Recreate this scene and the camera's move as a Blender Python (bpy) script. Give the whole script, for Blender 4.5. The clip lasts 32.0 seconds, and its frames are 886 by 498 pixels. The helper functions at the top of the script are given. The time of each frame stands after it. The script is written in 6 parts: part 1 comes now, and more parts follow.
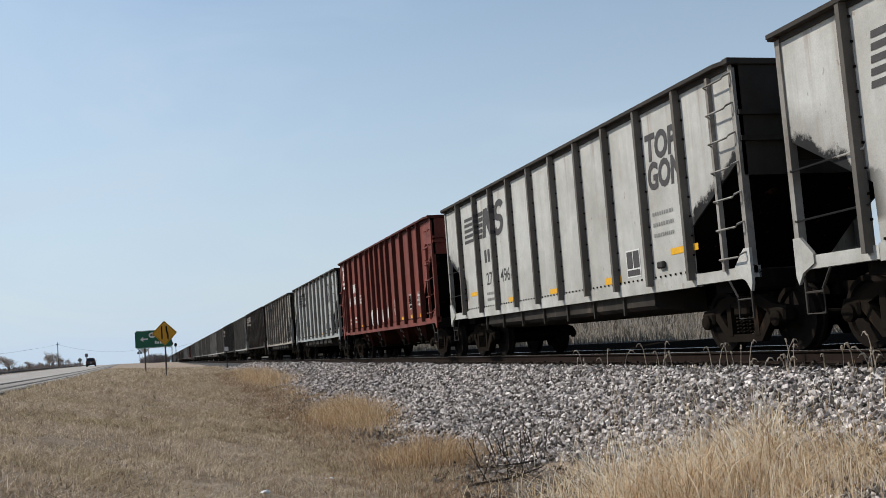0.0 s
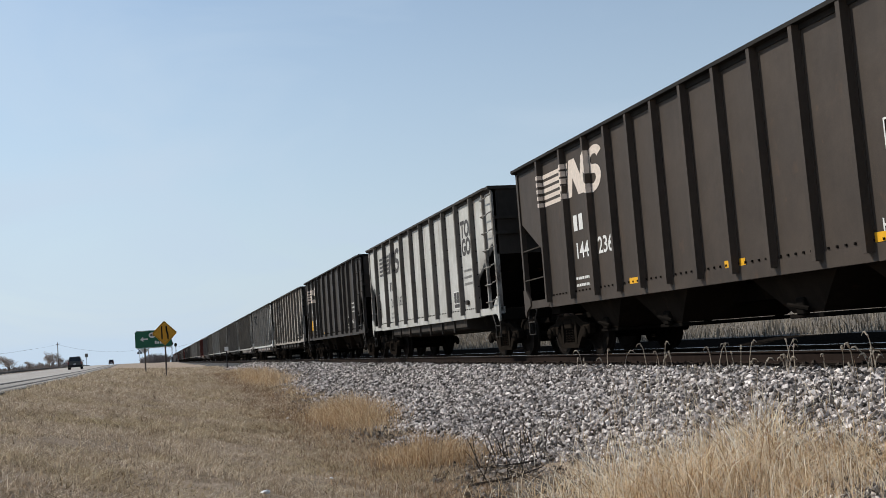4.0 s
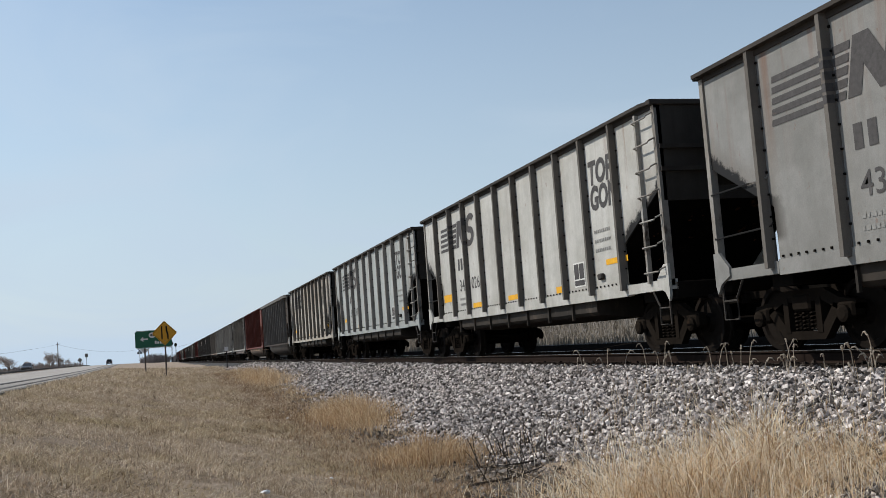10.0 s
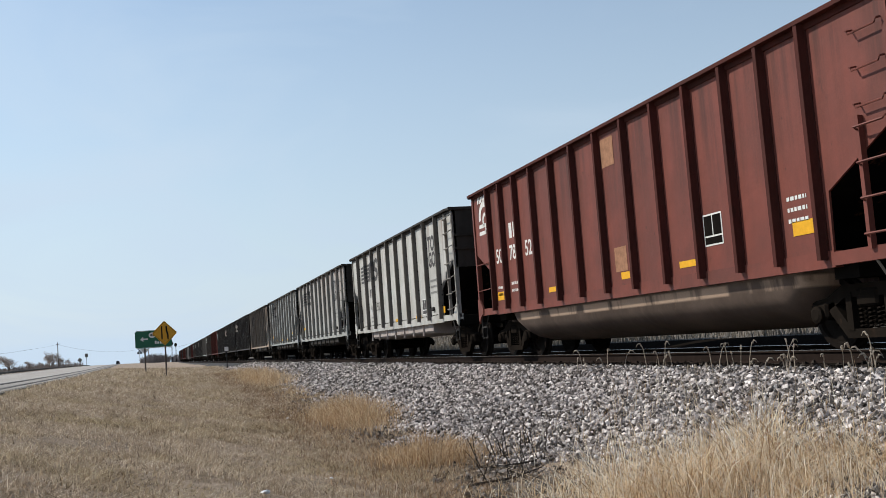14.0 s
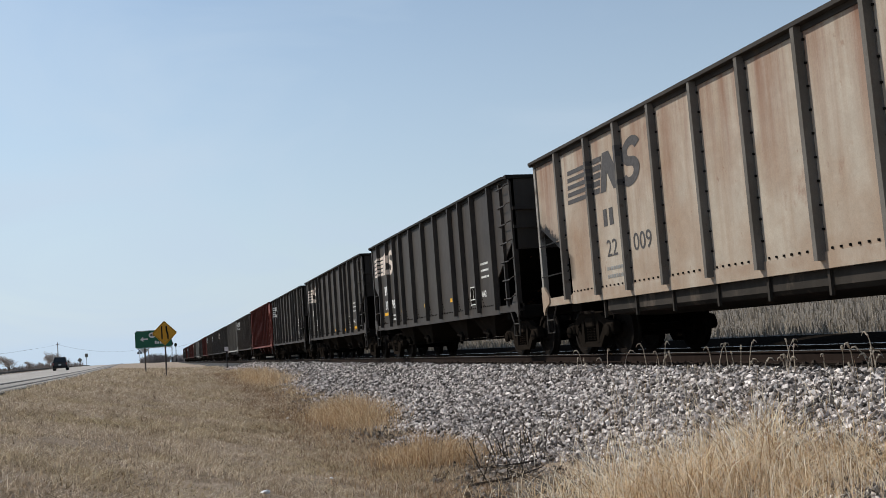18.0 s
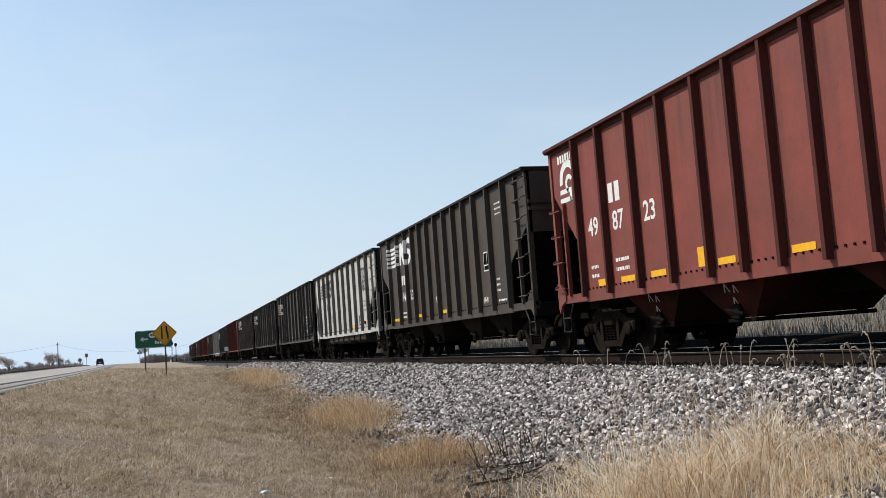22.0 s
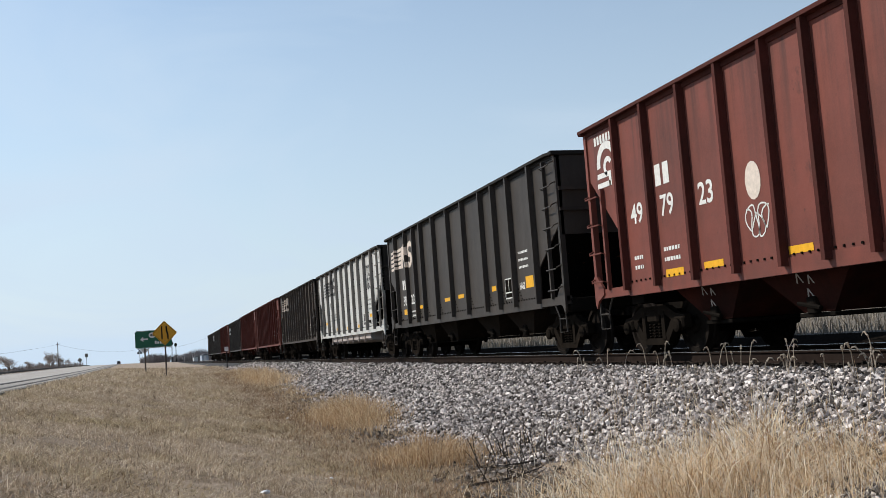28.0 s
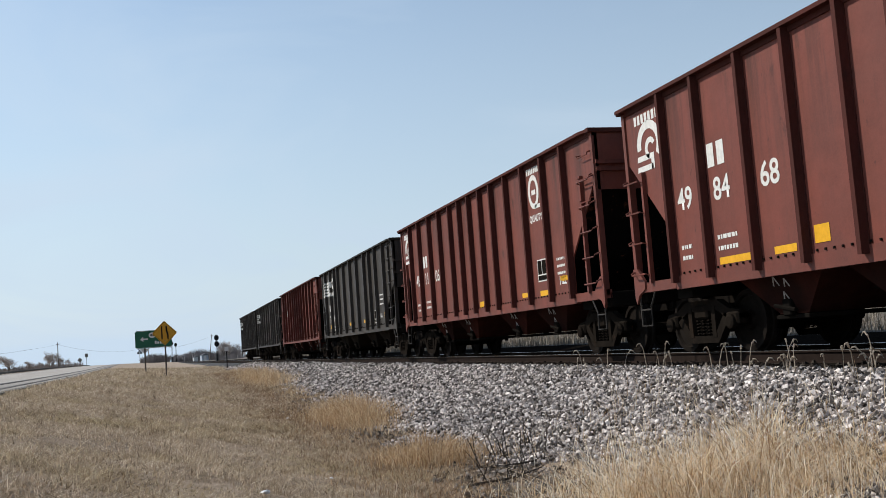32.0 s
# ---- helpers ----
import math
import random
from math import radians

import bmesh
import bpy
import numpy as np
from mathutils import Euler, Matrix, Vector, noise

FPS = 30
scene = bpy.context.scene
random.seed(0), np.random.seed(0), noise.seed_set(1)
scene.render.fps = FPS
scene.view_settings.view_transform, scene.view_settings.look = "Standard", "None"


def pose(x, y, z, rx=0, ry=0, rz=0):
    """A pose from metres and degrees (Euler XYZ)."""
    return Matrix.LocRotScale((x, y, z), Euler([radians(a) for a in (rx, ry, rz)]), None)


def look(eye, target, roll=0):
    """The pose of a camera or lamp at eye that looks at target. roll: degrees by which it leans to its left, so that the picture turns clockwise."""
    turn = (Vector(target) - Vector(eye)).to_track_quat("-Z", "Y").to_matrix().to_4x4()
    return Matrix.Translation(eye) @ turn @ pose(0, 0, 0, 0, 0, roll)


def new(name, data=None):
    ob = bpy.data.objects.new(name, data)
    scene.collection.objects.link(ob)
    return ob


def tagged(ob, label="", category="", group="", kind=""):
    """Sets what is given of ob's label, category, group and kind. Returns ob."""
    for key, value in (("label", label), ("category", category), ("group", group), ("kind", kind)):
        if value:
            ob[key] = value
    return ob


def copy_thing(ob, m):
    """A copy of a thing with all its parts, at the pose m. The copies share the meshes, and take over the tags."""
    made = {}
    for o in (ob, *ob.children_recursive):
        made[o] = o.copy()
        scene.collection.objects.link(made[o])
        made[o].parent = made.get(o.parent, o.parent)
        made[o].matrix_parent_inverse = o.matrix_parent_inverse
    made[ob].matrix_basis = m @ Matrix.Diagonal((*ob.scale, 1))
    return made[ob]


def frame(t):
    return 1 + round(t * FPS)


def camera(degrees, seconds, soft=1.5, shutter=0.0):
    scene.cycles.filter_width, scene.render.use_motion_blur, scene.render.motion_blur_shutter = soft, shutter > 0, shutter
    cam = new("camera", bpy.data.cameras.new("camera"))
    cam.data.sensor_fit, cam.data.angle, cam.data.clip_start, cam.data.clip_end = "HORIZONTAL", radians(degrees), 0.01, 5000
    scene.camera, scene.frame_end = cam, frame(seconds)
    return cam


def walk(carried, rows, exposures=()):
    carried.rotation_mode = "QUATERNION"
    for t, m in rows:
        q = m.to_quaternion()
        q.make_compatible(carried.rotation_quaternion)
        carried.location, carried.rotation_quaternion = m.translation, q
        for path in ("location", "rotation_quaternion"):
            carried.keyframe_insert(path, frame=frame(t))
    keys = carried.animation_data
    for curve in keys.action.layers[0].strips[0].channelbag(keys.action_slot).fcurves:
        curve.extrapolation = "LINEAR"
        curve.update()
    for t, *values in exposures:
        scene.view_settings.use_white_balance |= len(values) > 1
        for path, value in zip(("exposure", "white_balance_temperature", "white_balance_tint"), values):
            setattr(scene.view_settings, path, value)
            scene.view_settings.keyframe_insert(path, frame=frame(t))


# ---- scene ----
# ---------------------------------------------------------------- camera
cam = camera(47.6, 32.0, soft=0.85)
EYE = Vector((0.0, 0.0, 0.47))
AIM = EYE + Vector((0.27682, 0.95657, 0.09139)) * 50
walk(cam, [(0.0, look(EYE, AIM, -4.194)), (32.0, look(EYE, AIM, -4.194))], exposures=[(0.0, -0.06), (3.0, -0.06), (5.0, -0.01), (6.5, 0.0), (8.0, -0.08), (9.5, -0.08), (12.0, -0.05), (13.0, -0.04), (14.0, 0.05), (16.0, -0.04), (17.7, -0.06), (19.0, 0.08), (21.0, 0.16), (23.0, 0.1), (24.0, -0.05), (25.0, 0.14), (28.0, 0.1), (29.0, 0.05), (30.0, -0.07), (31.0, 0.08), (32.0, 0.04)])

# ---------------------------------------------------------------- daylight
SUN_TO = Vector((-0.70, 0.44, 0.74)).normalized()
world = bpy.data.worlds.new("hazy_spring_sky")
scene.world = world
world.use_nodes = True
wn, wl = world.node_tree.nodes, world.node_tree.links
wn.clear()
sky = wn.new("ShaderNodeTexSky")
sky.sky_type, sky.sun_disc = "NISHITA", False
sky.sun_elevation = math.asin(SUN_TO.z)
sky.sun_rotation = math.atan2(SUN_TO.x, SUN_TO.y)
sky.altitude, sky.air_density, sky.dust_density, sky.ozone_density = 100.0, 1.3, 0.4, 2.5
# milky haze, densest at the horizon, and faint high cirrus
wtc = wn.new("ShaderNodeTexCoord")
wsep = wn.new("ShaderNodeSeparateXYZ")
wl.new(wtc.outputs["Generated"], wsep.inputs["Vector"])
whz = wn.new("ShaderNodeMapRange")
for key, v in (("From Min", 0.0), ("From Max", 0.5), ("To Min", 0.92), ("To Max", 0.08)):
    whz.inputs[key].default_value = v
wl.new(wsep.outputs["Z"], whz.inputs["Value"])
wmap = wn.new("ShaderNodeMapping")
wmap.inputs["Scale"].default_value = (1.2, 1.2, 3.2)
wmap.inputs["Rotation"].default_value = (0.3, 0.5, 0.2)
wl.new(wtc.outputs["Generated"], wmap.inputs["Vector"])
wci = wn.new("ShaderNodeTexNoise")
wci.inputs["Scale"].default_value, wci.inputs["Detail"].default_value, wci.inputs["Distortion"].default_value = 2.2, 6.0, 0.8
wl.new(wmap.outputs["Vector"], wci.inputs["Vector"])
wcr = wn.new("ShaderNodeMapRange")
for key, v in (("From Min", 0.45), ("From Max", 0.8), ("To Min", 0.0), ("To Max", 0.45)):
    wcr.inputs[key].default_value = v
wl.new(wci.outputs["Fac"], wcr.inputs["Value"])
wadd = wn.new("ShaderNodeMath")
wadd.operation, wadd.use_clamp = "ADD", True
wl.new(whz.outputs["Result"], wadd.inputs[0])
wl.new(wcr.outputs["Result"], wadd.inputs[1])
wmix = wn.new("ShaderNodeMix")
wmix.data_type = "RGBA"
wmix.inputs["B"].default_value = (4.5, 5.5, 6.6, 1.0)
wl.new(wadd.outputs["Value"], wmix.inputs["Factor"])
wl.new(sky.outputs["Color"], wmix.inputs["A"])
# the sky is dimmer on the side that faces away from the sun
wdot = wn.new("ShaderNodeVectorMath")
wdot.operation = "DOT_PRODUCT"
wdot.inputs[1].default_value = Vector((SUN_TO.x, SUN_TO.y, 0)).normalized()
wl.new(wtc.outputs["Generated"], wdot.inputs[0])
wside = wn.new("ShaderNodeMapRange")
wside.interpolation_type = "SMOOTHSTEP"
for key, v in (("From Min", -1.0), ("From Max", -0.05), ("To Min", 0.4), ("To Max", 1.0)):
    wside.inputs[key].default_value = v
wl.new(wdot.outputs["Value"], wside.inputs["Value"])
wbg = wn.new("ShaderNodeBackground")
wstr = wn.new("ShaderNodeMath")
wstr.operation = "MULTIPLY"
wstr.inputs[1].default_value = 0.13
wglow = wn.new("ShaderNodeMapRange")
for key, v in (("From Min", -0.3), ("From Max", 0.6), ("To Min", 0.83), ("To Max", 0.99)):
    wglow.inputs[key].default_value = v
wl.new(wdot.outputs["Value"], wglow.inputs["Value"])
wboth = wn.new("ShaderNodeMath")
wboth.operation = "MULTIPLY"
wl.new(wside.outputs["Result"], wboth.inputs[0])
wl.new(wglow.outputs["Result"], wboth.inputs[1])
wl.new(wboth.outputs["Value"], wstr.inputs[0])
wl.new(wstr.outputs["Value"], wbg.inputs["Strength"])
wout = wn.new("ShaderNodeOutputWorld")
wl.new(wmix.outputs["Result"], wbg.inputs["Color"])
wl.new(wbg.outputs["Background"], wout.inputs["Surface"])

sun_data = bpy.data.lights.new("sun", "SUN")
sun_data.energy, sun_data.angle, sun_data.color = 4.1, radians(0.6), (1.0, 0.955, 0.88)
sun = new("sun", sun_data)
sun.matrix_world = look(Vector((0, 0, 40)) + SUN_TO * 10, Vector((0, 0, 40)))


# ---------------------------------------------------------------- materials
def material(name, rough=0.7, metal=0.0):
    m = bpy.data.materials.new(name)
    m.use_nodes = True
    b = m.node_tree.nodes["Principled BSDF"]
    b.inputs["Roughness"].default_value, b.inputs["Metallic"].default_value = rough, metal
    return m, m.node_tree.nodes, m.node_tree.links, b


def noise_tex(n, l, scale, detail=5.0, rough=0.6, coords="Object", stretch=None):
    tc = n.new("ShaderNodeTexCoord")
    t = n.new("ShaderNodeTexNoise")
    t.inputs["Scale"].default_value, t.inputs["Detail"].default_value, t.inputs["Roughness"].default_value = scale, detail, rough
    if stretch:
        mp = n.new("ShaderNodeMapping")
        mp.inputs["Scale"].default_value = stretch
        l.new(tc.outputs[coords], mp.inputs["Vector"])
        l.new(mp.outputs["Vector"], t.inputs["Vector"])
    else:
        l.new(tc.outputs[coords], t.inputs["Vector"])
    return t.outputs["Fac"]


def ramp(n, l, fac, stops):
    r = n.new("ShaderNodeValToRGB")
    els = r.color_ramp.elements
    while len(els) < len(stops):
        els.new(0.5)
    for e, (pos, c) in zip(els, stops):
        e.position, e.color = pos, (*c, 1.0) if len(c) == 3 else c
    l.new(fac, r.inputs["Fac"])
    return r.outputs["Color"]


def mix(n, l, fac, a, b, mode="MIX"):
    m = n.new("ShaderNodeMix")
    m.data_type, m.blend_type = "RGBA", mode
    for sock, v in ((m.inputs["Factor"], fac), (m.inputs["A"], a), (m.inputs["B"], b)):
        if isinstance(v, (int, float)):
            sock.default_value = v
        elif isinstance(v, tuple):
            sock.default_value = (*v, 1.0)
        else:
            l.new(v, sock)
    return m.outputs["Result"]


def bump(n, l, b, height, strength, dist=0.01):
    k = n.new("ShaderNodeBump")
    k.inputs["Strength"].default_value, k.inputs["Distance"].default_value = strength, dist
    l.new(height, k.inputs["Height"])
    l.new(k.outputs["Normal"], b.inputs["Normal"])


def rand_of(n):
    return n.new("ShaderNodeObjectInfo").outputs["Random"]


def fac_ramp(n, l, fac, lo, hi):
    r = n.new("ShaderNodeMapRange")
    r.inputs["From Min"].default_value, r.inputs["From Max"].default_value = lo, hi
    l.new(fac, r.inputs["Value"])
    return r.outputs["Result"]


def shifted(n, l):
    """Object coordinates moved by a random amount for each object, so that no two wear alike."""
    tc = n.new("ShaderNodeTexCoord")
    mul = n.new("ShaderNodeMath")
    mul.operation = "MULTIPLY"
    mul.inputs[1].default_value = 57.0
    l.new(rand_of(n), mul.inputs[0])
    add = n.new("ShaderNodeVectorMath")
    l.new(tc.outputs["Object"], add.inputs[0])
    l.new(mul.outputs["Value"], add.inputs[1])
    return add.outputs["Vector"], tc.outputs["Object"]


def noise_at(n, l, vec, scale, detail=5.0, rough=0.6, stretch=None):
    t = n.new("ShaderNodeTexNoise")
    t.inputs["Scale"].default_value, t.inputs["Detail"].default_value, t.inputs["Roughness"].default_value = scale, detail, rough
    if stretch:
        mp = n.new("ShaderNodeMapping")
        mp.inputs["Scale"].default_value = stretch
        l.new(vec, mp.inputs["Vector"])
        vec = mp.outputs["Vector"]
    l.new(vec, t.inputs["Vector"])
    return t.outputs["Fac"]


def times(n, l, a, b):
    m = n.new("ShaderNodeMath")
    m.operation, m.use_clamp = "MULTIPLY", True
    l.new(a, m.inputs[0])
    l.new(b, m.inputs[1])
    return m.outputs["Value"]


def calc(n, l, op, a, b):
    m = n.new("ShaderNodeMath")
    m.operation = op
    for sock, v in zip(m.inputs, (a, b)):
        if isinstance(v, (int, float)):
            sock.default_value = v
        else:
            l.new(v, sock)
    return m.outputs["Value"]


GONDOLA_SOOT = (14.36, 2.66, 1.47, 1.88)


def car_paint(name, base, grime, rust=(0.16, 0.07, 0.035), grime_at=(0.42, 0.75), rust_at=(0.62, 0.78), rough=0.62, runs=0.0, band=None, spec=0.22, soot=None, film_width=0.9):
    """Weathered railway paint: soft blotches, streaks that run down from the rim, rust patches, fine grain, coal soot over the cut corners."""
    m, n, l, b = material(name, rough)
    b.inputs["Specular IOR Level"].default_value = spec
    vec, raw = shifted(n, l)
    blot = noise_at(n, l, vec, 0.7, 6, 0.62)
    streak = noise_at(n, l, vec, 1.0, 5, 0.6, (3.0, 4.5, 0.3))
    fine = noise_at(n, l, vec, 55, 3, 0.7)
    c = mix(n, l, fac_ramp(n, l, blot, *grime_at), base, grime)
    c = mix(n, l, fac_ramp(n, l, streak, 0.48, 0.78), c, tuple(g * 0.75 + k * 0.25 for g, k in zip(grime, base)))
    patch_n = noise_at(n, l, vec, 2.1, 7, 0.68, (1, 1, 0.55))
    c = mix(n, l, fac_ramp(n, l, patch_n, *rust_at), c, rust)
    spots = fac_ramp(n, l, noise_at(n, l, vec, 7.5, 4, 0.6, (1, 1, 0.6)), 0.67, 0.72)
    c = mix(n, l, calc(n, l, "MULTIPLY", spots, 0.45), c, rust)
    dust = noise_at(n, l, vec, 3.4, 6, 0.7)
    c = mix(n, l, 0.22, c, ramp(n, l, dust, [(0.3, (0.3, 0.3, 0.3)), (0.7, (0.72, 0.72, 0.72))]), "OVERLAY")
    if runs or band or soot:
        sep = n.new("ShaderNodeSeparateXYZ")
        l.new(raw, sep.inputs["Vector"])
    if runs:
        # rust that ran down from the rim
        drip = fac_ramp(n, l, noise_at(n, l, vec, 1.0, 6, 0.65, (2.0, 3.2, 0.16)), 0.56 - 0.16 * runs, 0.78 - 0.12 * runs)
        high = fac_ramp(n, l, sep.outputs["Z"], 2.3 - 0.6 * runs, 4.0)
        c = mix(n, l, times(n, l, drip, high), c, rust)
        # old splash along the sill
        low = fac_ramp(n, l, sep.outputs["Z"], 2.0, 1.15)
        dirt = fac_ramp(n, l, noise_at(n, l, vec, 1.3, 6, 0.65), 0.42, 0.7)
        c = mix(n, l, times(n, l, dirt, low), c, grime)
    if band:
        # pale strip at one height: scraped steel with a lit streak painted in
        lo, hi, tone = band
        up, dn = fac_ramp(n, l, sep.outputs["Z"], lo, lo + 0.03), fac_ramp(n, l, sep.outputs["Z"], hi + 0.03, hi)
        gap = fac_ramp(n, l, noise_at(n, l, vec, 1.1, 5, 0.6, (1, 1, 0.2)), 0.42, 0.5)
        c = mix(n, l, times(n, l, times(n, l, up, dn), gap), c, tone)
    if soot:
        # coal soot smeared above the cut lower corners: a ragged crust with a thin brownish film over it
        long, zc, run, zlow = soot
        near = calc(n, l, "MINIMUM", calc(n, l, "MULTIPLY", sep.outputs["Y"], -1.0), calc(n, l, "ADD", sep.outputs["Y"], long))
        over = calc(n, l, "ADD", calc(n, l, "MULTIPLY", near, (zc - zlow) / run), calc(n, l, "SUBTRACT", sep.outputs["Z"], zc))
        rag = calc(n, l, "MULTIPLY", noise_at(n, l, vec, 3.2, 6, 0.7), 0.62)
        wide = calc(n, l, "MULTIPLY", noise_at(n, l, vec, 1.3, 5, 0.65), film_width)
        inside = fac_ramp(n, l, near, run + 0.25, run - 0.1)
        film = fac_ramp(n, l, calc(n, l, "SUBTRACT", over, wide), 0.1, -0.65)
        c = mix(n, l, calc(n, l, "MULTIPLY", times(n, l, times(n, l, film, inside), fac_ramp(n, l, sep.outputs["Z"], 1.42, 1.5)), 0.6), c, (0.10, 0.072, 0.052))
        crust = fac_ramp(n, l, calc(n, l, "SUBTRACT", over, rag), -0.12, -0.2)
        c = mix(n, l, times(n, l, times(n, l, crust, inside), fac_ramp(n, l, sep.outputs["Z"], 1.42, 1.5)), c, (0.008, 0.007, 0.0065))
    c = mix(n, l, 0.16, c, ramp(n, l, fine, [(0.3, (0.25, 0.25, 0.25)), (0.7, (0.8, 0.8, 0.8))]), "OVERLAY")
    l.new(c, b.inputs["Base Color"])
    wave = noise_at(n, l, vec, 1.6, 3, 0.5)
    bump(n, l, b, wave, 0.45, 0.04)
    return m


# ends and posts mix grime with shade: darker paint for their sunless faces
M_END = car_paint("grimy_shaded_end_paint", (0.048, 0.042, 0.036), (0.022, 0.019, 0.0165), rust=(0.03, 0.02, 0.015), rough=0.7, spec=0.08)
M_POSTSHADE = car_paint("grimy_shaded_post_paint", (0.135, 0.122, 0.107), (0.078, 0.068, 0.057), rust=(0.07, 0.045, 0.03), rough=0.75, spec=0.1)
M_CHORD = car_paint("blackened_rim_steel", (0.036, 0.031, 0.027), (0.06, 0.051, 0.043), rust=(0.08, 0.05, 0.032), rough=0.7, spec=0.1)
M_CORNER = car_paint("grimed_pale_corner_steel", (0.34, 0.325, 0.295), (0.17, 0.15, 0.128), rust=(0.06, 0.042, 0.03), grime_at=(0.38, 0.6), rust_at=(0.55, 0.68), rough=0.7, spec=0.1)
M_TUBPOST = car_paint("grey_post_steel", (0.115, 0.108, 0.1), (0.07, 0.063, 0.056), rust=(0.05, 0.036, 0.028), rough=0.65, spec=0.15)
# grey instead of the car's paint: the shade of the post flanks is in it
M_POSTPALE = car_paint("grey_shaded_post_paint", (0.23, 0.215, 0.195), (0.14, 0.128, 0.112), rust=(0.07, 0.05, 0.036), rough=0.75, spec=0.08)
# car red darkened to hold the shade on post flanks and rims
M_REDSHADE = car_paint("shaded_red_post_paint", (0.075, 0.021, 0.016), (0.045, 0.018, 0.014), rust=(0.03, 0.015, 0.012), rough=0.75, spec=0.1)
M_RIMBLACK = car_paint("near_black_rim_steel", (0.016, 0.014, 0.0125), (0.028, 0.024, 0.02), rust=(0.05, 0.035, 0.025), rough=0.7, spec=0.1)
PAINTS = {
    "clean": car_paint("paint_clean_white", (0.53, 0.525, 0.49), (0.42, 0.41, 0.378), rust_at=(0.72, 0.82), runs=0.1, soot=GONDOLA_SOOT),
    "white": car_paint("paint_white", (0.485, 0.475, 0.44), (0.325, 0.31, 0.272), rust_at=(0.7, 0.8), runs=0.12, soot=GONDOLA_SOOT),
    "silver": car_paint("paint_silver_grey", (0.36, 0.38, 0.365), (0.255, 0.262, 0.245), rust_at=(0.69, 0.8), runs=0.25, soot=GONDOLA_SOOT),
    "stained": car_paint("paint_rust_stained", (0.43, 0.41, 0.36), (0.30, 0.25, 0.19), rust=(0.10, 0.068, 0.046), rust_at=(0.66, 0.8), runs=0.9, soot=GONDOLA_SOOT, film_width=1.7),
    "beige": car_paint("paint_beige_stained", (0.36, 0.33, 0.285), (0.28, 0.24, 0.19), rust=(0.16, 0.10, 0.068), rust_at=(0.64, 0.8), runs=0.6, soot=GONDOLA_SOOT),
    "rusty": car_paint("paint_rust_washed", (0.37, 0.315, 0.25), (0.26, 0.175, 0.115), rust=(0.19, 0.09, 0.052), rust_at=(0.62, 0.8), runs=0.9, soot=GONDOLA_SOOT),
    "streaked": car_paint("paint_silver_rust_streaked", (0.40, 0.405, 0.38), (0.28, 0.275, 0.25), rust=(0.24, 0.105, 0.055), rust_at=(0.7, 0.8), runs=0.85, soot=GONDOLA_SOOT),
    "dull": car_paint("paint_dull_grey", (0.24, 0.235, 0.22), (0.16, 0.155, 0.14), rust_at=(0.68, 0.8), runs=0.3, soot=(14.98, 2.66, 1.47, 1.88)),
    "black": car_paint("paint_black", (0.036, 0.0295, 0.0245), (0.054, 0.044, 0.036), rust=(0.07, 0.045, 0.03), rust_at=(0.68, 0.85), rough=0.55),
    "brownblack": car_paint("paint_brown_black", (0.046, 0.035, 0.027), (0.064, 0.048, 0.036), rust=(0.09, 0.055, 0.035), rough=0.6),
    "red": car_paint("paint_oxide_red", (0.195, 0.047, 0.033), (0.14, 0.041, 0.03), rust=(0.06, 0.025, 0.018), rust_at=(0.64, 0.8), rough=0.6, runs=0.4),
    "darkred": car_paint("paint_dark_oxide_red", (0.175, 0.05, 0.035), (0.118, 0.041, 0.031), rust=(0.045, 0.022, 0.017), rust_at=(0.62, 0.78), rough=0.6, runs=0.6),
}
# grimy steel lowered towards black to hold the shade under the cars
M_UNDER = car_paint("grimy_shaded_underframe_steel", (0.009, 0.008, 0.007), (0.015, 0.0125, 0.0105), rust=(0.03, 0.02, 0.014), rough=0.75, spec=0.0)
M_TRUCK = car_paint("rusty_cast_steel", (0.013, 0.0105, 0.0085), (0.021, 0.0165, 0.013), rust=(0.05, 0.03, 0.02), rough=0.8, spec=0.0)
M_TUB = car_paint("scuffed_tub_steel", (0.045, 0.04, 0.036), (0.085, 0.07, 0.058), rust=(0.30, 0.20, 0.14), rust_at=(0.62, 0.72), rough=0.6)
M_TUBRED = car_paint("scraped_lit_tub_steel", (0.085, 0.06, 0.046), (0.15, 0.108, 0.084), rust=(0.2, 0.12, 0.08), rust_at=(0.64, 0.74), rough=0.6, band=(0.80, 0.95, (0.45, 0.32, 0.23)))
M_DROP = car_paint("dusty_sill_box_steel", (0.03, 0.026, 0.022), (0.055, 0.046, 0.038), rust=(0.09, 0.07, 0.055), rust_at=(0.56, 0.68), rough=0.7, spec=0.08)
M_DROPPALE = car_paint("pale_sill_box_paint", (0.42, 0.37, 0.34), (0.30, 0.25, 0.22), rust=(0.12, 0.08, 0.06), rust_at=(0.6, 0.74), rough=0.7, spec=0.1, runs=0.2)
M_LADDER = car_paint("sooted_ladder_steel", (0.032, 0.028, 0.024), (0.05, 0.043, 0.036), rust=(0.06, 0.04, 0.03), rough=0.75)
# chute colours darkened likewise: soot and underbody shade together
M_CHUTE = car_paint("sooty_shaded_chute_steel", (0.018, 0.0145, 0.0115), (0.03, 0.023, 0.018), rust=(0.05, 0.032, 0.022), rough=0.75, spec=0.0)
M_CHUTERED = car_paint("sooty_shaded_red_chute", (0.055, 0.017, 0.0125), (0.025, 0.012, 0.01), rust=(0.018, 0.011, 0.009), grime_at=(0.35, 0.6), rough=0.75, spec=0.0)
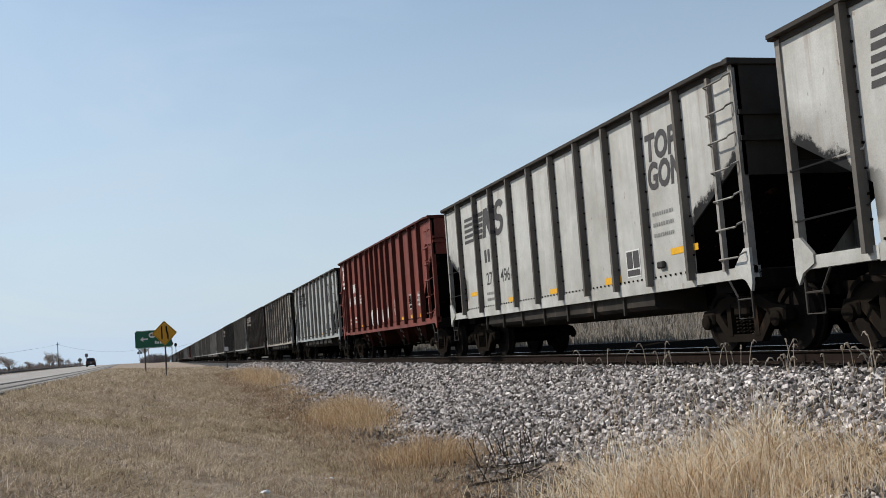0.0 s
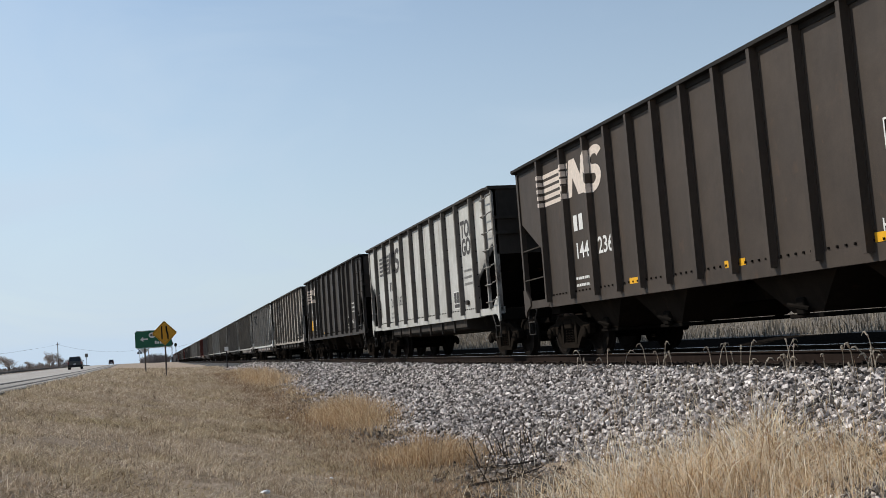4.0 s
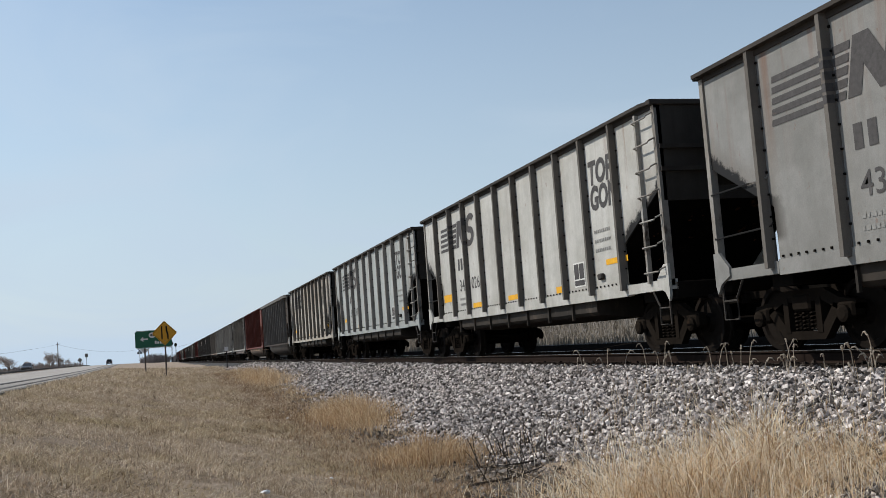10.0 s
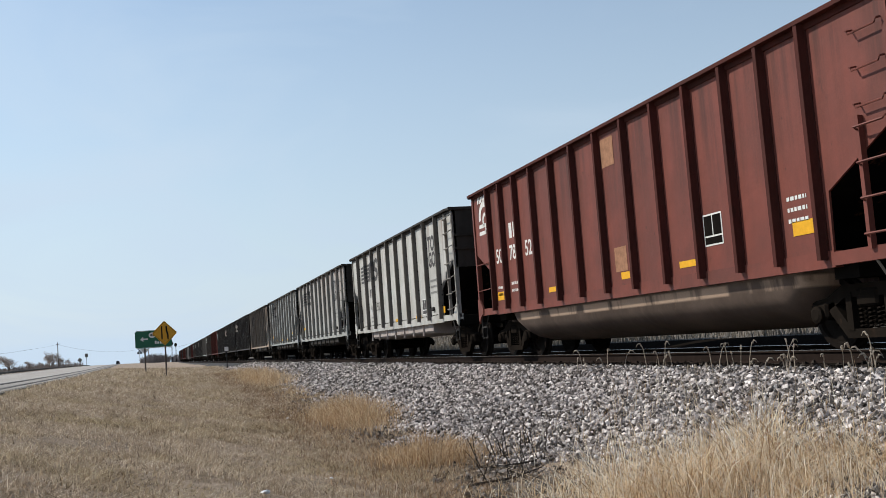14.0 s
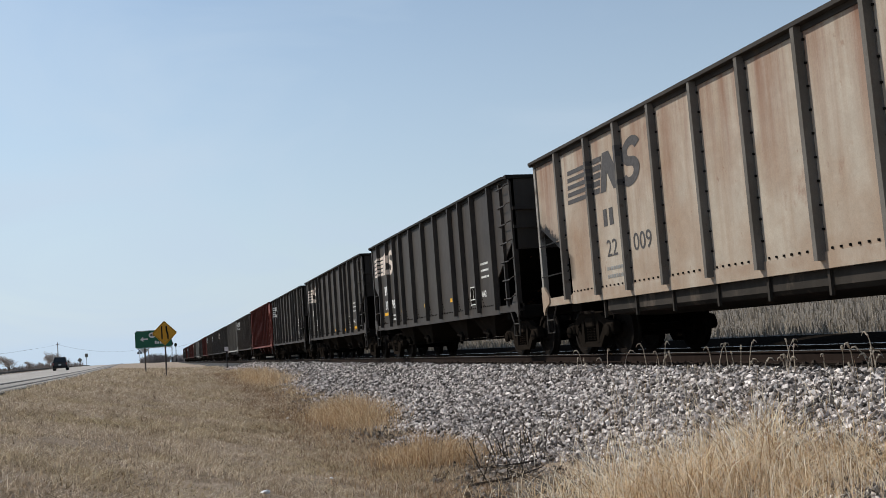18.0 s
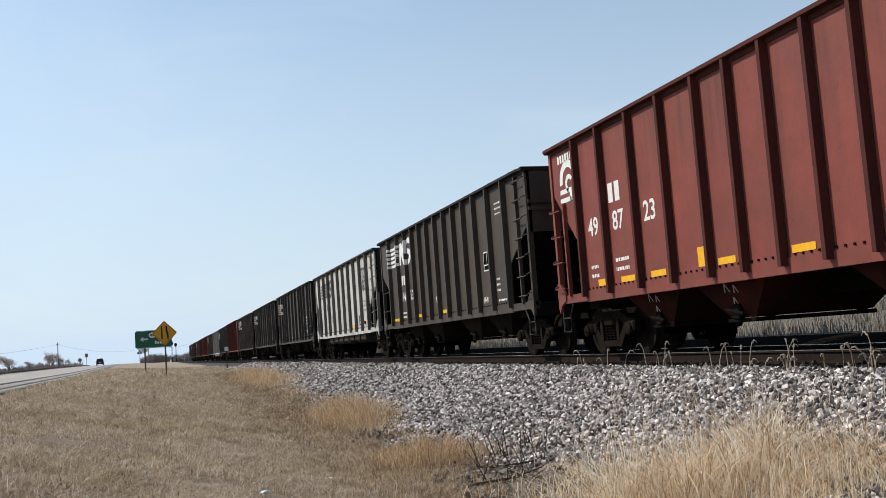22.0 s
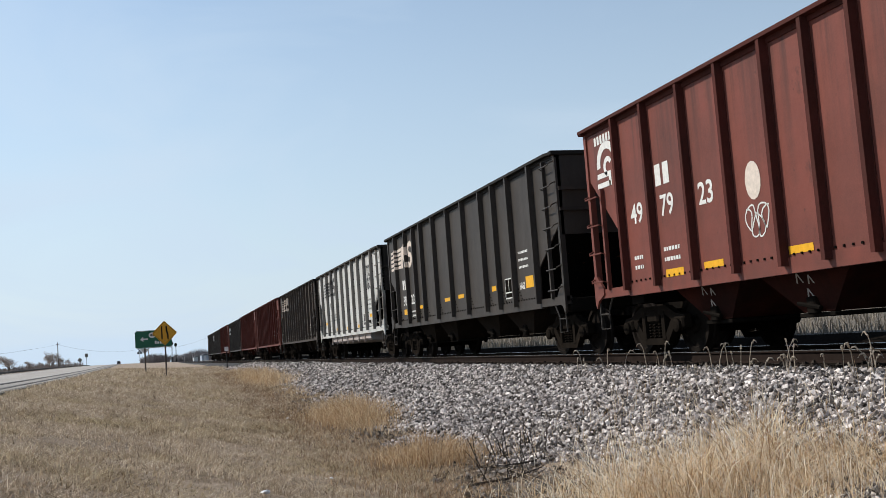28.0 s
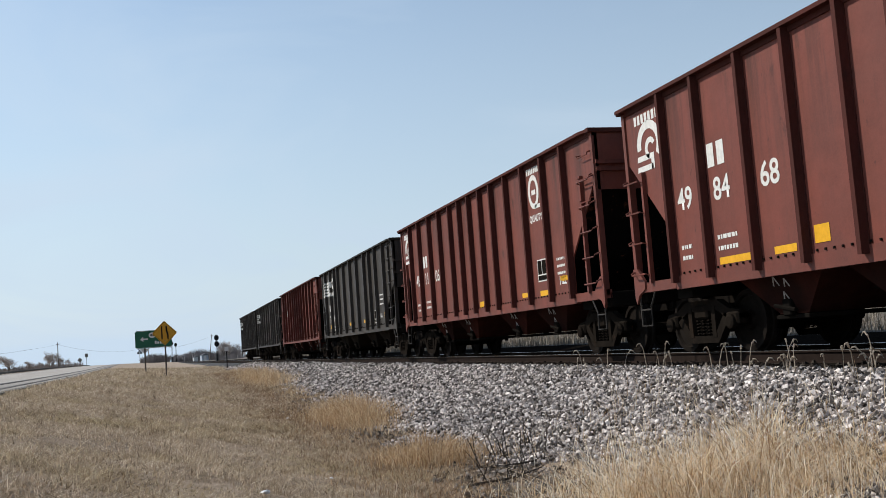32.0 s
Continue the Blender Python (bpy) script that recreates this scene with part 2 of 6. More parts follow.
# coal black, lowered further to put the recess shade into the colour
M_COALSHADE = car_paint("coal_black_shaded_steel", (0.007, 0.007, 0.007), (0.012, 0.011, 0.010), rough=0.9, spec=0.0)


def plain(name, c, rough=0.6, metal=0.0, vary=0.25, scale=9.0, spec=None):
    m, n, l, b = material(name, rough, metal)
    b.inputs["Specular IOR Level"].default_value = spec if spec is not None else 0.5 if rough < 0.5 else 0.1
    f = noise_tex(n, l, scale, 6, 0.65)
    l.new(ramp(n, l, f, [(0.3, tuple(x * (1 - vary) for x in c)), (0.7, tuple(min(1, x * (1 + vary)) for x in c))]), b.inputs["Base Color"])
    return m


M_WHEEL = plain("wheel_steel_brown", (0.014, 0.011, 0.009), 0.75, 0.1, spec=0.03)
M_RAIL = plain("rail_steel_brown", (0.022, 0.015, 0.012), 0.85, 0.0, scale=4, spec=0.03)
M_RAILTOP = plain("polished_rail_head", (0.45, 0.44, 0.43), 0.25, 1.0, 0.1)
M_DECAL_W = plain("lettering_white", (0.66, 0.65, 0.61), 0.6, 0, 0.12, 14)
M_DECAL_T = plain("lettering_cream", (0.62, 0.53, 0.45), 0.6, 0, 0.15, 14)
M_DECAL_K = plain("lettering_charcoal", (0.075, 0.07, 0.068), 0.6, 0, 0.25, 14)
M_DECAL_F = plain("lettering_faded_grey", (0.24, 0.235, 0.22), 0.7, 0, 0.2, 14)
M_YELLOW = plain("reflector_yellow", (0.70, 0.36, 0.025), 0.5, 0, 0.12, 11)
M_GRAFF = plain("scrawl_pale", (0.36, 0.34, 0.32), 0.7, 0, 0.3, 20)
M_GRAFF_R = plain("scrawl_rusty_red", (0.20, 0.10, 0.078), 0.7, 0, 0.3, 20)
M_GRAFF_T = plain("scrawl_teal", (0.33, 0.42, 0.38), 0.7, 0, 0.3, 20)
M_SIGN_G = plain("sign_green", (0.005, 0.105, 0.055), 0.45, 0, 0.1, 3)
M_SIGN_Y = plain("sign_amber", (0.62, 0.30, 0.008), 0.45, 0, 0.06, 3)
M_SIGN_K = plain("sign_black", (0.012, 0.012, 0.012), 0.5)
M_SIGN_W = plain("sign_white", (0.68, 0.68, 0.68), 0.45, 0, 0.05)
M_POST = plain("weathered_sign_post", (0.12, 0.10, 0.085), 0.7, 0.1)
M_GALV = plain("dull_galvanised_steel", (0.2, 0.19, 0.18), 0.55, 0.5)
M_DARKSTEEL = plain("dark_signal_steel", (0.02, 0.02, 0.021), 0.6)
M_TIE = plain("creosoted_tie_wood", (0.022, 0.017, 0.014), 0.9, 0, 0.4, 6, 0.0)
M_BARK = plain("grey_bark", (0.19, 0.165, 0.145), 0.9, 0, 0.3, 3)
# thicket, crown and brush twigs lightened to put distance haze into their colour
M_THICK = plain("hazy_thicket_twigs", (0.22, 0.198, 0.192), 0.9, 0, 0.3, 1)
M_DARKBARK = plain("dark_dead_wood", (0.05, 0.042, 0.036), 0.9, 0, 0.3, 5)
M_TWIG = plain("haze_pale_twigs", (0.42, 0.38, 0.355), 0.9, 0, 0.3, 1)
M_BRUSH = plain("haze_pale_brush_twigs", (0.27, 0.24, 0.225), 0.9, 0, 0.3, 1)
M_GLASS = plain("dark_car_glass", (0.02, 0.023, 0.026), 0.12, 0, 0.1)
M_TYRE = plain("tyre_rubber", (0.02, 0.02, 0.02), 0.85)
M_LAMPRED = plain("tail_lamp_red", (0.22, 0.012, 0.01), 0.3)
M_CHROME = plain("bright_trim", (0.5, 0.5, 0.5), 0.25, 0.9)
M_CARS = {k: plain("car_paint_" + k, c, 0.35, 0.2, 0.06) for k, c in
          {"grey": (0.045, 0.047, 0.047), "black": (0.018, 0.018, 0.02), "maroon": (0.06, 0.03, 0.028), "dark": (0.03, 0.032, 0.035)}.items()}
M_HOUSE = plain("pale_siding", (0.42, 0.46, 0.52), 0.7, 0, 0.06)
M_ROOF = plain("grey_shingles", (0.13, 0.13, 0.14), 0.9, 0, 0.3)


def ground_material():
    m, n, l, b = material("dry_turf", 0.95)
    big = noise_tex(n, l, 0.22, 6, 0.6)
    mid = noise_tex(n, l, 2.2, 6, 0.7)
    fine = noise_tex(n, l, 26, 4, 0.75)
    c = ramp(n, l, big, [(0.35, (0.25, 0.19, 0.132)), (0.5, (0.33, 0.25, 0.178)), (0.66, (0.42, 0.325, 0.235))])
    c = mix(n, l, fac_ramp(n, l, mid, 0.45, 0.78), c, (0.17, 0.125, 0.083))
    c = mix(n, l, 0.55, c, ramp(n, l, fine, [(0.3, (0.22, 0.22, 0.22)), (0.7, (0.85, 0.85, 0.85))]), "OVERLAY")
    l.new(c, b.inputs["Base Color"])
    bump(n, l, b, fine, 0.9, 0.05)
    return m


def ballast_material():
    m, n, l, b = material("crushed_stone_bed", 0.9)
    tc = n.new("ShaderNodeTexCoord")
    v = n.new("ShaderNodeTexVoronoi")
    v.inputs["Scale"].default_value = 25
    l.new(tc.outputs["Object"], v.inputs["Vector"])
    dist = noise_tex(n, l, 0.6, 5)
    hue = n.new("ShaderNodeSeparateColor")
    l.new(v.outputs["Color"], hue.inputs["Color"])
    # bed and cell edges near-black: shade between the stones put into the colour
    c = ramp(n, l, hue.outputs["Red"], [(0.0, (0.02, 0.018, 0.016)), (0.5, (0.05, 0.045, 0.04)), (1.0, (0.11, 0.1, 0.09))])
    c = mix(n, l, fac_ramp(n, l, v.outputs["Distance"], 0.25, 0.75), c, (0.03, 0.03, 0.032))
    c = mix(n, l, fac_ramp(n, l, dist, 0.55, 0.8), c, (0.14, 0.115, 0.095))
    l.new(c, b.inputs["Base Color"])
    inv = n.new("ShaderNodeMath")
    inv.operation = "SUBTRACT"
    inv.inputs[0].default_value = 1.0
    l.new(v.outputs["Distance"], inv.inputs[1])
    bump(n, l, b, inv.outputs["Value"], 1.0, 0.05)
    return m


def island_material(name, stops, rough=0.9, grain=0.0, leafy=0.0, patchy=None, spec=0.06):
    m, n, l, b = material(name, rough)
    b.inputs["Specular IOR Level"].default_value = spec
    g = n.new("ShaderNodeNewGeometry")
    c = ramp(n, l, g.outputs["Random Per Island"], stops)
    if patchy:
        big = noise_tex(n, l, 0.45, 5, 0.6)
        mid = noise_tex(n, l, 2.6, 5, 0.65)
        c = mix(n, l, fac_ramp(n, l, big, 0.44, 0.64), c, tuple(patchy), "MULTIPLY")
        c = mix(n, l, fac_ramp(n, l, mid, 0.48, 0.66), c, (0.62, 0.58, 0.55), "MULTIPLY")
    if grain:
        f = noise_tex(n, l, grain, 4, 0.7)
        c = mix(n, l, 0.5, c, ramp(n, l, f, [(0.3, (0.25, 0.25, 0.25)), (0.7, (0.75, 0.75, 0.75))]), "OVERLAY")
    l.new(c, b.inputs["Base Color"])
    if leafy:
        b.inputs["Specular IOR Level"].default_value = 0.1
        tr = n.new("ShaderNodeBsdfTranslucent")
        l.new(c, tr.inputs["Color"])
        ms = n.new("ShaderNodeMixShader")
        ms.inputs["Fac"].default_value = leafy
        l.new(b.outputs["BSDF"], ms.inputs[1])
        l.new(tr.outputs["BSDF"], ms.inputs[2])
        l.new(ms.outputs["Shader"], n["Material Output"].inputs["Surface"])
    return m


M_GROUND = ground_material()
M_FIELD = plain("grey_dead_field", (0.16, 0.14, 0.117), 0.95, 0, 0.35, 5)
M_BALLAST = ballast_material()
# coal dust and oil, darkened further to hold the shade under the train
M_SHADEBED = plain("shaded_coal_dust_bed", (0.014, 0.0115, 0.0095), 0.95, 0, 0.5, 14, 0.0)
M_STONE = island_material("crushed_granite", [(0.0, (0.04, 0.034, 0.03)), (0.28, (0.15, 0.13, 0.117)), (0.62, (0.38, 0.338, 0.31)), (1.0, (0.80, 0.725, 0.675))], grain=40)
M_OILYSHADE = island_material("oily_shaded_ballast", [(0.0, (0.009, 0.0075, 0.0065)), (0.6, (0.022, 0.018, 0.0155)), (1.0, (0.05, 0.041, 0.034))], grain=40, spec=0.0)
M_STRAW = island_material("dead_tall_grass", [(0.0, (0.27, 0.165, 0.088)), (0.25, (0.56, 0.40, 0.24)), (0.55, (0.86, 0.70, 0.48)), (1.0, (0.98, 0.93, 0.82))], leafy=0.5)
M_SHORT = island_material("dormant_turf_blades", [(0.0, (0.2, 0.15, 0.1)), (0.3, (0.42, 0.33, 0.235)), (0.7, (0.61, 0.497, 0.37)), (1.0, (0.86, 0.745, 0.595))], leafy=0.4, patchy=(0.85, 0.84, 0.73))
M_CLUMP = island_material("orange_tan_dead_grass", [(0.0, (0.24, 0.145, 0.075)), (0.3, (0.43, 0.29, 0.165)), (0.7, (0.60, 0.44, 0.275)), (1.0, (0.80, 0.66, 0.46))], leafy=0.45)
M_WEED = island_material("grey_dead_weeds", [(0.0, (0.13, 0.108, 0.083)), (0.5, (0.26, 0.222, 0.175)), (1.0, (0.42, 0.37, 0.30))], leafy=0.25)
M_MUDSTONE = island_material("muddy_ditch_gravel", [(0.0, (0.05, 0.04, 0.033)), (0.5, (0.14, 0.118, 0.098)), (1.0, (0.34, 0.30, 0.265))], grain=40)
M_FADED = island_material("faded_crest_stalks", [(0.0, (0.30, 0.245, 0.19)), (1.0, (0.62, 0.54, 0.44))], leafy=0.3)


def road_material(name, base, dark, joint=0.0):
    m, n, l, b = material(name, 0.85)
    f = noise_tex(n, l, 0.5, 6, 0.65, stretch=(1.0, 0.12, 1.0))
    b.inputs["Specular IOR Level"].default_value = 0.05
    b.inputs["Roughness"].default_value = 1.0
    fine = noise_tex(n, l, 60, 3, 0.7)
    c = mix(n, l, fac_ramp(n, l, f, 0.35, 0.7), base, dark)
    c = mix(n, l, 0.25, c, ramp(n, l, fine, [(0.3, (0.2, 0.2, 0.2)), (0.7, (0.8, 0.8, 0.8))]), "OVERLAY")
    l.new(c, b.inputs["Base Color"])
    bump(n, l, b, fine, 0.3, 0.01)
    return m


M_CONCRETE = road_material("worn_concrete_lanes", (0.43, 0.395, 0.355), (0.34, 0.312, 0.28))
M_SHOULDER = road_material("shoulder_asphalt", (0.36, 0.332, 0.30), (0.26, 0.24, 0.215))
M_SEAL = road_material("tar_seal", (0.10, 0.095, 0.09), (0.2, 0.19, 0.175))
M_FADEDLINE = road_material("worn_road_paint", (0.5, 0.48, 0.45), (0.4, 0.375, 0.34))


# ---------------------------------------------------------------- mesh tools
def part(name, bm, mat, parent=None, label=""):
    me = bpy.data.meshes.new(name)
    bmesh.ops.recalc_face_normals(bm, faces=bm.faces[:])
    bm.to_mesh(me)
    bm.free()
    return link(name, me, mat, parent, label)


def link(name, me, mat, parent=None, label=""):
    if mat and not me.materials:
        me.materials.append(mat)
    ob = new(name, me)
    if parent:
        ob.parent = parent
    if label:
        ob["label"] = label
    return ob


def fast_mesh(name, verts, faces, mat):
    """Mesh from numpy arrays; faces all of one size."""
    me = bpy.data.meshes.new(name)
    nv, nf, k = len(verts), len(faces), faces.shape[1]
    me.vertices.add(nv)
    me.vertices.foreach_set("co", np.asarray(verts, np.float32).ravel())
    me.loops.add(nf * k)
    me.loops.foreach_set("vertex_index", np.asarray(faces, np.int32).ravel())
    me.polygons.add(nf)
    me.polygons.foreach_set("loop_start", np.arange(0, nf * k, k, dtype=np.int32))
    me.polygons.foreach_set("use_smooth", np.zeros(nf, bool))
    me.update(calc_edges=True)
    me.materials.append(mat)
    return me


def box(bm, x0, x1, y0, y1, z0, z1, bev=0.0):
    vs = [bm.verts.new((x, y, z)) for x in (x0, x1) for y in (y0, y1) for z in (z0, z1)]
    fs = [bm.faces.new([vs[i] for i in q]) for q in ((0, 1, 3, 2), (4, 6, 7, 5), (0, 4, 5, 1), (2, 3, 7, 6), (0, 2, 6, 4), (1, 5, 7, 3))]
    if bev:
        es = list({e for f in fs for e in f.edges})
        bmesh.ops.bevel(bm, geom=es, offset=bev, segments=1, affect="EDGES")


def prism(bm, pts, a0, a1, axis="x"):
    """Extrude a polygon: axis x takes (y, z) points, y takes (x, z), z takes (x, y)."""
    def at(p, a):
        return {"x": (a, p[0], p[1]), "y": (p[0], a, p[1]), "z": (p[0], p[1], a)}[axis]
    lo, hi = [bm.verts.new(at(p, a0)) for p in pts], [bm.verts.new(at(p, a1)) for p in pts]
    bm.faces.new(lo[::-1])
    bm.faces.new(hi)
    for i in range(len(pts)):
        j = (i + 1) % len(pts)
        bm.faces.new((lo[i], lo[j], hi[j], hi[i]))


def tube(bm, pts, r, seg=6, r1=None):
    """Round bar along points, tapering from r to r1."""
    pts = [Vector(p) for p in pts]
    rings = []
    for i, p in enumerate(pts):
        d = (pts[min(i + 1, len(pts) - 1)] - pts[max(i - 1, 0)]).normalized()
        a = d.orthogonal().normalized()
        b = d.cross(a)
        rad = r if r1 is None else r + (r1 - r) * i / (len(pts) - 1)
        rings.append([bm.verts.new(p + (a * math.cos(k * 2 * math.pi / seg) + b * math.sin(k * 2 * math.pi / seg)) * rad) for k in range(seg)])
    for u, v in zip(rings, rings[1:]):
        for k in range(seg):
            bm.faces.new((u[k], u[(k + 1) % seg], v[(k + 1) % seg], v[k]))
    bm.faces.new(rings[0][::-1])
    bm.faces.new(rings[-1])


def lathe_x(bm, profile, seg=24, cx=0.0, cy=0.0, cz=0.0):
    """Turn a profile of (x, radius) about the x axis."""
    rings = [[bm.verts.new((cx + x, cy + r * math.cos(k * 2 * math.pi / seg), cz + r * math.sin(k * 2 * math.pi / seg))) for k in range(seg)] for x, r in profile]
    for u, v in zip(rings, rings[1:]):
        for k in range(seg):
            bm.faces.new((u[k], u[(k + 1) % seg], v[(k + 1) % seg], v[k]))
    bm.faces.new(rings[0][::-1])
    bm.faces.new(rings[-1])


def empty(name, m=None):
    e = new(name)
    e.empty_display_size = 0.3
    if m is not None:
        e.matrix_world = m
    return e


# ---------------------------------------------------------------- ground
ROAD_TURN = radians(1.474)
RC, RS = math.cos(ROAD_TURN), math.sin(ROAD_TURN)


def sstep(a, b, x):
    t = np.clip((np.asarray(x, float) - a) / (b - a), 0, 1)
    return t * t * (3 - 2 * t)


def road_lat(x, y):
    return x * RC + y * RS


def road_at(lat, along):
    """World x, y of a place on the road."""
    return lat * RC - along * RS, lat * RS + along * RC


def far_fall(y):
    return -4.5 * sstep(540, 950, y)


def road_z(lat, y):
    base = 0.06 + 0.74 * sstep(40, 340, y) + far_fall(y)
    return base + 0.016 * np.clip(-np.asarray(lat) - 2.7, 0, 12) * (1 - sstep(350, 650, y))


def ditch_x(y):
    return 3.3 + 0.8 * sstep(15, 60, y)


def toe_x(y):
    return 4.2 + 1.2 * sstep(15, 60, y)


def ditch_z(y):
    return -1.12 + 0.62 * sstep(14, 62, y) + 0.25 * sstep(60, 160, y) + 0.45 * sstep(150, 360, y) + far_fall(y)


def lumps(x, y, s):
    return np.sin(x * 1.7 * s + 1.3 * np.sin(y * 0.9 * s)) * np.cos(y * 1.3 * s + 0.7 * np.sin(x * 1.1 * s))


def ground_z(x, y):
    x, y = np.asarray(x, float), np.asarray(y, float)
    lat = road_lat(x, y)
    edge = -2.7
    zr = road_z(-2.7, y) - 0.03
    left = np.where(lat < edge, road_z(np.clip(lat, -14, edge), y) - 0.05, 0)
    dx = ditch_x(y) * RC + y * RS
    tt = np.clip((lat - edge) / (dx - edge), 0, 1)
    prof = zr + (ditch_z(y) - zr) * (0.35 * tt + 0.65 * (tt * tt * (3 - 2 * tt)))
    z = np.where(lat < edge, left, prof)
    z = z + np.where(lat > edge, 0.035 * lumps(x, y, 1.0) * np.clip((lat - edge) / 2, 0, 1), 0)
    bed = -0.17 - 4.5 * sstep(900, 1100, y)
    tx = toe_x(y)
    up = ditch_z(y) + (bed - ditch_z(y)) * np.clip((x - tx) / (7.35 - tx), 0, 1)
    z = np.where(x > tx, np.where(x < 7.35, up, bed), z)
    down = bed + (0.2 * sstep(11.2, 13.6, x) + 0.95 * sstep(14.0, 20.5, x)) * (1 - sstep(120, 300, y))
    z = np.where(x > 10.9, down, z)
    return z


def gz(x, y):
    return float(ground_z(x, y))


def axis_steps(parts):
    out = []
    for a, b, n in parts:
        out.extend(np.linspace(a, b, n, endpoint=False))
    return np.array(out + [parts[-1][1]])


def build_ground():
    xs = axis_steps([(-3000, -300, 12), (-300, -40, 26), (-40, -12, 28), (-12, 7.5, 120), (7.5, 7.55, 1), (7.55, 12, 20), (12, 30, 30), (30, 200, 20), (200, 3000, 12)])
    ys = axis_steps([(-3000, -100, 12), (-100, 0, 25), (0, 45, 180), (45, 120, 110), (120, 500, 95), (500, 900, 40), (900, 4000, 14)])
    gx, gy = np.meshgrid(xs, ys)
    gz = ground_z(gx, gy)
    v = np.stack([gx, gy, gz], -1).reshape(-1, 3)
    nx, ny = len(xs), len(ys)
    i = np.arange(nx - 1)[None, :] + nx * np.arange(ny - 1)[:, None]
    f = np.stack([i, i + 1, i + nx + 1, i + nx], -1).reshape(-1, 4)
    me = fast_mesh("ground", v, f, M_GROUND)
    me.polygons.foreach_set("use_smooth", np.ones(len(f), bool))
    me.materials.append(M_BALLAST)
    cx = (xs[:-1] + xs[1:]) / 2
    cy = (ys[:-1] + ys[1:]) / 2
    mx, my = np.meshgrid(cx, cy)
    wob = 0.35 * np.sin(my * 1.9) + 0.25 * np.sin(my * 0.63 + 1)
    stone = (mx > toe_x(my) + wob - 0.05) & (mx < 14.0) & (my < 900)
    # near-black out to x = 14: the train's shadow put into the bed
    shaded_bed = (mx > 7.55) & (mx < 14.0) & (my < 900)
    me.materials.append(M_SHADEBED)
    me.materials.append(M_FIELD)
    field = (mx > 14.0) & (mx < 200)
    me.polygons.foreach_set("material_index", (stone.astype(np.int32) + shaded_bed.astype(np.int32) + 3 * field.astype(np.int32)).ravel())
    ob = new("ground", me)
    return tagged(ob, "dry tan verge grass with a ditch and grey ballast bank", "ground", kind="structure")


def strip(name, lat0, lat1, y0, y1, lift, mat, label, n=160, kind="structure"):
    """A ribbon of road surface with thickness, along the road."""
    al = np.linspace(y0, y1, n)
    vs, fs = [], []
    for a in al:
        for la, dz in ((lat0, lift), (lat1, lift), (lat1, lift - 0.12), (lat0, lift - 0.12)):
            x, y = road_at(la, a)
            vs.append((x, y, float(road_z(la, y)) + dz))
    for i in range(n - 1):
        for k in range(4):
            fs.append((4 * i + k, 4 * i + (k + 1) % 4, 4 * i + 4 + (k + 1) % 4, 4 * i + 4 + k))
    me = fast_mesh(name, np.array(vs), np.array(fs), mat)
    return tagged(new(name, me), label, "road", kind=kind)
# ---------------------------------------------------------------- rolling stock
TRACK_X = 9.12
HALF = 1.43      # outer face of the side sheets
RIB = 0.115      # depth of the side posts
WHEEL_R = 0.457

RIBS = {
    "gondola": (1.33, 2.74, 3.98, 5.24, 6.55, 7.8, 9.06, 10.3, 11.53, 12.83),
    "hopper": (1.22, 2.6, 3.66, 4.57, 5.96, 7.45, 8.85, 10.35, 11.31, 12.36, 13.74),
    "redhopper": (1.31, 2.38, 3.56, 4.65, 5.73, 6.6, 7.46, 8.36, 9.22, 10.25, 11.34, 12.5, 13.55),
    "ribhopper": (1.43, 2.65, 3.75, 4.67, 5.54, 6.42, 7.34, 8.27, 9.17, 10.09, 10.99, 12.07, 13.2),
    "tub": (1.2, 2.18, 3.06, 4.13, 5.28, 6.35, 7.4, 8.48, 9.56, 10.55, 11.58, 12.51, 13.46),
}
LENGTH = {"gondola": 14.36, "hopper": 15.1, "redhopper": 14.92, "ribhopper": 14.6, "tub": 14.78}
LEAD_TRUCK = {"gondola": 13.4, "hopper": 14.1, "redhopper": 13.8, "ribhopper": 13.5, "tub": 13.6}
TOP = {"gondola": 4.02, "hopper": 4.05, "redhopper": 4.10, "ribhopper": 4.05, "tub": 3.99}
CUT = {"gondola": (2.66, 1.47, 1.88), "hopper": (2.64, 1.3, 1.84), "redhopper": (3.23, 1.32, 1.88), "ribhopper": (2.9, 1.34, 2.08), "tub": (2.17, 1.27, 1.88)}
RIB_DEPTH = {"tub": 0.19}
TUBS = ("tub", "redtub")
REDS = ("redhopper", "longredhopper")
RIBS["longredhopper"] = (1.38, 2.4, 3.57, 4.62, 5.66, 6.5, 7.3, 8.08, 8.88, 9.68, 10.77, 11.81, 13.04, 14.11)
LENGTH["longredhopper"], LEAD_TRUCK["longredhopper"], TOP["longredhopper"], CUT["longredhopper"] = 15.42, 14.3, TOP["redhopper"], CUT["redhopper"]
RIBS["redtub"] = (1.3, 2.2, 3.15, 4.19, 5.28, 6.36, 7.46, 8.55, 9.63, 10.66, 11.67, 12.56, 13.44)
LENGTH["redtub"], LEAD_TRUCK["redtub"], TOP["redtub"], CUT["redtub"] = 14.9, 13.6, 4.02, (2.55, 1.3, 1.9)
RIBS["longgondola"] = tuple(r * 1.065 - 0.08 for r in RIBS["gondola"])
LENGTH["longgondola"], LEAD_TRUCK["longgondola"], TOP["longgondola"], CUT["longgondola"] = 14.98, 13.9, 4.02, CUT["gondola"]
SILL = 1.12


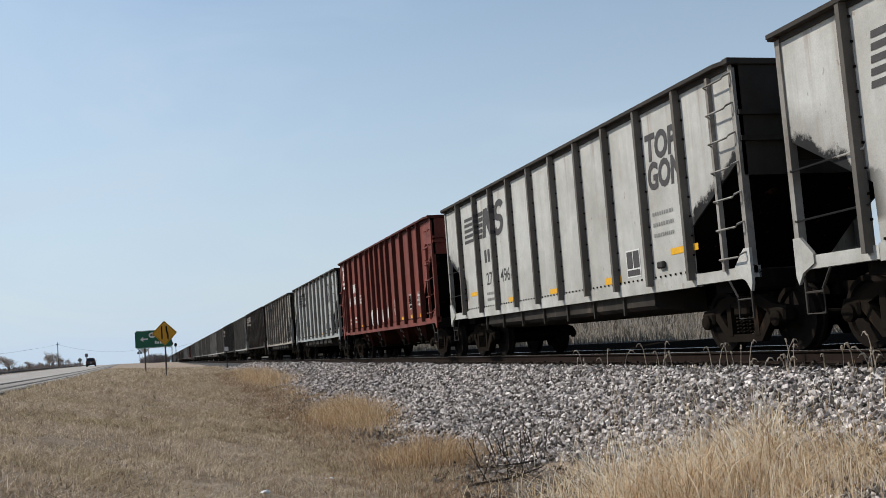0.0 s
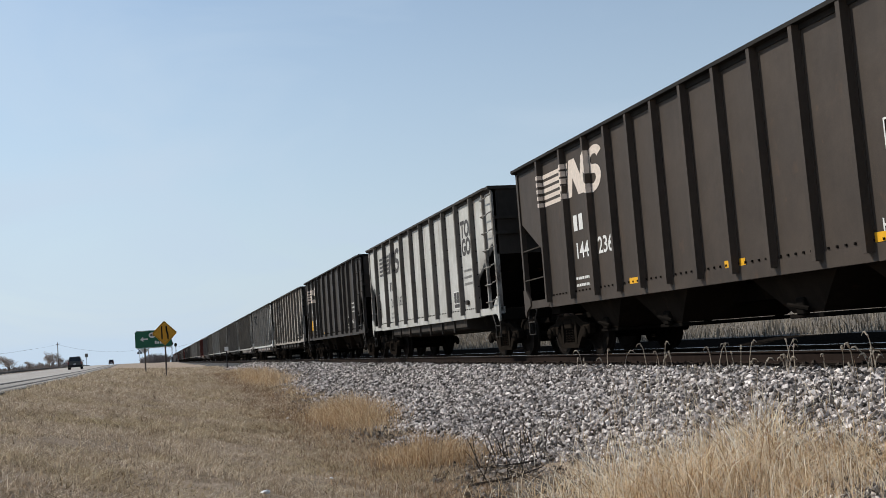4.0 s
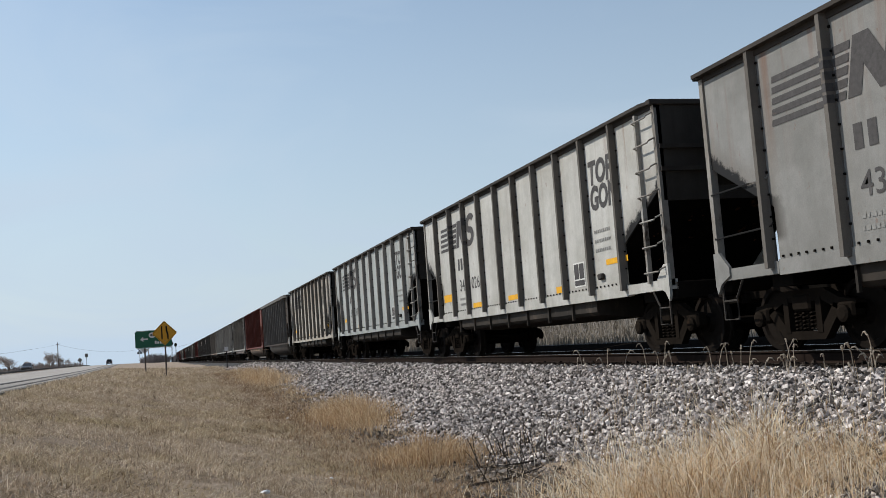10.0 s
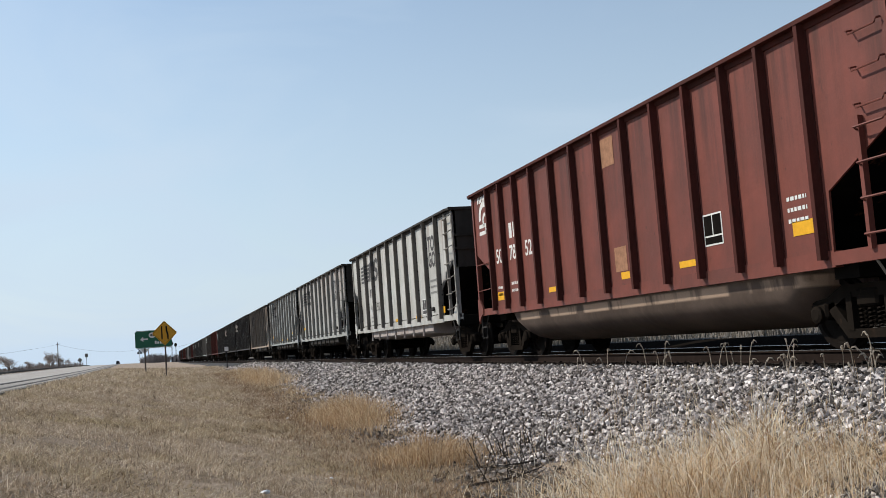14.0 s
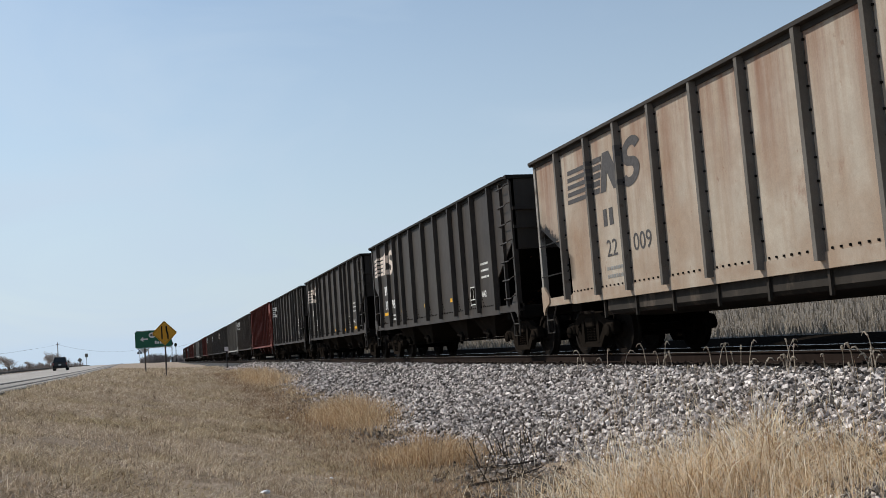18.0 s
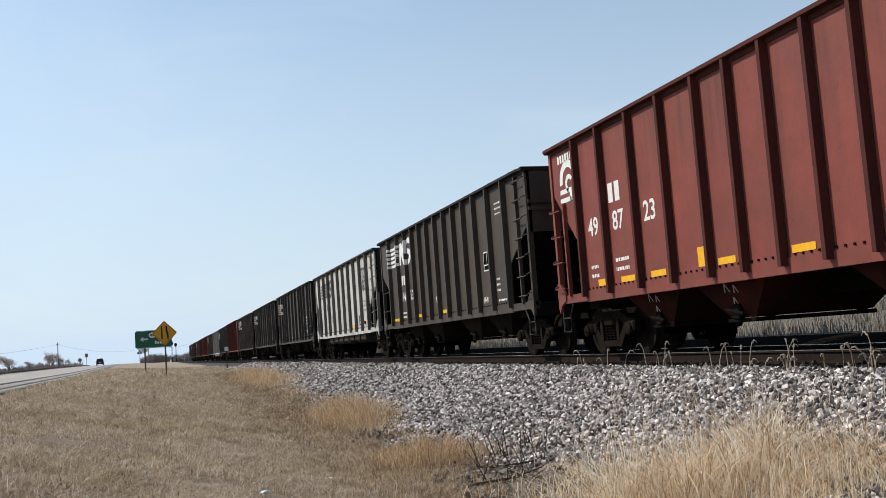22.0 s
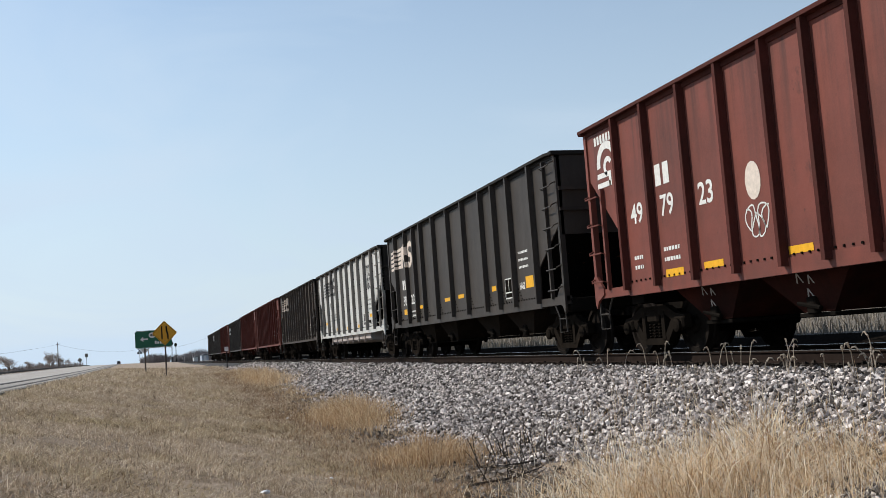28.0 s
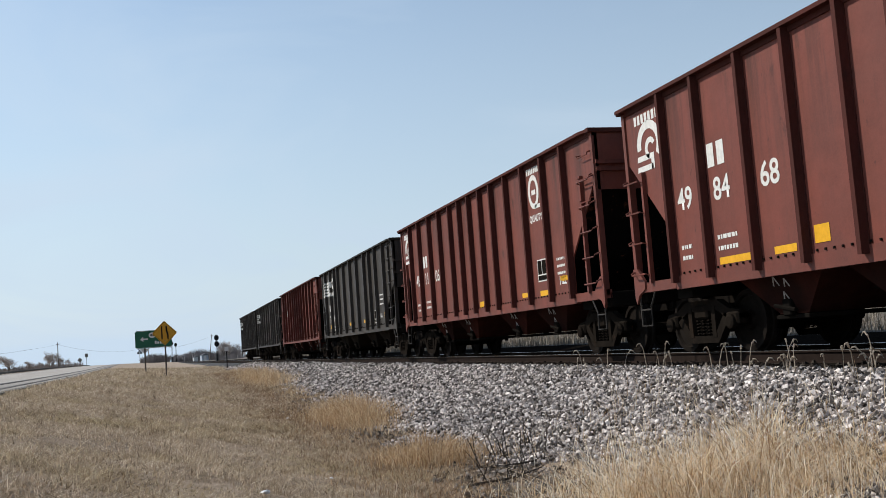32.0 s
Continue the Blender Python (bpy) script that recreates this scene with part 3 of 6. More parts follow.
def wheel_mesh():
    bm = bmesh.new()
    for s in (-1, 1):
        prof = [(0.66, 0.49), (0.70, 0.485), (0.715, 0.457), (0.80, 0.45), (0.805, 0.38), (0.765, 0.36), (0.775, 0.16), (0.83, 0.13), (0.83, 0.05)]
        back = [(0.64, 0.05), (0.64, 0.14), (0.70, 0.18), (0.69, 0.36), (0.66, 0.40)]
        lathe_x(bm, [(s * x, r) for x, r in back + prof], 28)
    tube(bm, [(-1.0, 0, 0), (1.0, 0, 0)], 0.075, 10)
    me = bpy.data.meshes.new("wheelset")
    bmesh.ops.recalc_face_normals(bm, faces=bm.faces[:])
    bm.to_mesh(me)
    bm.free()
    me.materials.append(M_WHEEL)
    return me


WHEEL_ME = wheel_mesh()


def side_frame_bm(s):
    """Three-piece cast side frame, with its spring window and bearing ends."""
    bm = bmesh.new()
    x0, x1 = s * 0.93, s * 1.05
    prism(bm, [(-1.05, 0.62), (-0.75, 0.66), (-0.45, 0.80), (0.45, 0.80), (0.75, 0.66), (1.05, 0.62), (1.05, 0.50), (0.74, 0.50), (0.42, 0.64), (-0.42, 0.64), (-0.74, 0.50), (-1.05, 0.50)], x0, x1)
    prism(bm, [(-0.80, 0.56), (-0.64, 0.60), (-0.33, 0.26), (0.33, 0.26), (0.64, 0.60), (0.80, 0.56), (0.42, 0.15), (-0.42, 0.15)], x0, x1)
    for k in (-0.34, 0.34):
        box(bm, s * 0.92, s * 1.06, k - 0.055, k + 0.055, 0.24, 0.70)
    for k in (-0.89, 0.89):
        box(bm, s * 0.90, s * 1.09, k - 0.16, k + 0.16, 0.40, 0.60, 0.03)
        lathe_x(bm, [(s * 1.06, 0.11), (s * 1.13, 0.11), (s * 1.15, 0.07)], 12, cy=k, cz=0.457)
    return bm


def spring_bm(s):
    bm = bmesh.new()
    for cy in (-0.16, 0.0, 0.16):
        pts = [(s * 0.985 + 0.055 * math.cos(a), cy + 0.062 * math.sin(a), 0.27 + 0.25 * a / (2 * math.pi * 5)) for a in [i * 2 * math.pi * 5 / 45 for i in range(46)]]
        tube(bm, pts, 0.014, 4)
    return bm


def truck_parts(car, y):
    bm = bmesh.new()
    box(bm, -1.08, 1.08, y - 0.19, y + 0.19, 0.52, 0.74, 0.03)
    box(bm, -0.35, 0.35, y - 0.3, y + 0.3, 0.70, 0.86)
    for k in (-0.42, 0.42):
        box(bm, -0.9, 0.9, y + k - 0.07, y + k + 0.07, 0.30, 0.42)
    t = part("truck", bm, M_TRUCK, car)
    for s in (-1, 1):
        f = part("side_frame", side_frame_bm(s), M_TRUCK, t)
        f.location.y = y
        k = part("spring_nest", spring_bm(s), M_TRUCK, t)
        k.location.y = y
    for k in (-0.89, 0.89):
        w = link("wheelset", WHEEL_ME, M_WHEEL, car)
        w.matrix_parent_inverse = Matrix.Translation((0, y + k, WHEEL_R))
    return t


def side_panel_bm(kind, s):
    """One side sheet, its lower corners cut back where the slope sheets show."""
    L, top = LENGTH[kind], TOP[kind]
    zc, run, zlow = CUT[kind]
    pts = [(-0.02, top - 0.06), (-0.02, zc), (-run, zlow), (-run - 0.02, SILL + 0.05), (-L + run + 0.02, SILL + 0.05), (-L + run, zlow), (-L + 0.02, zc), (-L + 0.02, top - 0.06)]
    bm = bmesh.new()
    prism(bm, pts, s * (HALF - 0.03), s * HALF)
    return bm


RUNG_ME = {}


def rung_mesh(s, flip):
    """A bent rung from the corner post to the stile, at height zero."""
    if (s, flip) not in RUNG_ME:
        bm = bmesh.new()
        x, b = s * (HALF + 0.07), flip * 0.56
        tube(bm, [(s * (HALF + 0.03), 0, 0.07), (x + s * 0.05, flip * 0.03, 0.03), (x + s * 0.06, flip * 0.07, 0), (x + s * 0.06, b - flip * 0.02, 0), (x, b, -0.02)], 0.015, 5)
        me = bpy.data.meshes.new("rung")
        bmesh.ops.recalc_face_normals(bm, faces=bm.faces[:])
        bm.to_mesh(me)
        bm.free()
        me.materials.append(M_LADDER)
        RUNG_ME[(s, flip)] = me
    return RUNG_ME[(s, flip)]


def add_ladder(car, s, y, z0, z1, flip, code):
    """One stile beside the corner post and bent rungs bolted between the two."""
    bm = bmesh.new()
    b = y + flip * 0.56
    box(bm, min(s * (HALF - 0.005), s * (HALF + 0.07)), max(s * (HALF - 0.005), s * (HALF + 0.07)), b - 0.03, b + 0.03, z0, z1)
    ladder = part("ladder", bm, M_LADDER, car)
    ladder["painted"] = code
    n = max(3, round((z1 - z0) / 0.42))
    for i in range(n):
        o = link("rung", rung_mesh(s, flip), None, ladder)
        o["painted"] = code
        o.location = (0, y, z0 + 0.16 + (z1 - z0 - 0.3) * i / (n - 1))


def grab_bm(s, y, z, w=0.5, out=0.09):
    bm = bmesh.new()
    tube(bm, [(s * (HALF - 0.01), y, z + 0.06), (s * (HALF + out), y, z + 0.04), (s * (HALF + out), y - 0.03, z), (s * (HALF + out), y - w + 0.03, z), (s * (HALF + out), y - w, z + 0.04), (s * (HALF - 0.01), y - w, z + 0.06)], 0.013, 5)
    return bm


def bay_bm(yc, w_top=2.1, w_bot=0.62, zb=0.50):
    """A discharge chute: a tapering four-sided funnel with a gate and lugs."""
    bm = bmesh.new()
    t, b = w_top / 2, w_bot / 2
    hi = [bm.verts.new((x, yc + y, SILL)) for x, y in ((-1.22, -t), (1.22, -t), (1.22, t), (-1.22, t))]
    lo = [bm.verts.new((x, yc + y, zb)) for x, y in ((-0.98, -b), (0.98, -b), (0.98, b), (-0.98, b))]
    bm.faces.new(hi)
    bm.faces.new(lo[::-1])
    for i in range(4):
        j = (i + 1) % 4
        bm.faces.new((hi[i], hi[j], lo[j], lo[i]))
    return bm


def gate_bm(yc, zb=0.50):
    bm = bmesh.new()
    box(bm, -1.02, 1.02, yc - 0.36, yc + 0.36, zb - 0.07, zb - 0.01, 0.01)
    for s in (-1, 1):
        box(bm, s * 1.0, s * 1.1, yc - 0.08, yc + 0.1, zb - 0.03, zb + 0.20, 0.02)
        tube(bm, [(s * 1.1, yc - 0.2, zb + 0.05), (s * 1.1, yc + 0.25, zb + 0.12)], 0.03, 6)
    return bm


def build_car(kind):
    """An open-topped coal car; local y = 0 at its trailing end, running to -L at its leading end; z = 0 at the rail."""
    L, top = LENGTH[kind], TOP[kind]
    zc, run, zlow = CUT[kind]
    car = empty({"gondola": "coal_gondola_car", "longgondola": "coal_gondola_car", "tub": "tub_gondola_car", "redtub": "tub_gondola_car"}.get(kind, "coal_hopper_car"))
    paint = PAINTS["white"]

    def add(name, bm, mat=None, label="", painted=True):
        o = part(name, bm, mat or paint, car, label)
        if painted and mat is None:
            o["painted"] = 1
        return o

    for s in (-1, 1):
        add("side_panel", side_panel_bm(kind, s))
        bm = bmesh.new()
        box(bm, s * (HALF - 0.03), s * (HALF + 0.02), -L, 0.0, top - 0.13, top - 0.05)
        lip, deep = RIB_DEPTH.get(kind, RIB) + 0.012, 0.17 if kind == "tub" else 0.055
        prism(bm, [(s * (HALF - 0.05), 0.03), (s * (HALF + lip), 0.03), (s * (HALF + lip), -0.32), (s * (HALF + lip), -L + 0.32), (s * (HALF + 0.03), -L - 0.03), (s * (HALF - 0.05), -L - 0.03)], top - deep, top, "z")
        add("top_chord", bm)["painted"] = 4
        bm = bmesh.new()
        box(bm, s * (HALF - 0.1), s * (HALF + 0.015), -L + run, -run, SILL - 0.12, SILL + 0.08)
        add("side_sill", bm)
        for a, b in ((-run, 0.0), (-L, -L + run)):
            bm = bmesh.new()
            box(bm, s * (HALF - 0.12), s * (HALF + 0.02), a, b, SILL - 0.10, SILL + 0.06)
            add("end_sill_channel", bm)
    # side posts share one mesh a side
    deep = RIB_DEPTH.get(kind, RIB)
    for s in (-1, 1):
        bm = bmesh.new()
        prism(bm, [(s * (HALF - 0.005), -0.062), (s * (HALF + 0.012), -0.062), (s * (HALF + 0.012), -0.05), (s * (HALF + deep), -0.036), (s * (HALF + deep), 0.036), (s * (HALF + 0.012), 0.05), (s * (HALF + 0.012), 0.062), (s * (HALF - 0.005), 0.062)], SILL - 0.02, top - 0.05, "z")
        rib = add("side_post", bm)
        first = True
        for y in RIBS[kind]:
            o = rib if first else link("side_post", rib.data, None, car)
            o["painted"] = 3
            o.location.y = -y
            first = False
    for e, d in ((0.0, -1), (-L, 1)):
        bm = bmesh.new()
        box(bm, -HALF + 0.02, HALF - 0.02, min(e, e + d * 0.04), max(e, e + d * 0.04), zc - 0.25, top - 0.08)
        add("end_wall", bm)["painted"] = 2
        bm = bmesh.new()
        box(bm, -HALF - 0.11, HALF + 0.11, min(e - d * 0.04, e + d * 0.1), max(e - d * 0.04, e + d * 0.1), top - 0.085, top + 0.004, 0.012)
        add("end_chord", bm)["painted"] = 4
        for z in (top - 0.75, zc + 0.25):
            bm = bmesh.new()
            box(bm, -HALF, HALF, min(e, e - d * 0.05), max(e, e - d * 0.05), z - 0.035, z + 0.035)
            add("end_stiffener", bm)["painted"] = 2
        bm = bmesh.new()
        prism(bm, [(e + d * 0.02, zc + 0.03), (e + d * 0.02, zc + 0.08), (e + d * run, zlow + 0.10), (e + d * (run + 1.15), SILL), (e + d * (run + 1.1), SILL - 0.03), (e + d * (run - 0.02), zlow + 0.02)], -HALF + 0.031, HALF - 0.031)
        add("slope_sheet", bm, M_COALSHADE, painted=False)
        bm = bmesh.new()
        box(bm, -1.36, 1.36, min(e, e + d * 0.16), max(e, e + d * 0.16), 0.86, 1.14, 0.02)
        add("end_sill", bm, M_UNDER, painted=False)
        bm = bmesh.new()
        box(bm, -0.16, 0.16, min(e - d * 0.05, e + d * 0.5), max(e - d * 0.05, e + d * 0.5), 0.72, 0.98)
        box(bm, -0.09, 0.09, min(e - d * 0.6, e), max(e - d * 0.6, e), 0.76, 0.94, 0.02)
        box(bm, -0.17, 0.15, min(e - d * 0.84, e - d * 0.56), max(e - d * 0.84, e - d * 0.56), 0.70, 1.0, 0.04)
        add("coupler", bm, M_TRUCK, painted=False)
        bm = bmesh.new()
        tube(bm, [(0.3, e - d * 0.1, 0.9), (0.32, e - d * 0.35, 0.55), (0.12, e - d * 0.6, 0.5)], 0.025, 6)
        add("air_hose", bm, M_UNDER, painted=False)
        for s in (-1, 1):
            bm = bmesh.new()
            box(bm, s * (HALF - 0.08), s * (HALF + 0.03), min(e, e + d * 0.09), max(e, e + d * 0.09), 1.08, top - 0.07)
            add("corner_post", bm)["painted"] = 7
            bm = bmesh.new()
            prism(bm, [(e - d * 0.02, 1.42), (e + d * 0.12, 1.42), (e + d * 0.35, 1.2), (e + d * 0.35, 1.08), (e + d * 0.12, 0.98), (e + d * 0.02, 0.84), (e - d * 0.02, 0.95)], s * (HALF + 0.0), s * (HALF + 0.045))
            add("jacking_plate", bm)
            bm = bmesh.new()
            x = s * (HALF + 0.0)
            a, b = e + d * 0.08, e + d * 0.42
            tube(bm, [(x, a, 1.0), (x, a, 0.48), (x, b, 0.48), (x, b, 0.78), (x, b + d * 0.18, 1.02)], 0.018, 5)
            tube(bm, [(x, a, 0.74), (x, b, 0.74)], 0.015, 5)
            add("step_stirrup", bm, M_LADDER, painted=False)
    # ladders at the leading right-hand corners, grab irons at the others
    for s, y, flip, lead in ((-1, -L + 0.05, 1, True), (1, -0.05, -1, True)):
        if kind in ("gondola", "longgondola", "hopper", "ribhopper"):
            add_ladder(car, s, y, 1.15, top - 0.12, flip, 5)
        else:
            for i in range(3):
                z = top - 0.45 - 0.42 * i
                o = part("grab_iron", grab_bm(s, y + 0.55 if flip > 0 else y, z), paint, car)
                o["painted"] = 1
            add_ladder(car, s, y, 1.15, zc + 0.1, flip, 1)
    if kind in REDS:
        for s, y, flip in ((-1, -0.03, -1), (1, -L + 0.03, 1)):
            add_ladder(car, s, y, 1.15, 2.95, flip, 1)
    for s, y in () if kind in REDS else ((-1, -0.06), (1, -L + 0.75)):
        for z in (1.62, 2.25):
            bm = bmesh.new()
            tube(bm, [(s * HALF, y, z + 0.05), (s * (HALF + 0.03), y, z), (s * (HALF + 0.03), y - run + 0.12, z + 0.02), (s * HALF, y - run + 0.12, z + 0.06)], 0.014, 5)
            add("handrail", bm)
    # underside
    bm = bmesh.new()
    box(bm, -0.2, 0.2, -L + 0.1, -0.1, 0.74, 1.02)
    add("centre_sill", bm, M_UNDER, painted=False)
    if kind in ("gondola", "longgondola"):
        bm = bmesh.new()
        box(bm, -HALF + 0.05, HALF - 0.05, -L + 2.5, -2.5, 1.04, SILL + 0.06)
        add("floor", bm, M_COALSHADE, painted=False)
        for s in (-1, 1):
            bm = bmesh.new()
            prism(bm, [(s * 1.28, 1.04), (s * 1.34, 1.04), (s * 1.34, 0.80), (s * 1.27, 0.74), (s * 0.4, 0.66), (s * 0.4, 1.04)], -L + 3.0, -2.8, "y")
            add("belly_box", bm, M_DROP, "dusty steel box under the side sill", painted=False)["painted"] = 8
            for y in RIBS[kind][1:8]:
                bm = bmesh.new()
                box(bm, min(s * 1.34, s * 1.385), max(s * 1.34, s * 1.385), -y - 0.022, -y + 0.022, 0.68, 1.03)
                add("belly_bracket", bm, M_DROP, painted=False)["painted"] = 8
    elif kind in TUBS:
        bm = bmesh.new()
        ring = []
        ys = [-2.1, -2.25, -2.6, -L + 2.6, -L + 2.25, -L + 2.1]
        ks = [0.35, 0.72, 1.0, 1.0, 0.72, 0.35]
        for y, k in zip(ys, ks):
            r = []
            for i in range(13):
                a = math.pi * i / 12
                r.append(bm.verts.new((-1.34 * math.cos(a), y, 1.06 - 0.78 * k * math.sin(a) ** 0.6)))
            ring.append(r)
        for u, v in zip(ring, ring[1:]):
            for i in range(12):
                bm.faces.new((u[i], u[i + 1], v[i + 1], v[i]))
        bm.faces.new(ring[0])
        bm.faces.new(ring[-1][::-1])
        o = add("tub", bm, M_TUB, "scuffed round-bottomed steel tub", painted=False)
        for p in o.data.polygons:
            p.use_smooth = True
    else:
        for yc in (-4.15, -1.8, 1.8, 4.15):
            y = -L / 2 + yc
            o = part("chute", bay_bm(y), paint, car)
            o["painted"] = 6
            part("gate", gate_bm(y), M_UNDER, o)
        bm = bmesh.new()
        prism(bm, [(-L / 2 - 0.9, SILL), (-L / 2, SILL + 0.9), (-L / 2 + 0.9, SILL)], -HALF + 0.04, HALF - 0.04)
        add("ridge_sheet", bm, M_COALSHADE, painted=False)
    # brake wheel and gear on the trailing end
    bm = bmesh.new()
    pts = [(0.8 + 0.26 * math.cos(a), 0.16, 2.9 + 0.26 * math.sin(a)) for a in [i * math.pi / 8 for i in range(17)]]
    tube(bm, pts, 0.016, 5)
    for i in range(3):
        a = i * math.pi / 3
        tube(bm, [(0.8 - 0.26 * math.cos(a), 0.15, 2.9 - 0.26 * math.sin(a)), (0.8 + 0.26 * math.cos(a), 0.15, 2.9 + 0.26 * math.sin(a))], 0.011, 4)
    tube(bm, [(0.8, 0.0, 2.9), (0.8, 0.17, 2.9)], 0.04, 6)
    add("brake_wheel", bm, M_UNDER, painted=False)
    bm = bmesh.new()
    tube(bm, [(-0.5, -0.75, 1.32), (0.45, -0.75, 1.32)], 0.17, 12)
    tube(bm, [(0.45, -0.75, 1.32), (0.62, -0.75, 1.32)], 0.10, 10)
    add("air_reservoir", bm, M_UNDER, painted=False)
    for y in (-1.3, -LEAD_TRUCK[kind]):
        truck_parts(car, y)
        bm = bmesh.new()
        box(bm, -1.3, 1.3, y - 0.22, y + 0.22, 0.86, 1.06)
        add("bolster", bm, M_UNDER, painted=False)
    car["length"] = L
    return car


# ---------------------------------------------------------------- lettering and panels
TEXT_CACHE = {}


def text_mesh(s, size, squeeze=1.0, shear=0.0, bold=0.03):
    key = (s, size, squeeze, shear, bold)
    if key not in TEXT_CACHE:
        cu = bpy.data.curves.new("lettering", "FONT")
        cu.body, cu.size, cu.extrude, cu.shear = s, size, 0.0, shear
        cu.resolution_u = 3
        cu.offset = bold * size
        ob = bpy.data.objects.new("lettering", cu)
        scene.collection.objects.link(ob)
        dg = bpy.context.evaluated_depsgraph_get()
        me = bpy.data.meshes.new_from_object(ob.evaluated_get(dg))
        scene.collection.objects.unlink(ob)
        bpy.data.objects.remove(ob)
        # glyph plane (u, v) onto the side: u runs towards the leading end, v up
        for v in me.vertices:
            u, w = v.co.x * squeeze, v.co.y
            v.co = (0.0, -u, w)
        me.materials.clear()
        TEXT_CACHE[key] = me
    return TEXT_CACHE[key]


PLANE = -(HALF + 0.006)


def decal(car, name, me, mat, y, z, label=""):
    me = me.copy() if me.materials and me.materials[0] is not mat else me
    o = link(name, me, mat, car, label)
    o.location = (PLANE, y, z)
    return o


def patch(car, name, mat, quads, y, z, label="", off=0.0):
    """Flat painted shapes on the side: each a list of (u, v), u towards the leading end."""
    bm = bmesh.new()
    for q in quads:
        vs = [bm.verts.new((0, -u, v)) for u, v in q]
        bm.faces.new(vs)
    me = bpy.data.meshes.new(name)
    bm.to_mesh(me)
    bm.free()
    o = link(name, me, mat, car, label)
    o.location = (PLANE - off, y, z)
    if name == "name_bar":
        o["kind"] = "stuff"
    return o


def note(car, mat, quads, y, z):
    """Writing too small to read."""
    patch(car, "small_writing", mat, quads, y, z)["kind"] = "stuff"


def rect(u0, v0, u1, v1):
    return [(u0, v0), (u1, v0), (u1, v1), (u0, v1)]


def emblem_quads():
    """Six slanted stripes that widen into a sloped block and a double-curved block."""
    q = []
    for i in range(5):
        v0 = 0.01 + 0.148 * i
        q.append([(0.1 * v0, v0), (0.95 + 0.1 * v0, v0), (0.96 + 0.1 * v0, v0 + 0.088), (0.01 + 0.1 * v0, v0 + 0.088)])
        q.append([(0.965 + 0.1 * v0, v0), (1.19 + 0.2 * v0, v0), (1.21 + 0.2 * v0, v0 + 0.105), (0.975 + 0.1 * v0, v0 + 0.105)])
    q.append([(1.22, 0.0), (1.41, 0.0), (1.48, 0.36), (1.66, 0.0), (1.88, 0.0), (2.03, 0.74), (1.84, 0.74), (1.77, 0.38), (1.59, 0.74), (1.37, 0.74)])
    path = []
    for i in range(13):
        a = math.radians(25 + 245 * i / 12)
        path.append((0.19 * math.cos(a), 0.555 + 0.18 * math.sin(a)))
    for i in range(1, 14):
        a = math.radians(90 - 245 * i / 13)
        path.append((0.19 * math.cos(a), 0.195 + 0.18 * math.sin(a)))
    edge = []
    for i, p in enumerate(path):
        d = Vector(path[min(i + 1, len(path) - 1)]) - Vector(path[max(i - 1, 0)])
        k = Vector((-d.y, d.x)).normalized() * 0.082
        edge.append([(2.17 + 1.06 * x + 0.2 * y, y) for x, y in ((p[0] - k.x, p[1] - k.y), (p[0] + k.x, p[1] + k.y))])
    for u, v in zip(edge, edge[1:]):
        q.append([u[0], u[1], v[1], v[0]])
    return q


def cover(quads, u):
    """Heights between which flat shapes cover the upright line at u."""
    out = []
    for q in quads:
        hits = []
        for (a, b), (c, d) in zip(q, q[1:] + q[:1]):
            if (a - u) * (c - u) < 0:
                hits.append(b + (d - b) * (u - a) / (c - a))
        hits.sort()
        out += [(hits[i], hits[i + 1]) for i in range(0, len(hits) - 1, 2)]
    return out


def emblem(car, kind, mat, start, z, label):
    """The emblem on the side sheet, carried across the posts that stand in its way."""
    shapes = {"ribhopper": EMBLEM_WIDE, "hopper": EMBLEM_NARROW}.get(kind, EMBLEM)
    patch(car, "emblem", mat, shapes, -start, z, label)
    for r in RIBS[kind]:
        bm = bmesh.new()
        run_across = ((-HALF - 0.015, -0.063, -0.05), (None, -0.053, -0.039), (-HALF - RIB - 0.004, -0.036, 0.0), (-HALF - RIB - 0.004, 0.0, 0.036), (-HALF - 0.015, 0.05, 0.063))
        for x, y0, y1 in run_across:
            x0, x1 = (x, x) if x else (-HALF - 0.022, -HALF - RIB - 0.001)
            for a, b in cover(shapes, r - start - (y0 + y1) / 2):
                bm.faces.new([bm.verts.new(p) for p in ((x0, y0, a), (x1, y1, a), (x1, y1, b), (x0, y0, b))])
        if not bm.faces:
            bm.free()
            continue
        me = bpy.data.meshes.new("emblem_on_post")
        bm.to_mesh(me)
        bm.free()
        o = link("emblem_on_post", me, mat, car)
        o["kind"] = "stuff"
        o.location = (0, -r, z)


EMBLEM_NARROW = [[(u * 1.15, v * 0.93) for u, v in q] for q in emblem_quads()]
EMBLEM = [[(u * 1.21, v * 0.93) for u, v in q] for q in emblem_quads()]
EMBLEM_WIDE = [[(u * 1.23, v * 0.95) for u, v in q] for q in emblem_quads()]


def arc_quads(cu, cv, r0, r1, a0, a1, n=14):
    q = []
    for i in range(n):
        a, b = math.radians(a0 + (a1 - a0) * i / n), math.radians(a0 + (a1 - a0) * (i + 1) / n)
        q.append([(cu + r * math.cos(t), cv + r * math.sin(t)) for r, t in ((r0, a), (r1, a), (r1, b), (r0, b))])
    return q


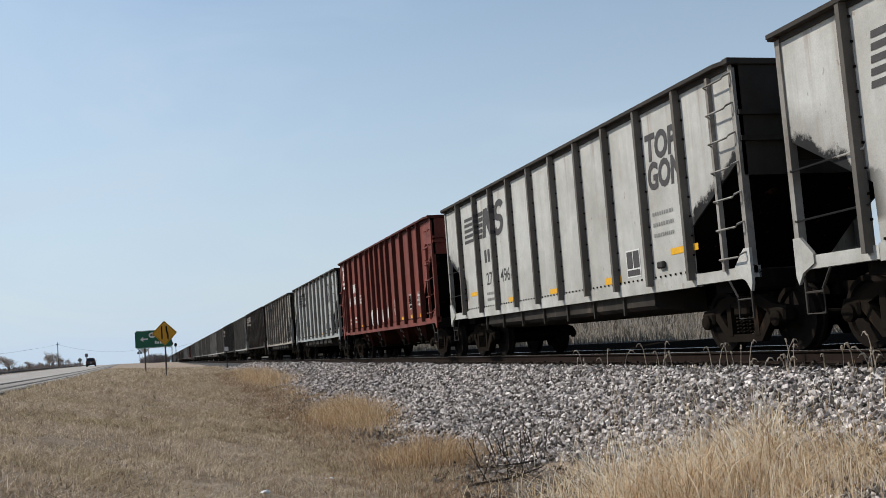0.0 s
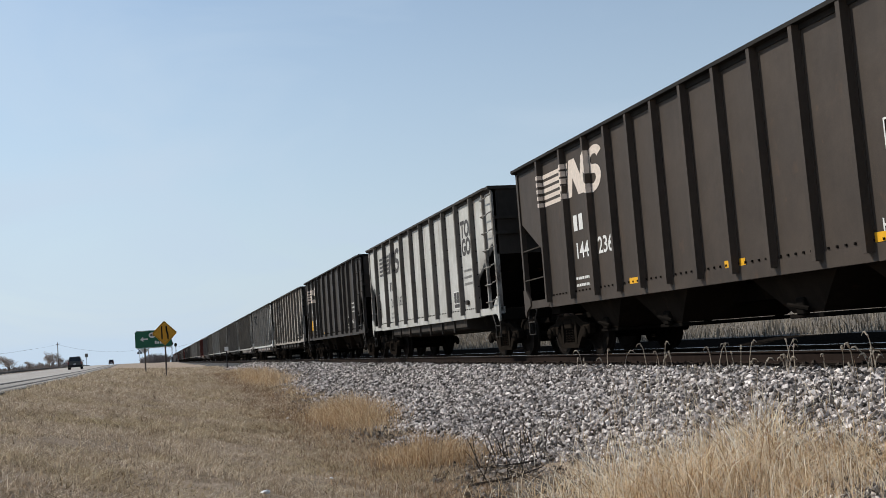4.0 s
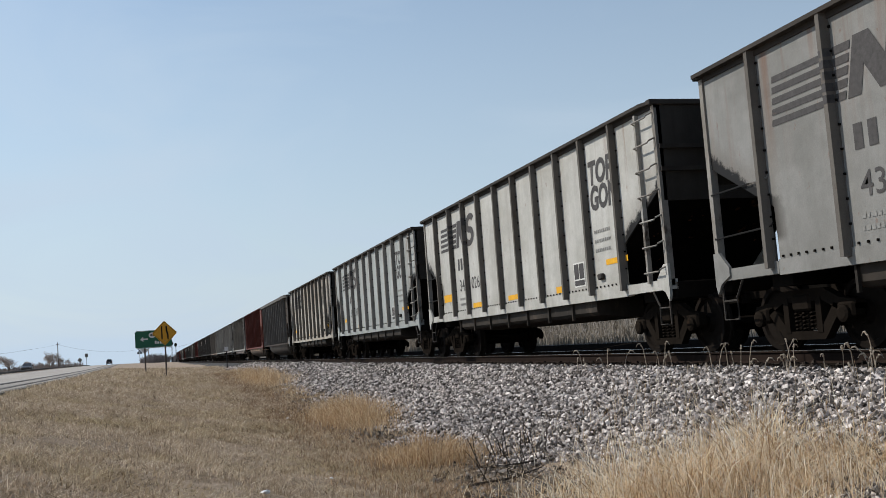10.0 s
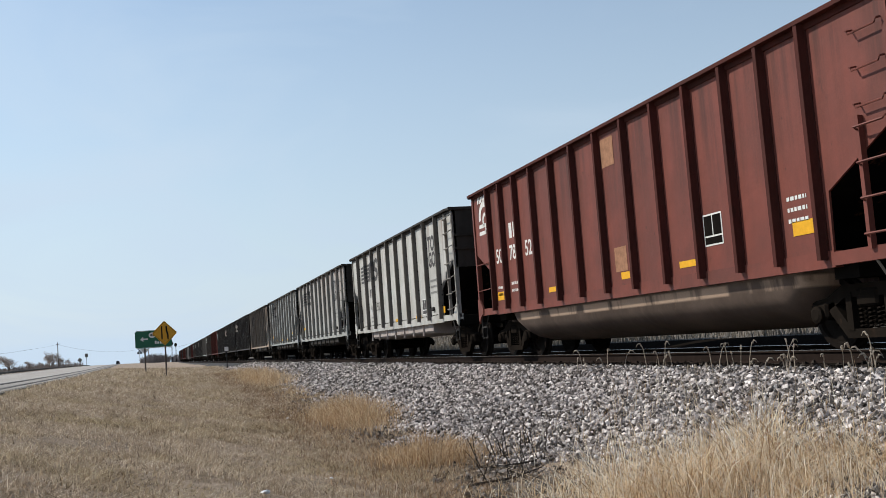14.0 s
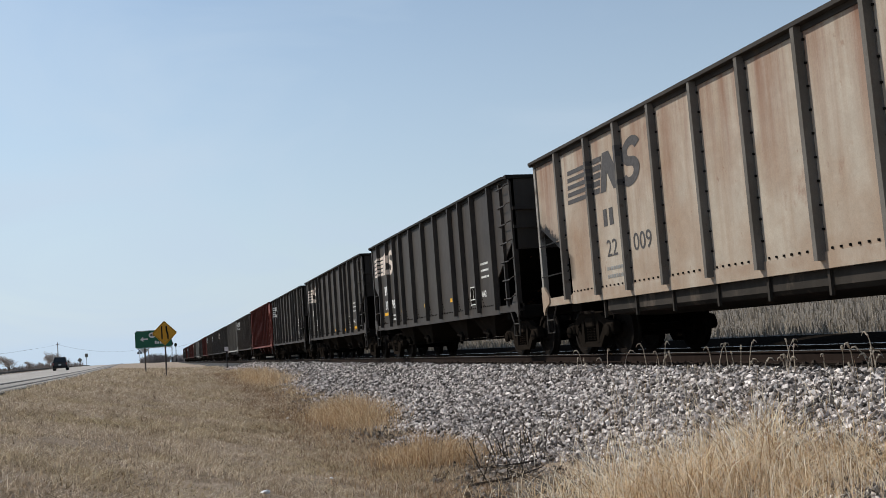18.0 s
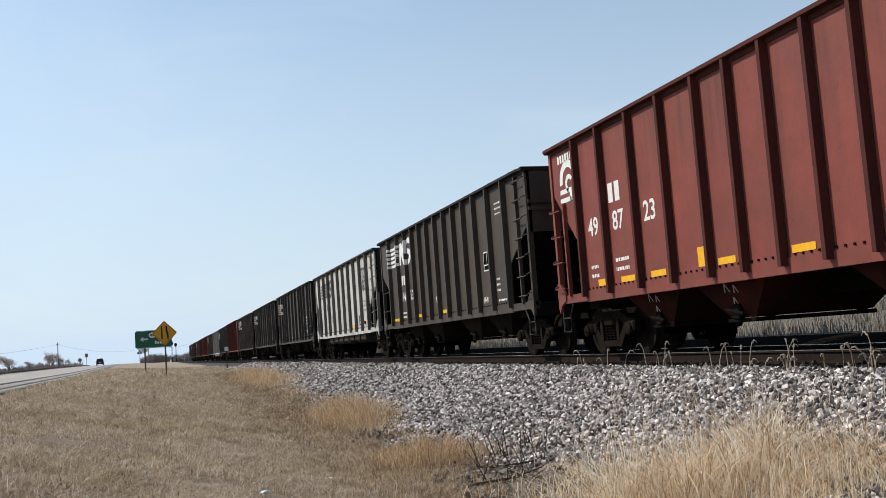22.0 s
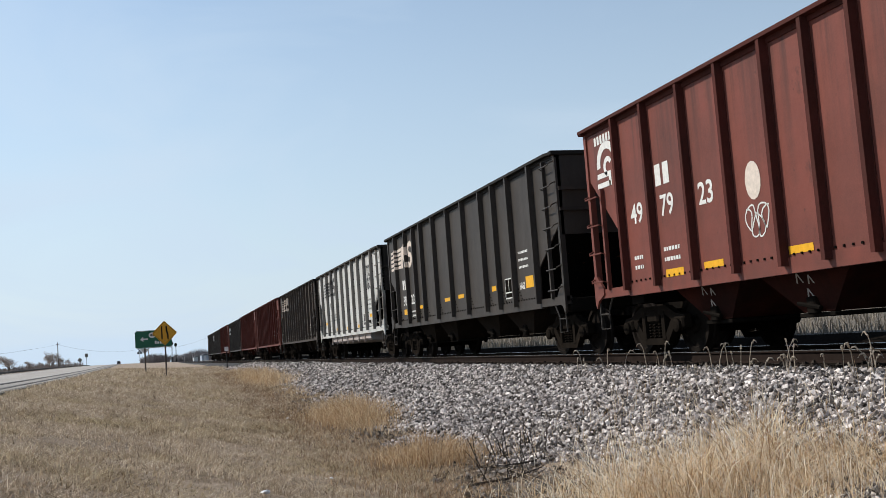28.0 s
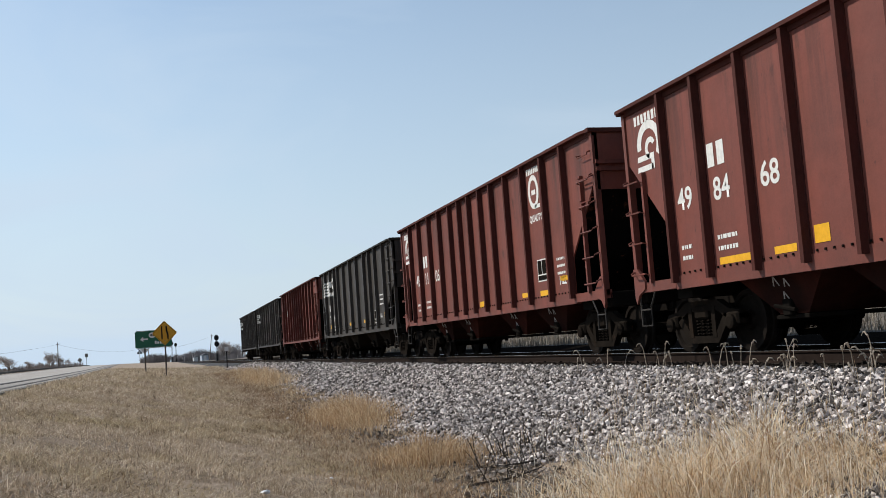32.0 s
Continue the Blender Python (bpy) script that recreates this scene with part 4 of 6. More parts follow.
def wheel_emblem_quads():
    """A broad open ring round a small hook, with two level bars at its foot."""
    q = arc_quads(0.42, 0.5, 0.26, 0.40, 188, -35) + arc_quads(0.46, 0.44, 0.09, 0.18, 250, 30, 10)
    q.append([(0.0, 0.27), (0.46, 0.27), (0.46, 0.36), (0.02, 0.36)])
    q.append([(-0.02, 0.10), (0.52, 0.10), (0.52, 0.19), (0.0, 0.19)])
    q.append([(0.46, 0.10), (0.56, 0.10), (0.56, 0.36), (0.46, 0.36)])
    return q


WHEEL_EMBLEM = wheel_emblem_quads()


def small_lines(n, w, h, gap, rng):
    """Rows of short bars for writing too small to read."""
    q = []
    for i in range(n):
        u = 0.0
        while u < w:
            k = rng.uniform(0.03, 0.09)
            q.append(rect(u, -i * gap, min(u + k, w), -i * gap + h))
            u += k + 0.022
    return q


def scrawl(rng, w, h, n=26, t=0.018):
    """A loose hand-drawn line, as short thick strokes."""
    q, p = [], (0.0, h * 0.5)
    for i in range(n):
        a = (w * (i + 1) / n + rng.uniform(-0.1, 0.1) * w, h * rng.random())
        dx, dy = a[0] - p[0], a[1] - p[1]
        d = math.hypot(dx, dy) or 1
        nx, ny = -dy / d * t, dx / d * t
        q.append([(p[0] - nx, p[1] - ny), (a[0] - nx, a[1] - ny), (a[0] + nx, a[1] + ny), (p[0] + nx, p[1] + ny)])
        p = a
    return q


PAINTED_LABEL = {"white": "white", "clean": "clean white", "rusty": "rust-washed tan", "silver": "pale grey", "stained": "pale grey soot-stained", "streaked": "pale grey rust-streaked", "beige": "beige rust-stained", "dull": "dirty grey", "black": "black", "brownblack": "brownish black", "red": "oxide red", "darkred": "dark oxide red"}


def puffy_letter(car, y, w, k):
    """One rounded painted letter: white body, black outline, grey inner strokes."""
    def ring(g):
        pts = []
        for i in range(22):
            a = 2 * math.pi * i / 22
            r = (abs(math.cos(a)) ** 3 + abs(math.sin(a)) ** 3) ** (-1 / 3)
            r *= 1 + 0.10 * math.sin(3 * a + 1.9 * k) + 0.05 * math.sin(7 * a + k)
            pts.append((w / 2 + (w / 2 + g) * 0.93 * r * math.cos(a), 0.33 + (0.31 + g) * r * math.sin(a)))
        return pts
    patch(car, "scrawl_outline", M_SIGN_K, [ring(0.03)], y, 1.2, "black outline of a painted letter", 0.001)
    patch(car, "scrawl", M_DECAL_W, [ring(-0.005)], y, 1.2, "white painted scrawl block", 0.003)
    strokes = []
    for j in range(2):
        u, v = w * (0.28 + 0.34 * j + 0.05 * math.sin(k)), 0.16 + 0.1 * math.sin(2 * k + j)
        strokes.append([(u, v), (u + 0.035, v), (u + 0.06, v + 0.3), (u + 0.015, v + 0.3)])
    strokes.append([(w * 0.3, 0.12), (w * 0.75, 0.17), (w * 0.75, 0.2), (w * 0.3, 0.15)])
    patch(car, "scrawl_stroke", M_SIGN_K, strokes, y, 1.2, "black inner strokes", 0.005)


def loops(w, h, n, t=0.011):
    """A thin looping hand-drawn line."""
    pts = []
    for i in range(n * 14 + 1):
        a = 2 * math.pi * i / 14
        pts.append((w * i / (n * 14) + 0.1 * math.sin(a) + 0.03 * math.sin(2.3 * a), h * (0.5 + 0.36 * math.cos(a) + 0.14 * math.sin(0.37 * a))))
    q = []
    for p, a in zip(pts, pts[1:]):
        d = math.hypot(a[0] - p[0], a[1] - p[1]) or 1
        nx, ny = -(a[1] - p[1]) / d * t, (a[0] - p[0]) / d * t
        q.append([(p[0] - nx, p[1] - ny), (a[0] - nx, a[1] - ny), (a[0] + nx, a[1] + ny), (p[0] + nx, p[1] + ny)])
    return q


def chute_marks(car, yc):
    """Small white hand-drawn triangles on the sloping side of a chute."""
    bm = bmesh.new()
    for u0, v0, sz in ((-0.12, 0.88, 0.13), (0.1, 0.86, 0.11), (-0.02, 0.68, 0.12)):
        tri = [(u0 - sz / 2, v0), (u0, v0 + sz), (u0 + sz / 2, v0)]
        for p, a in zip(tri, tri[1:]):
            d = math.hypot(a[0] - p[0], a[1] - p[1])
            nx, ny = -(a[1] - p[1]) / d * 0.013, (a[0] - p[0]) / d * 0.013
            vs = []
            for u, v in ((p[0] - nx, p[1] - ny), (a[0] - nx, a[1] - ny), (a[0] + nx, a[1] + ny), (p[0] + nx, p[1] + ny)):
                x = -(0.98 + (v - 0.5) / (SILL - 0.5) * 0.24) - 0.008
                vs.append(bm.verts.new((x, yc - u, v)))
            bm.faces.new(vs)
    part("chute_scrawl", bm, M_GRAFF, car, "small white hand-drawn triangles")["kind"] = "stuff"


def letter_gondola(car, num, col, rng, yellow, kind):
    k = M_DECAL_K
    far = 0.62 if kind == "longgondola" else 0.0
    emblem(car, kind, k, 1.62, 2.88, "charcoal striped emblem")
    decal(car, "lettering", text_mesh("TOP", 0.58, 0.88, 0.12, 0.04), k, -11.66 - far, 3.1, "charcoal slanted lettering")
    decal(car, "lettering", text_mesh("GON", 0.58, 0.82, 0.12, 0.04), k, -11.66 - far, 2.64, "charcoal slanted lettering")
    patch(car, "reporting_mark", k, [rect(0, 0, 0.15, 0.3), rect(0.24, 0, 0.39, 0.3)], -3.12, 2.28, "two charcoal bars")
    decal(car, "number", text_mesh(num[:2], 0.42, 1.06, 0.0, 0.004), k, -3.14, 1.74)
    decal(car, "number", text_mesh(num[2:], 0.42, 1.06, 0.0, 0.004), k, -4.18, 1.74)
    note(car, M_DECAL_F, small_lines(2, 0.7, 0.06, 0.14, rng), -3.1, 1.5)
    note(car, M_DECAL_F, small_lines(3, 0.66, 0.06, 0.17, rng), -11.72 - far, 2.2)
    panel(car, -10.66 - far, 1.3, k, M_DECAL_W)
    if num in GONDOLA_CODES:
        decal(car, "code", text_mesh(GONDOLA_CODES[num], 0.2, 0.85, 0.0, 0.01), k, -12.2, 1.3)
    for y, z, w, h in yellow:
        patch(car, "reflector", M_YELLOW, [rect(0, 0, w, h)], -y, z, "yellow reflective patch")
    bm = bmesh.new()
    box(bm, -(HALF + 0.07), -HALF, -12.02 - far, -11.82 - far, 1.36, 1.47, 0.02)
    part("tag_reader_box", bm, M_LADDER, car, "small dark box on the side")
    bolts(car, kind)


GONDOLA_CODES = {"38338": "G-90R", "27827": "G-89R", "24338": "G-85"}


def panel(car, y, z, dark, light):
    patch(car, "data_panel", light, [rect(0, 0, 0.5, 0.46)], y, z, "white framed data panel")
    patch(car, "data_panel_field", dark, [rect(0.025, 0.15, 0.235, 0.435), rect(0.26, 0.15, 0.475, 0.435), rect(0.025, 0.025, 0.475, 0.125)], y, z, "dark fields", 0.003)


BOLT_ME = {}


def bolts(car, kind):
    """A row of rivet heads along the sill."""
    if kind not in BOLT_ME:
        bm = bmesh.new()
        L = LENGTH[kind]
        run = CUT[kind][1]
        y = -run - 0.1
        while y > -L + run:
            box(bm, -(HALF + 0.018), -HALF, y - 0.014, y + 0.014, SILL + 0.10, SILL + 0.13)
            y -= 0.16
        # rivets that fan up beside each post, where the stakes are fastened
        for r in RIBS[kind]:
            for k in range(4 if kind == "hopper" else 0):
                for sy in (-1, 1):
                    yy, zz = -r + sy * (0.12 + 0.055 * (3 - k)), SILL + 0.15 + 0.075 * k
                    if -L + run < yy < -run:
                        box(bm, -(HALF + 0.016), -HALF, yy - 0.013, yy + 0.013, zz - 0.013, zz + 0.013)
        if kind in ("gondola", "longgondola"):
            for r in RIBS[kind]:
                for i in range(9):
                    for sy in (-1, 1):
                        zz = SILL + 0.35 + 0.29 * i + 0.1 * (sy > 0)
                        box(bm, -(HALF + 0.03), -HALF, -r + sy * 0.073 - 0.01, -r + sy * 0.073 + 0.01, zz - 0.013, zz + 0.013)
        me = bpy.data.meshes.new("rivet_strip")
        bm.to_mesh(me)
        bm.free()
        me.materials.append(M_UNDER)
        BOLT_ME[kind] = me
    link("rivet_strip", BOLT_ME[kind], None, car)["kind"] = "stuff"


def letter_hopper(car, num, col, rng, yellow, mark="cream", kind="hopper"):
    w = M_DECAL_W
    far = kind == "ribhopper"
    emblem(car, kind, M_DECAL_T if mark == "cream" else M_DECAL_W, 1.17 if far else 0.3, 3.02 if far else 2.91, "pale striped emblem")
    patch(car, "reporting_mark", w, [rect(0, 0, 0.17, 0.3), rect(0.25, 0, 0.42, 0.3)], -2.86 if far else -1.74, 2.36 if far else 2.2, "two white bars")
    decal(car, "number", text_mesh(num[:3], 0.42, 1.0, 0.0, 0.015), w, -2.84 if far else -1.74, 1.84 if far else 1.7)
    decal(car, "number", text_mesh(num[3:], 0.42, 1.0, 0.0, 0.015), w, -3.86 if far else -2.75, 1.84 if far else 1.7)
    note(car, w, small_lines(2, 0.6, 0.05, 0.13, rng), -2.78, 1.44)
    if far:
        note(car, w, small_lines(3, 0.4, 0.035, 0.12, rng), -12.45, 3.55)
        note(car, w, small_lines(3, 0.22, 0.05, 0.13, rng), -12.25, 1.8)
        note(car, w, small_lines(1, 0.75, 0.045, 0.1, rng), -12.3, 1.3)
        decal(car, "code", text_mesh("H 49", 0.2, 0.8), w, -11.2, 1.32)
        panel(car, -11.38, 2.08, M_UNDER, M_DECAL_W)
    else:
        note(car, w, small_lines(3, 0.58, 0.05, 0.16, rng), -12.6, 2.25)
        decal(car, "code", text_mesh("H-62", 0.2, 0.8), w, -12.56, 1.48)
        panel(car, -11.6, 1.32, M_UNDER, M_DECAL_W)
    for y, z, ww, h in yellow:
        patch(car, "reflector", M_YELLOW, [rect(0, 0, ww, h)], -y, z, "yellow reflective patch")
    bolts(car, kind)
    if num == "145139":
        patch(car, "worn_patch", w, [[(0.11 + (0.10 + 0.035 * math.sin(5 * a)) * math.cos(a), (0.11 + 0.025 * math.sin(3 * a)) * math.sin(a)) for a in [j * math.pi / 8 for j in range(16)]]], -6.85, 1.68, "pale rubbed patch")
    if num == "301274":
        patch(car, "worn_patch", M_BLUE, [rect(0, 0, 0.42, 0.16)], -8.1, 1.48, "pale blue patch")


def letter_red(car, num, kind, rng, yellow, q=False):
    w = M_DECAL_W
    patch(car, "name_bar", w, [rect(0.06 + 0.12 * i, 0, 0.14 + 0.12 * i, 0.15) for i in range(7)], -0.34, 3.74)
    patch(car, "emblem", w, WHEEL_EMBLEM, -0.42, 2.86, "white wheel-shaped emblem")
    patch(car, "reporting_mark", w, [rect(0, 0, 0.18, 0.34), rect(0.26, 0, 0.44, 0.34)], -2.52 if kind in REDS else -2.5, 2.66, "two white bars")
    ys = (-1.58, -2.6, -3.76) if kind in REDS else (-1.5, -2.42, -3.42)
    for i, y in enumerate(ys):
        decal(car, "number", text_mesh(num[2 * i:2 * i + 2], 0.46, 0.95, 0.0, 0.016), w, y, 2.18)
    note(car, w, small_lines(2, 0.5, 0.06, 0.16, rng), ys[1], 1.62)
    note(car, w, small_lines(2, 0.3, 0.06, 0.16, rng), ys[0], 1.58)
    panel(car, -11.72 if kind in REDS else -10.75, 1.55, M_UNDER, M_DECAL_W)
    note(car, w, small_lines(3, 0.4, 0.05, 0.14, rng), -12.78, 1.9)
    if q:
        ring = []
        for i in range(16):
            a, b = 2 * math.pi * i / 16, 2 * math.pi * (i + 1) / 16
            ring.append([(0.3 + 0.19 * math.cos(a), 0.42 + 0.25 * math.sin(a)), (0.3 + 0.3 * math.cos(a), 0.42 + 0.36 * math.sin(a)), (0.3 + 0.3 * math.cos(b), 0.42 + 0.36 * math.sin(b)), (0.3 + 0.19 * math.cos(b), 0.42 + 0.25 * math.sin(b))])
        ring += [rect(0.32, 0.06, 0.62, 0.14), rect(0.2, 0.36, 0.42, 0.46)]
        patch(car, "round_emblem", w, ring, -11.52, 3.02, "white ring emblem")
        patch(car, "name_bar", w, [rect(0.1 * i, 0, 0.07 + 0.1 * i, 0.13) for i in range(7)], -11.5, 3.82)
        decal(car, "lettering", text_mesh("QUALITY", 0.2, 0.85), w, -11.5, 2.82)
        decal(car, "code", text_mesh("H2E", 0.22, 0.9), w, -12.86, 1.42)
    for y, z, ww, h in yellow:
        patch(car, "reflector", M_YELLOW, [rect(0, 0, ww, h)], -y, z, "yellow reflective patch")
    if kind in REDS:
        bolts(car, kind)


# trailing-end station at t = 0, class, paint, number
CONSIST = [
    (10.75, "gondola", "white", ""), (26.12, "gondola", "white", "27496"), (42.55, "redhopper", "red", "498853"),
    (58.0, "gondola", "silver", "27827"), (74.27, "gondola", "beige", "22047"), (90.5, "ribhopper", "brownblack", "144236"),
    (106.6, "gondola", "white", ""), (123.26, "hopper", "black", "301319"), (139.35, "gondola", "beige", "22131"),
    (155.1, "gondola", "clean", "38285"), (170.8, "gondola", "white", "32799"), (186.85, "longgondola", "dull", "43226"),
    (202.6, "gondola", "white", "34026"), (218.2, "gondola", "silver", "34970"), (234.0, "gondola", "stained", "24338"),
    (250.3, "tub", "brownblack", ""), (266.6, "redtub", "darkred", "507852"), (282.8, "gondola", "white", "41553"),
    (299.1, "gondola", "streaked", "42707"), (314.68, "gondola", "silver", "28298"), (330.45, "gondola", "rusty", "22009"),
    (347.08, "hopper", "black", "300989"), (364.0, "hopper", "black", "301274"), (380.85, "hopper", "black", "301505"),
    (397.2, "redhopper", "red", "498723"), (413.21, "ribhopper", "brownblack", "145139"), (428.6, "gondola", "white", "30436"),
    (445.15, "hopper", "black", "300873"), (462.1, "hopper", "black", "300901"), (479.0, "ribhopper", "brownblack", "144808"),
    (495.85, "redhopper", "darkred", "497923"), (512.4, "hopper", "black", "301228"), (528.02, "gondola", "clean", "38338"),
    (543.83, "ribhopper", "brownblack", "144913"), (560.5, "longredhopper", "darkred", "498468"), (576.65, "redhopper", "darkred", "491106"),
    (593.1, "hopper", "black", "301102"), (609.7, "redhopper", "darkred", "498217"), (626.4, "hopper", "black", "300655"), (643.2, "hopper", "black", "300742"),
]


def run_at(t):
    """How far the train has come by t seconds; it slows a little."""
    return 17.596 * t - 0.0173 * t * t


YELLOW_G = []
YELLOW_H = [(1.7, 1.4, 0.45, 0.2), (4.0, 1.4, 0.45, 0.12), (6.5, 1.4, 0.45, 0.12), (9.5, 1.4, 0.45, 0.12), (13.2, 1.45, 0.42, 0.2)]
YELLOW_R = [(2.0, 1.24, 0.4, 0.12), (3.0, 1.26, 0.4, 0.12), (4.1, 1.26, 0.4, 0.12), (7.6, 1.25, 0.5, 0.12), (10.6, 1.27, 0.5, 0.12), (11.75, 1.26, 0.5, 0.12), (12.8, 1.28, 0.5, 0.12)]

CARS = []
# paints of single parts; ends, flanks and chutes have shade in their colour
PART_PAINTS = {"gondola": {2: M_END, 3: M_POSTSHADE, 4: M_CHORD, 7: M_CORNER, 5: M_CORNER}, "longgondola": {2: M_END, 3: M_POSTSHADE, 4: M_CHORD, 7: M_CORNER, 5: M_CORNER}, "longredhopper": {3: M_REDSHADE, 4: M_REDSHADE, 6: M_CHUTERED}, "redhopper": {3: M_REDSHADE, 4: M_REDSHADE, 6: M_CHUTERED}, "tub": {3: M_TUBPOST, 4: M_TUBPOST}, "redtub": {3: M_REDSHADE, 4: M_REDSHADE}, "hopper": {4: M_RIMBLACK, 6: M_CHUTE}, "ribhopper": {4: M_RIMBLACK, 6: M_CHUTE}}
CREAM = ("301319", "300989", "301274", "300873", "301228", "144913", "144236")
M_BLUE = plain("faded_blue_patch", (0.09, 0.12, 0.13), 0.7, 0, 0.2, 8)
M_TAN = plain("tan_worn_primer", (0.30, 0.155, 0.09), 0.7, 0, 0.3, 8)
REFLECTORS = {}


def reflectors(num, *places):
    """Yellow reflective patches of one car: station, height, width, depth."""
    REFLECTORS[num] = places


reflectors("27496", (1.81, 1.54, 1.01, 0.1), (4.61, 1.25, 0.52, 0.1), (7.13, 1.26, 0.47, 0.1), (9.77, 1.25, 0.64, 0.12), (12.2, 1.54, 0.83, 0.1))
reflectors("498853", (3.89, 1.24, 0.64, 0.1), (6.84, 1.26, 0.59, 0.1), (10.59, 1.26, 0.62, 0.1), (11.81, 1.27, 0.49, 0.1), (12.98, 1.26, 0.48, 0.1))
reflectors("27827", (2.09, 1.23, 0.36, 0.17), (4.22, 1.22, 0.65, 0.1), (6.87, 1.23, 0.57, 0.1), (9.43, 1.21, 0.51, 0.1), (12.14, 1.46, 0.46, 0.21))
reflectors("144236", (4.99, 1.2, 0.56, 0.1), (7.96, 1.18, 0.52, 0.12), (10.86, 1.21, 0.42, 0.11), (12.79, 1.22, 0.85, 0.14))
reflectors("301319", (1.38, 1.5, 0.36, 0.5), (5.14, 1.23, 0.53, 0.11), (6.87, 1.4, 0.49, 0.1), (13.32, 1.27, 0.41, 0.1))
reflectors("38285", (1.51, 1.6, 0.98, 0.1), (4.39, 1.32, 0.44, 0.1), (9.38, 1.26, 0.65, 0.12), (12.0, 1.56, 0.76, 0.17))
reflectors("34026", (1.6, 1.52, 0.99, 0.2), (4.19, 1.25, 0.86, 0.12), (6.85, 1.28, 0.8, 0.11), (9.72, 1.25, 0.57, 0.13), (12.12, 1.6, 0.86, 0.1))
reflectors("34970", (1.7, 1.56, 0.93, 0.13), (4.59, 1.23, 0.59, 0.14), (7.25, 1.24, 0.62, 0.12), (9.77, 1.22, 0.61, 0.1), (12.17, 1.57, 0.84, 0.1))
reflectors("24338", (1.47, 1.55, 0.89, 0.15), (4.37, 1.24, 0.7, 0.12), (6.84, 1.27, 0.91, 0.1), (9.74, 1.26, 0.66, 0.1), (12.32, 1.57, 0.75, 0.1))
reflectors("tub", (1.45, 1.68, 0.36, 0.16), (4.55, 1.42, 0.42, 0.1), (7.8, 1.41, 0.45, 0.12), (9.96, 1.4, 0.46, 0.12), (12.98, 1.44, 0.28, 0.24))
reflectors("507852", (1.43, 1.32, 0.51, 0.19), (4.61, 1.3, 0.42, 0.1), (7.95, 1.3, 0.32, 0.12), (9.96, 1.31, 0.5, 0.1), (12.85, 1.45, 0.48, 0.18))
reflectors("41553", (6.96, 1.22, 0.6, 0.1), (9.76, 1.22, 0.66, 0.1), (12.51, 1.26, 0.57, 0.18))
reflectors("42707", (1.42, 1.62, 0.98, 0.1))
reflectors("28298", (1.45, 1.52, 0.86, 0.13), (3.97, 1.25, 0.67, 0.12), (6.52, 1.23, 0.71, 0.12), (9.27, 1.24, 0.6, 0.1), (11.81, 1.56, 0.78, 0.1))
reflectors("300989", (1.52, 1.5, 0.95, 0.1), (4.05, 1.48, 0.47, 0.1), (6.96, 1.52, 0.44, 0.1), (9.75, 1.51, 0.24, 0.1))
reflectors("301274", (1.97, 1.34, 0.53, 0.18), (5.25, 1.24, 0.46, 0.1), (8.04, 1.26, 0.49, 0.1), (10.32, 1.2, 0.61, 0.1), (12.65, 1.21, 0.76, 0.12))
reflectors("301505", (1.71, 1.5, 0.54, 0.18), (5.3, 1.26, 0.46, 0.1), (6.57, 1.26, 0.49, 0.1), (8.12, 1.27, 0.48, 0.1), (9.41, 1.3, 0.39, 0.1))
reflectors("498723", (1.82, 1.25, 0.35, 0.12), (2.75, 1.25, 0.52, 0.1), (3.84, 1.25, 0.5, 0.1), (5.33, 1.28, 0.22, 0.29), (5.87, 1.26, 0.45, 0.1), (7.6, 1.25, 0.48, 0.1))
reflectors("145139", (1.49, 1.23, 0.86, 0.1), (4.74, 1.24, 0.54, 0.1), (7.45, 1.24, 0.47, 0.1))
reflectors("30436", (2.17, 1.32, 0.49, 0.19), (4.46, 1.25, 0.45, 0.1), (9.19, 1.27, 0.75, 0.11), (12.11, 1.42, 0.53, 0.1))
reflectors("300873", (2.09, 1.25, 0.48, 0.22), (4.01, 1.39, 0.46, 0.1), (6.46, 1.28, 0.44, 0.1))
reflectors("300901", (2.05, 1.48, 0.41, 0.2), (3.99, 1.5, 0.52, 0.1), (6.47, 1.44, 0.5, 0.1), (9.51, 1.42, 0.49, 0.1), (13.35, 1.74, 0.44, 0.16))
reflectors("497923", (2.6, 1.21, 0.55, 0.12), (3.75, 1.24, 0.52, 0.1), (5.8, 1.24, 0.5, 0.1), (7.65, 1.22, 0.52, 0.11), (9.55, 1.22, 0.5, 0.11), (10.4, 1.24, 0.22, 0.3), (11.75, 1.2, 0.5, 0.13), (12.84, 1.2, 0.5, 0.14))
reflectors("301228", (1.74, 1.4, 0.5, 0.17), (3.75, 1.5, 0.45, 0.1), (6.53, 1.55, 0.55, 0.1), (7.85, 1.56, 0.52, 0.1), (10.65, 1.56, 0.5, 0.12), (12.95, 1.48, 0.46, 0.25))
reflectors("38338", (1.66, 1.62, 0.84, 0.1), (4.4, 1.3, 0.5, 0.1), (7.03, 1.25, 0.52, 0.13), (9.46, 1.26, 0.5, 0.12), (11.84, 1.58, 0.84, 0.12))
reflectors("498468", (2.6, 1.26, 0.86, 0.1), (3.92, 1.27, 0.47, 0.1), (4.76, 1.32, 0.29, 0.22))
reflectors("491106", (7.66, 1.23, 0.53, 0.14), (10.69, 1.28, 0.45, 0.1), (11.77, 1.25, 0.56, 0.11), (12.89, 1.48, 0.5, 0.1))

reflectors("144913", (2.1, 1.36, 0.5, 0.1), (5.0, 1.27, 0.26, 0.1), (5.67, 1.25, 0.52, 0.1), (8.57, 1.23, 0.4, 0.12), (9.36, 1.26, 0.48, 0.12), (12.64, 1.38, 0.44, 0.24))


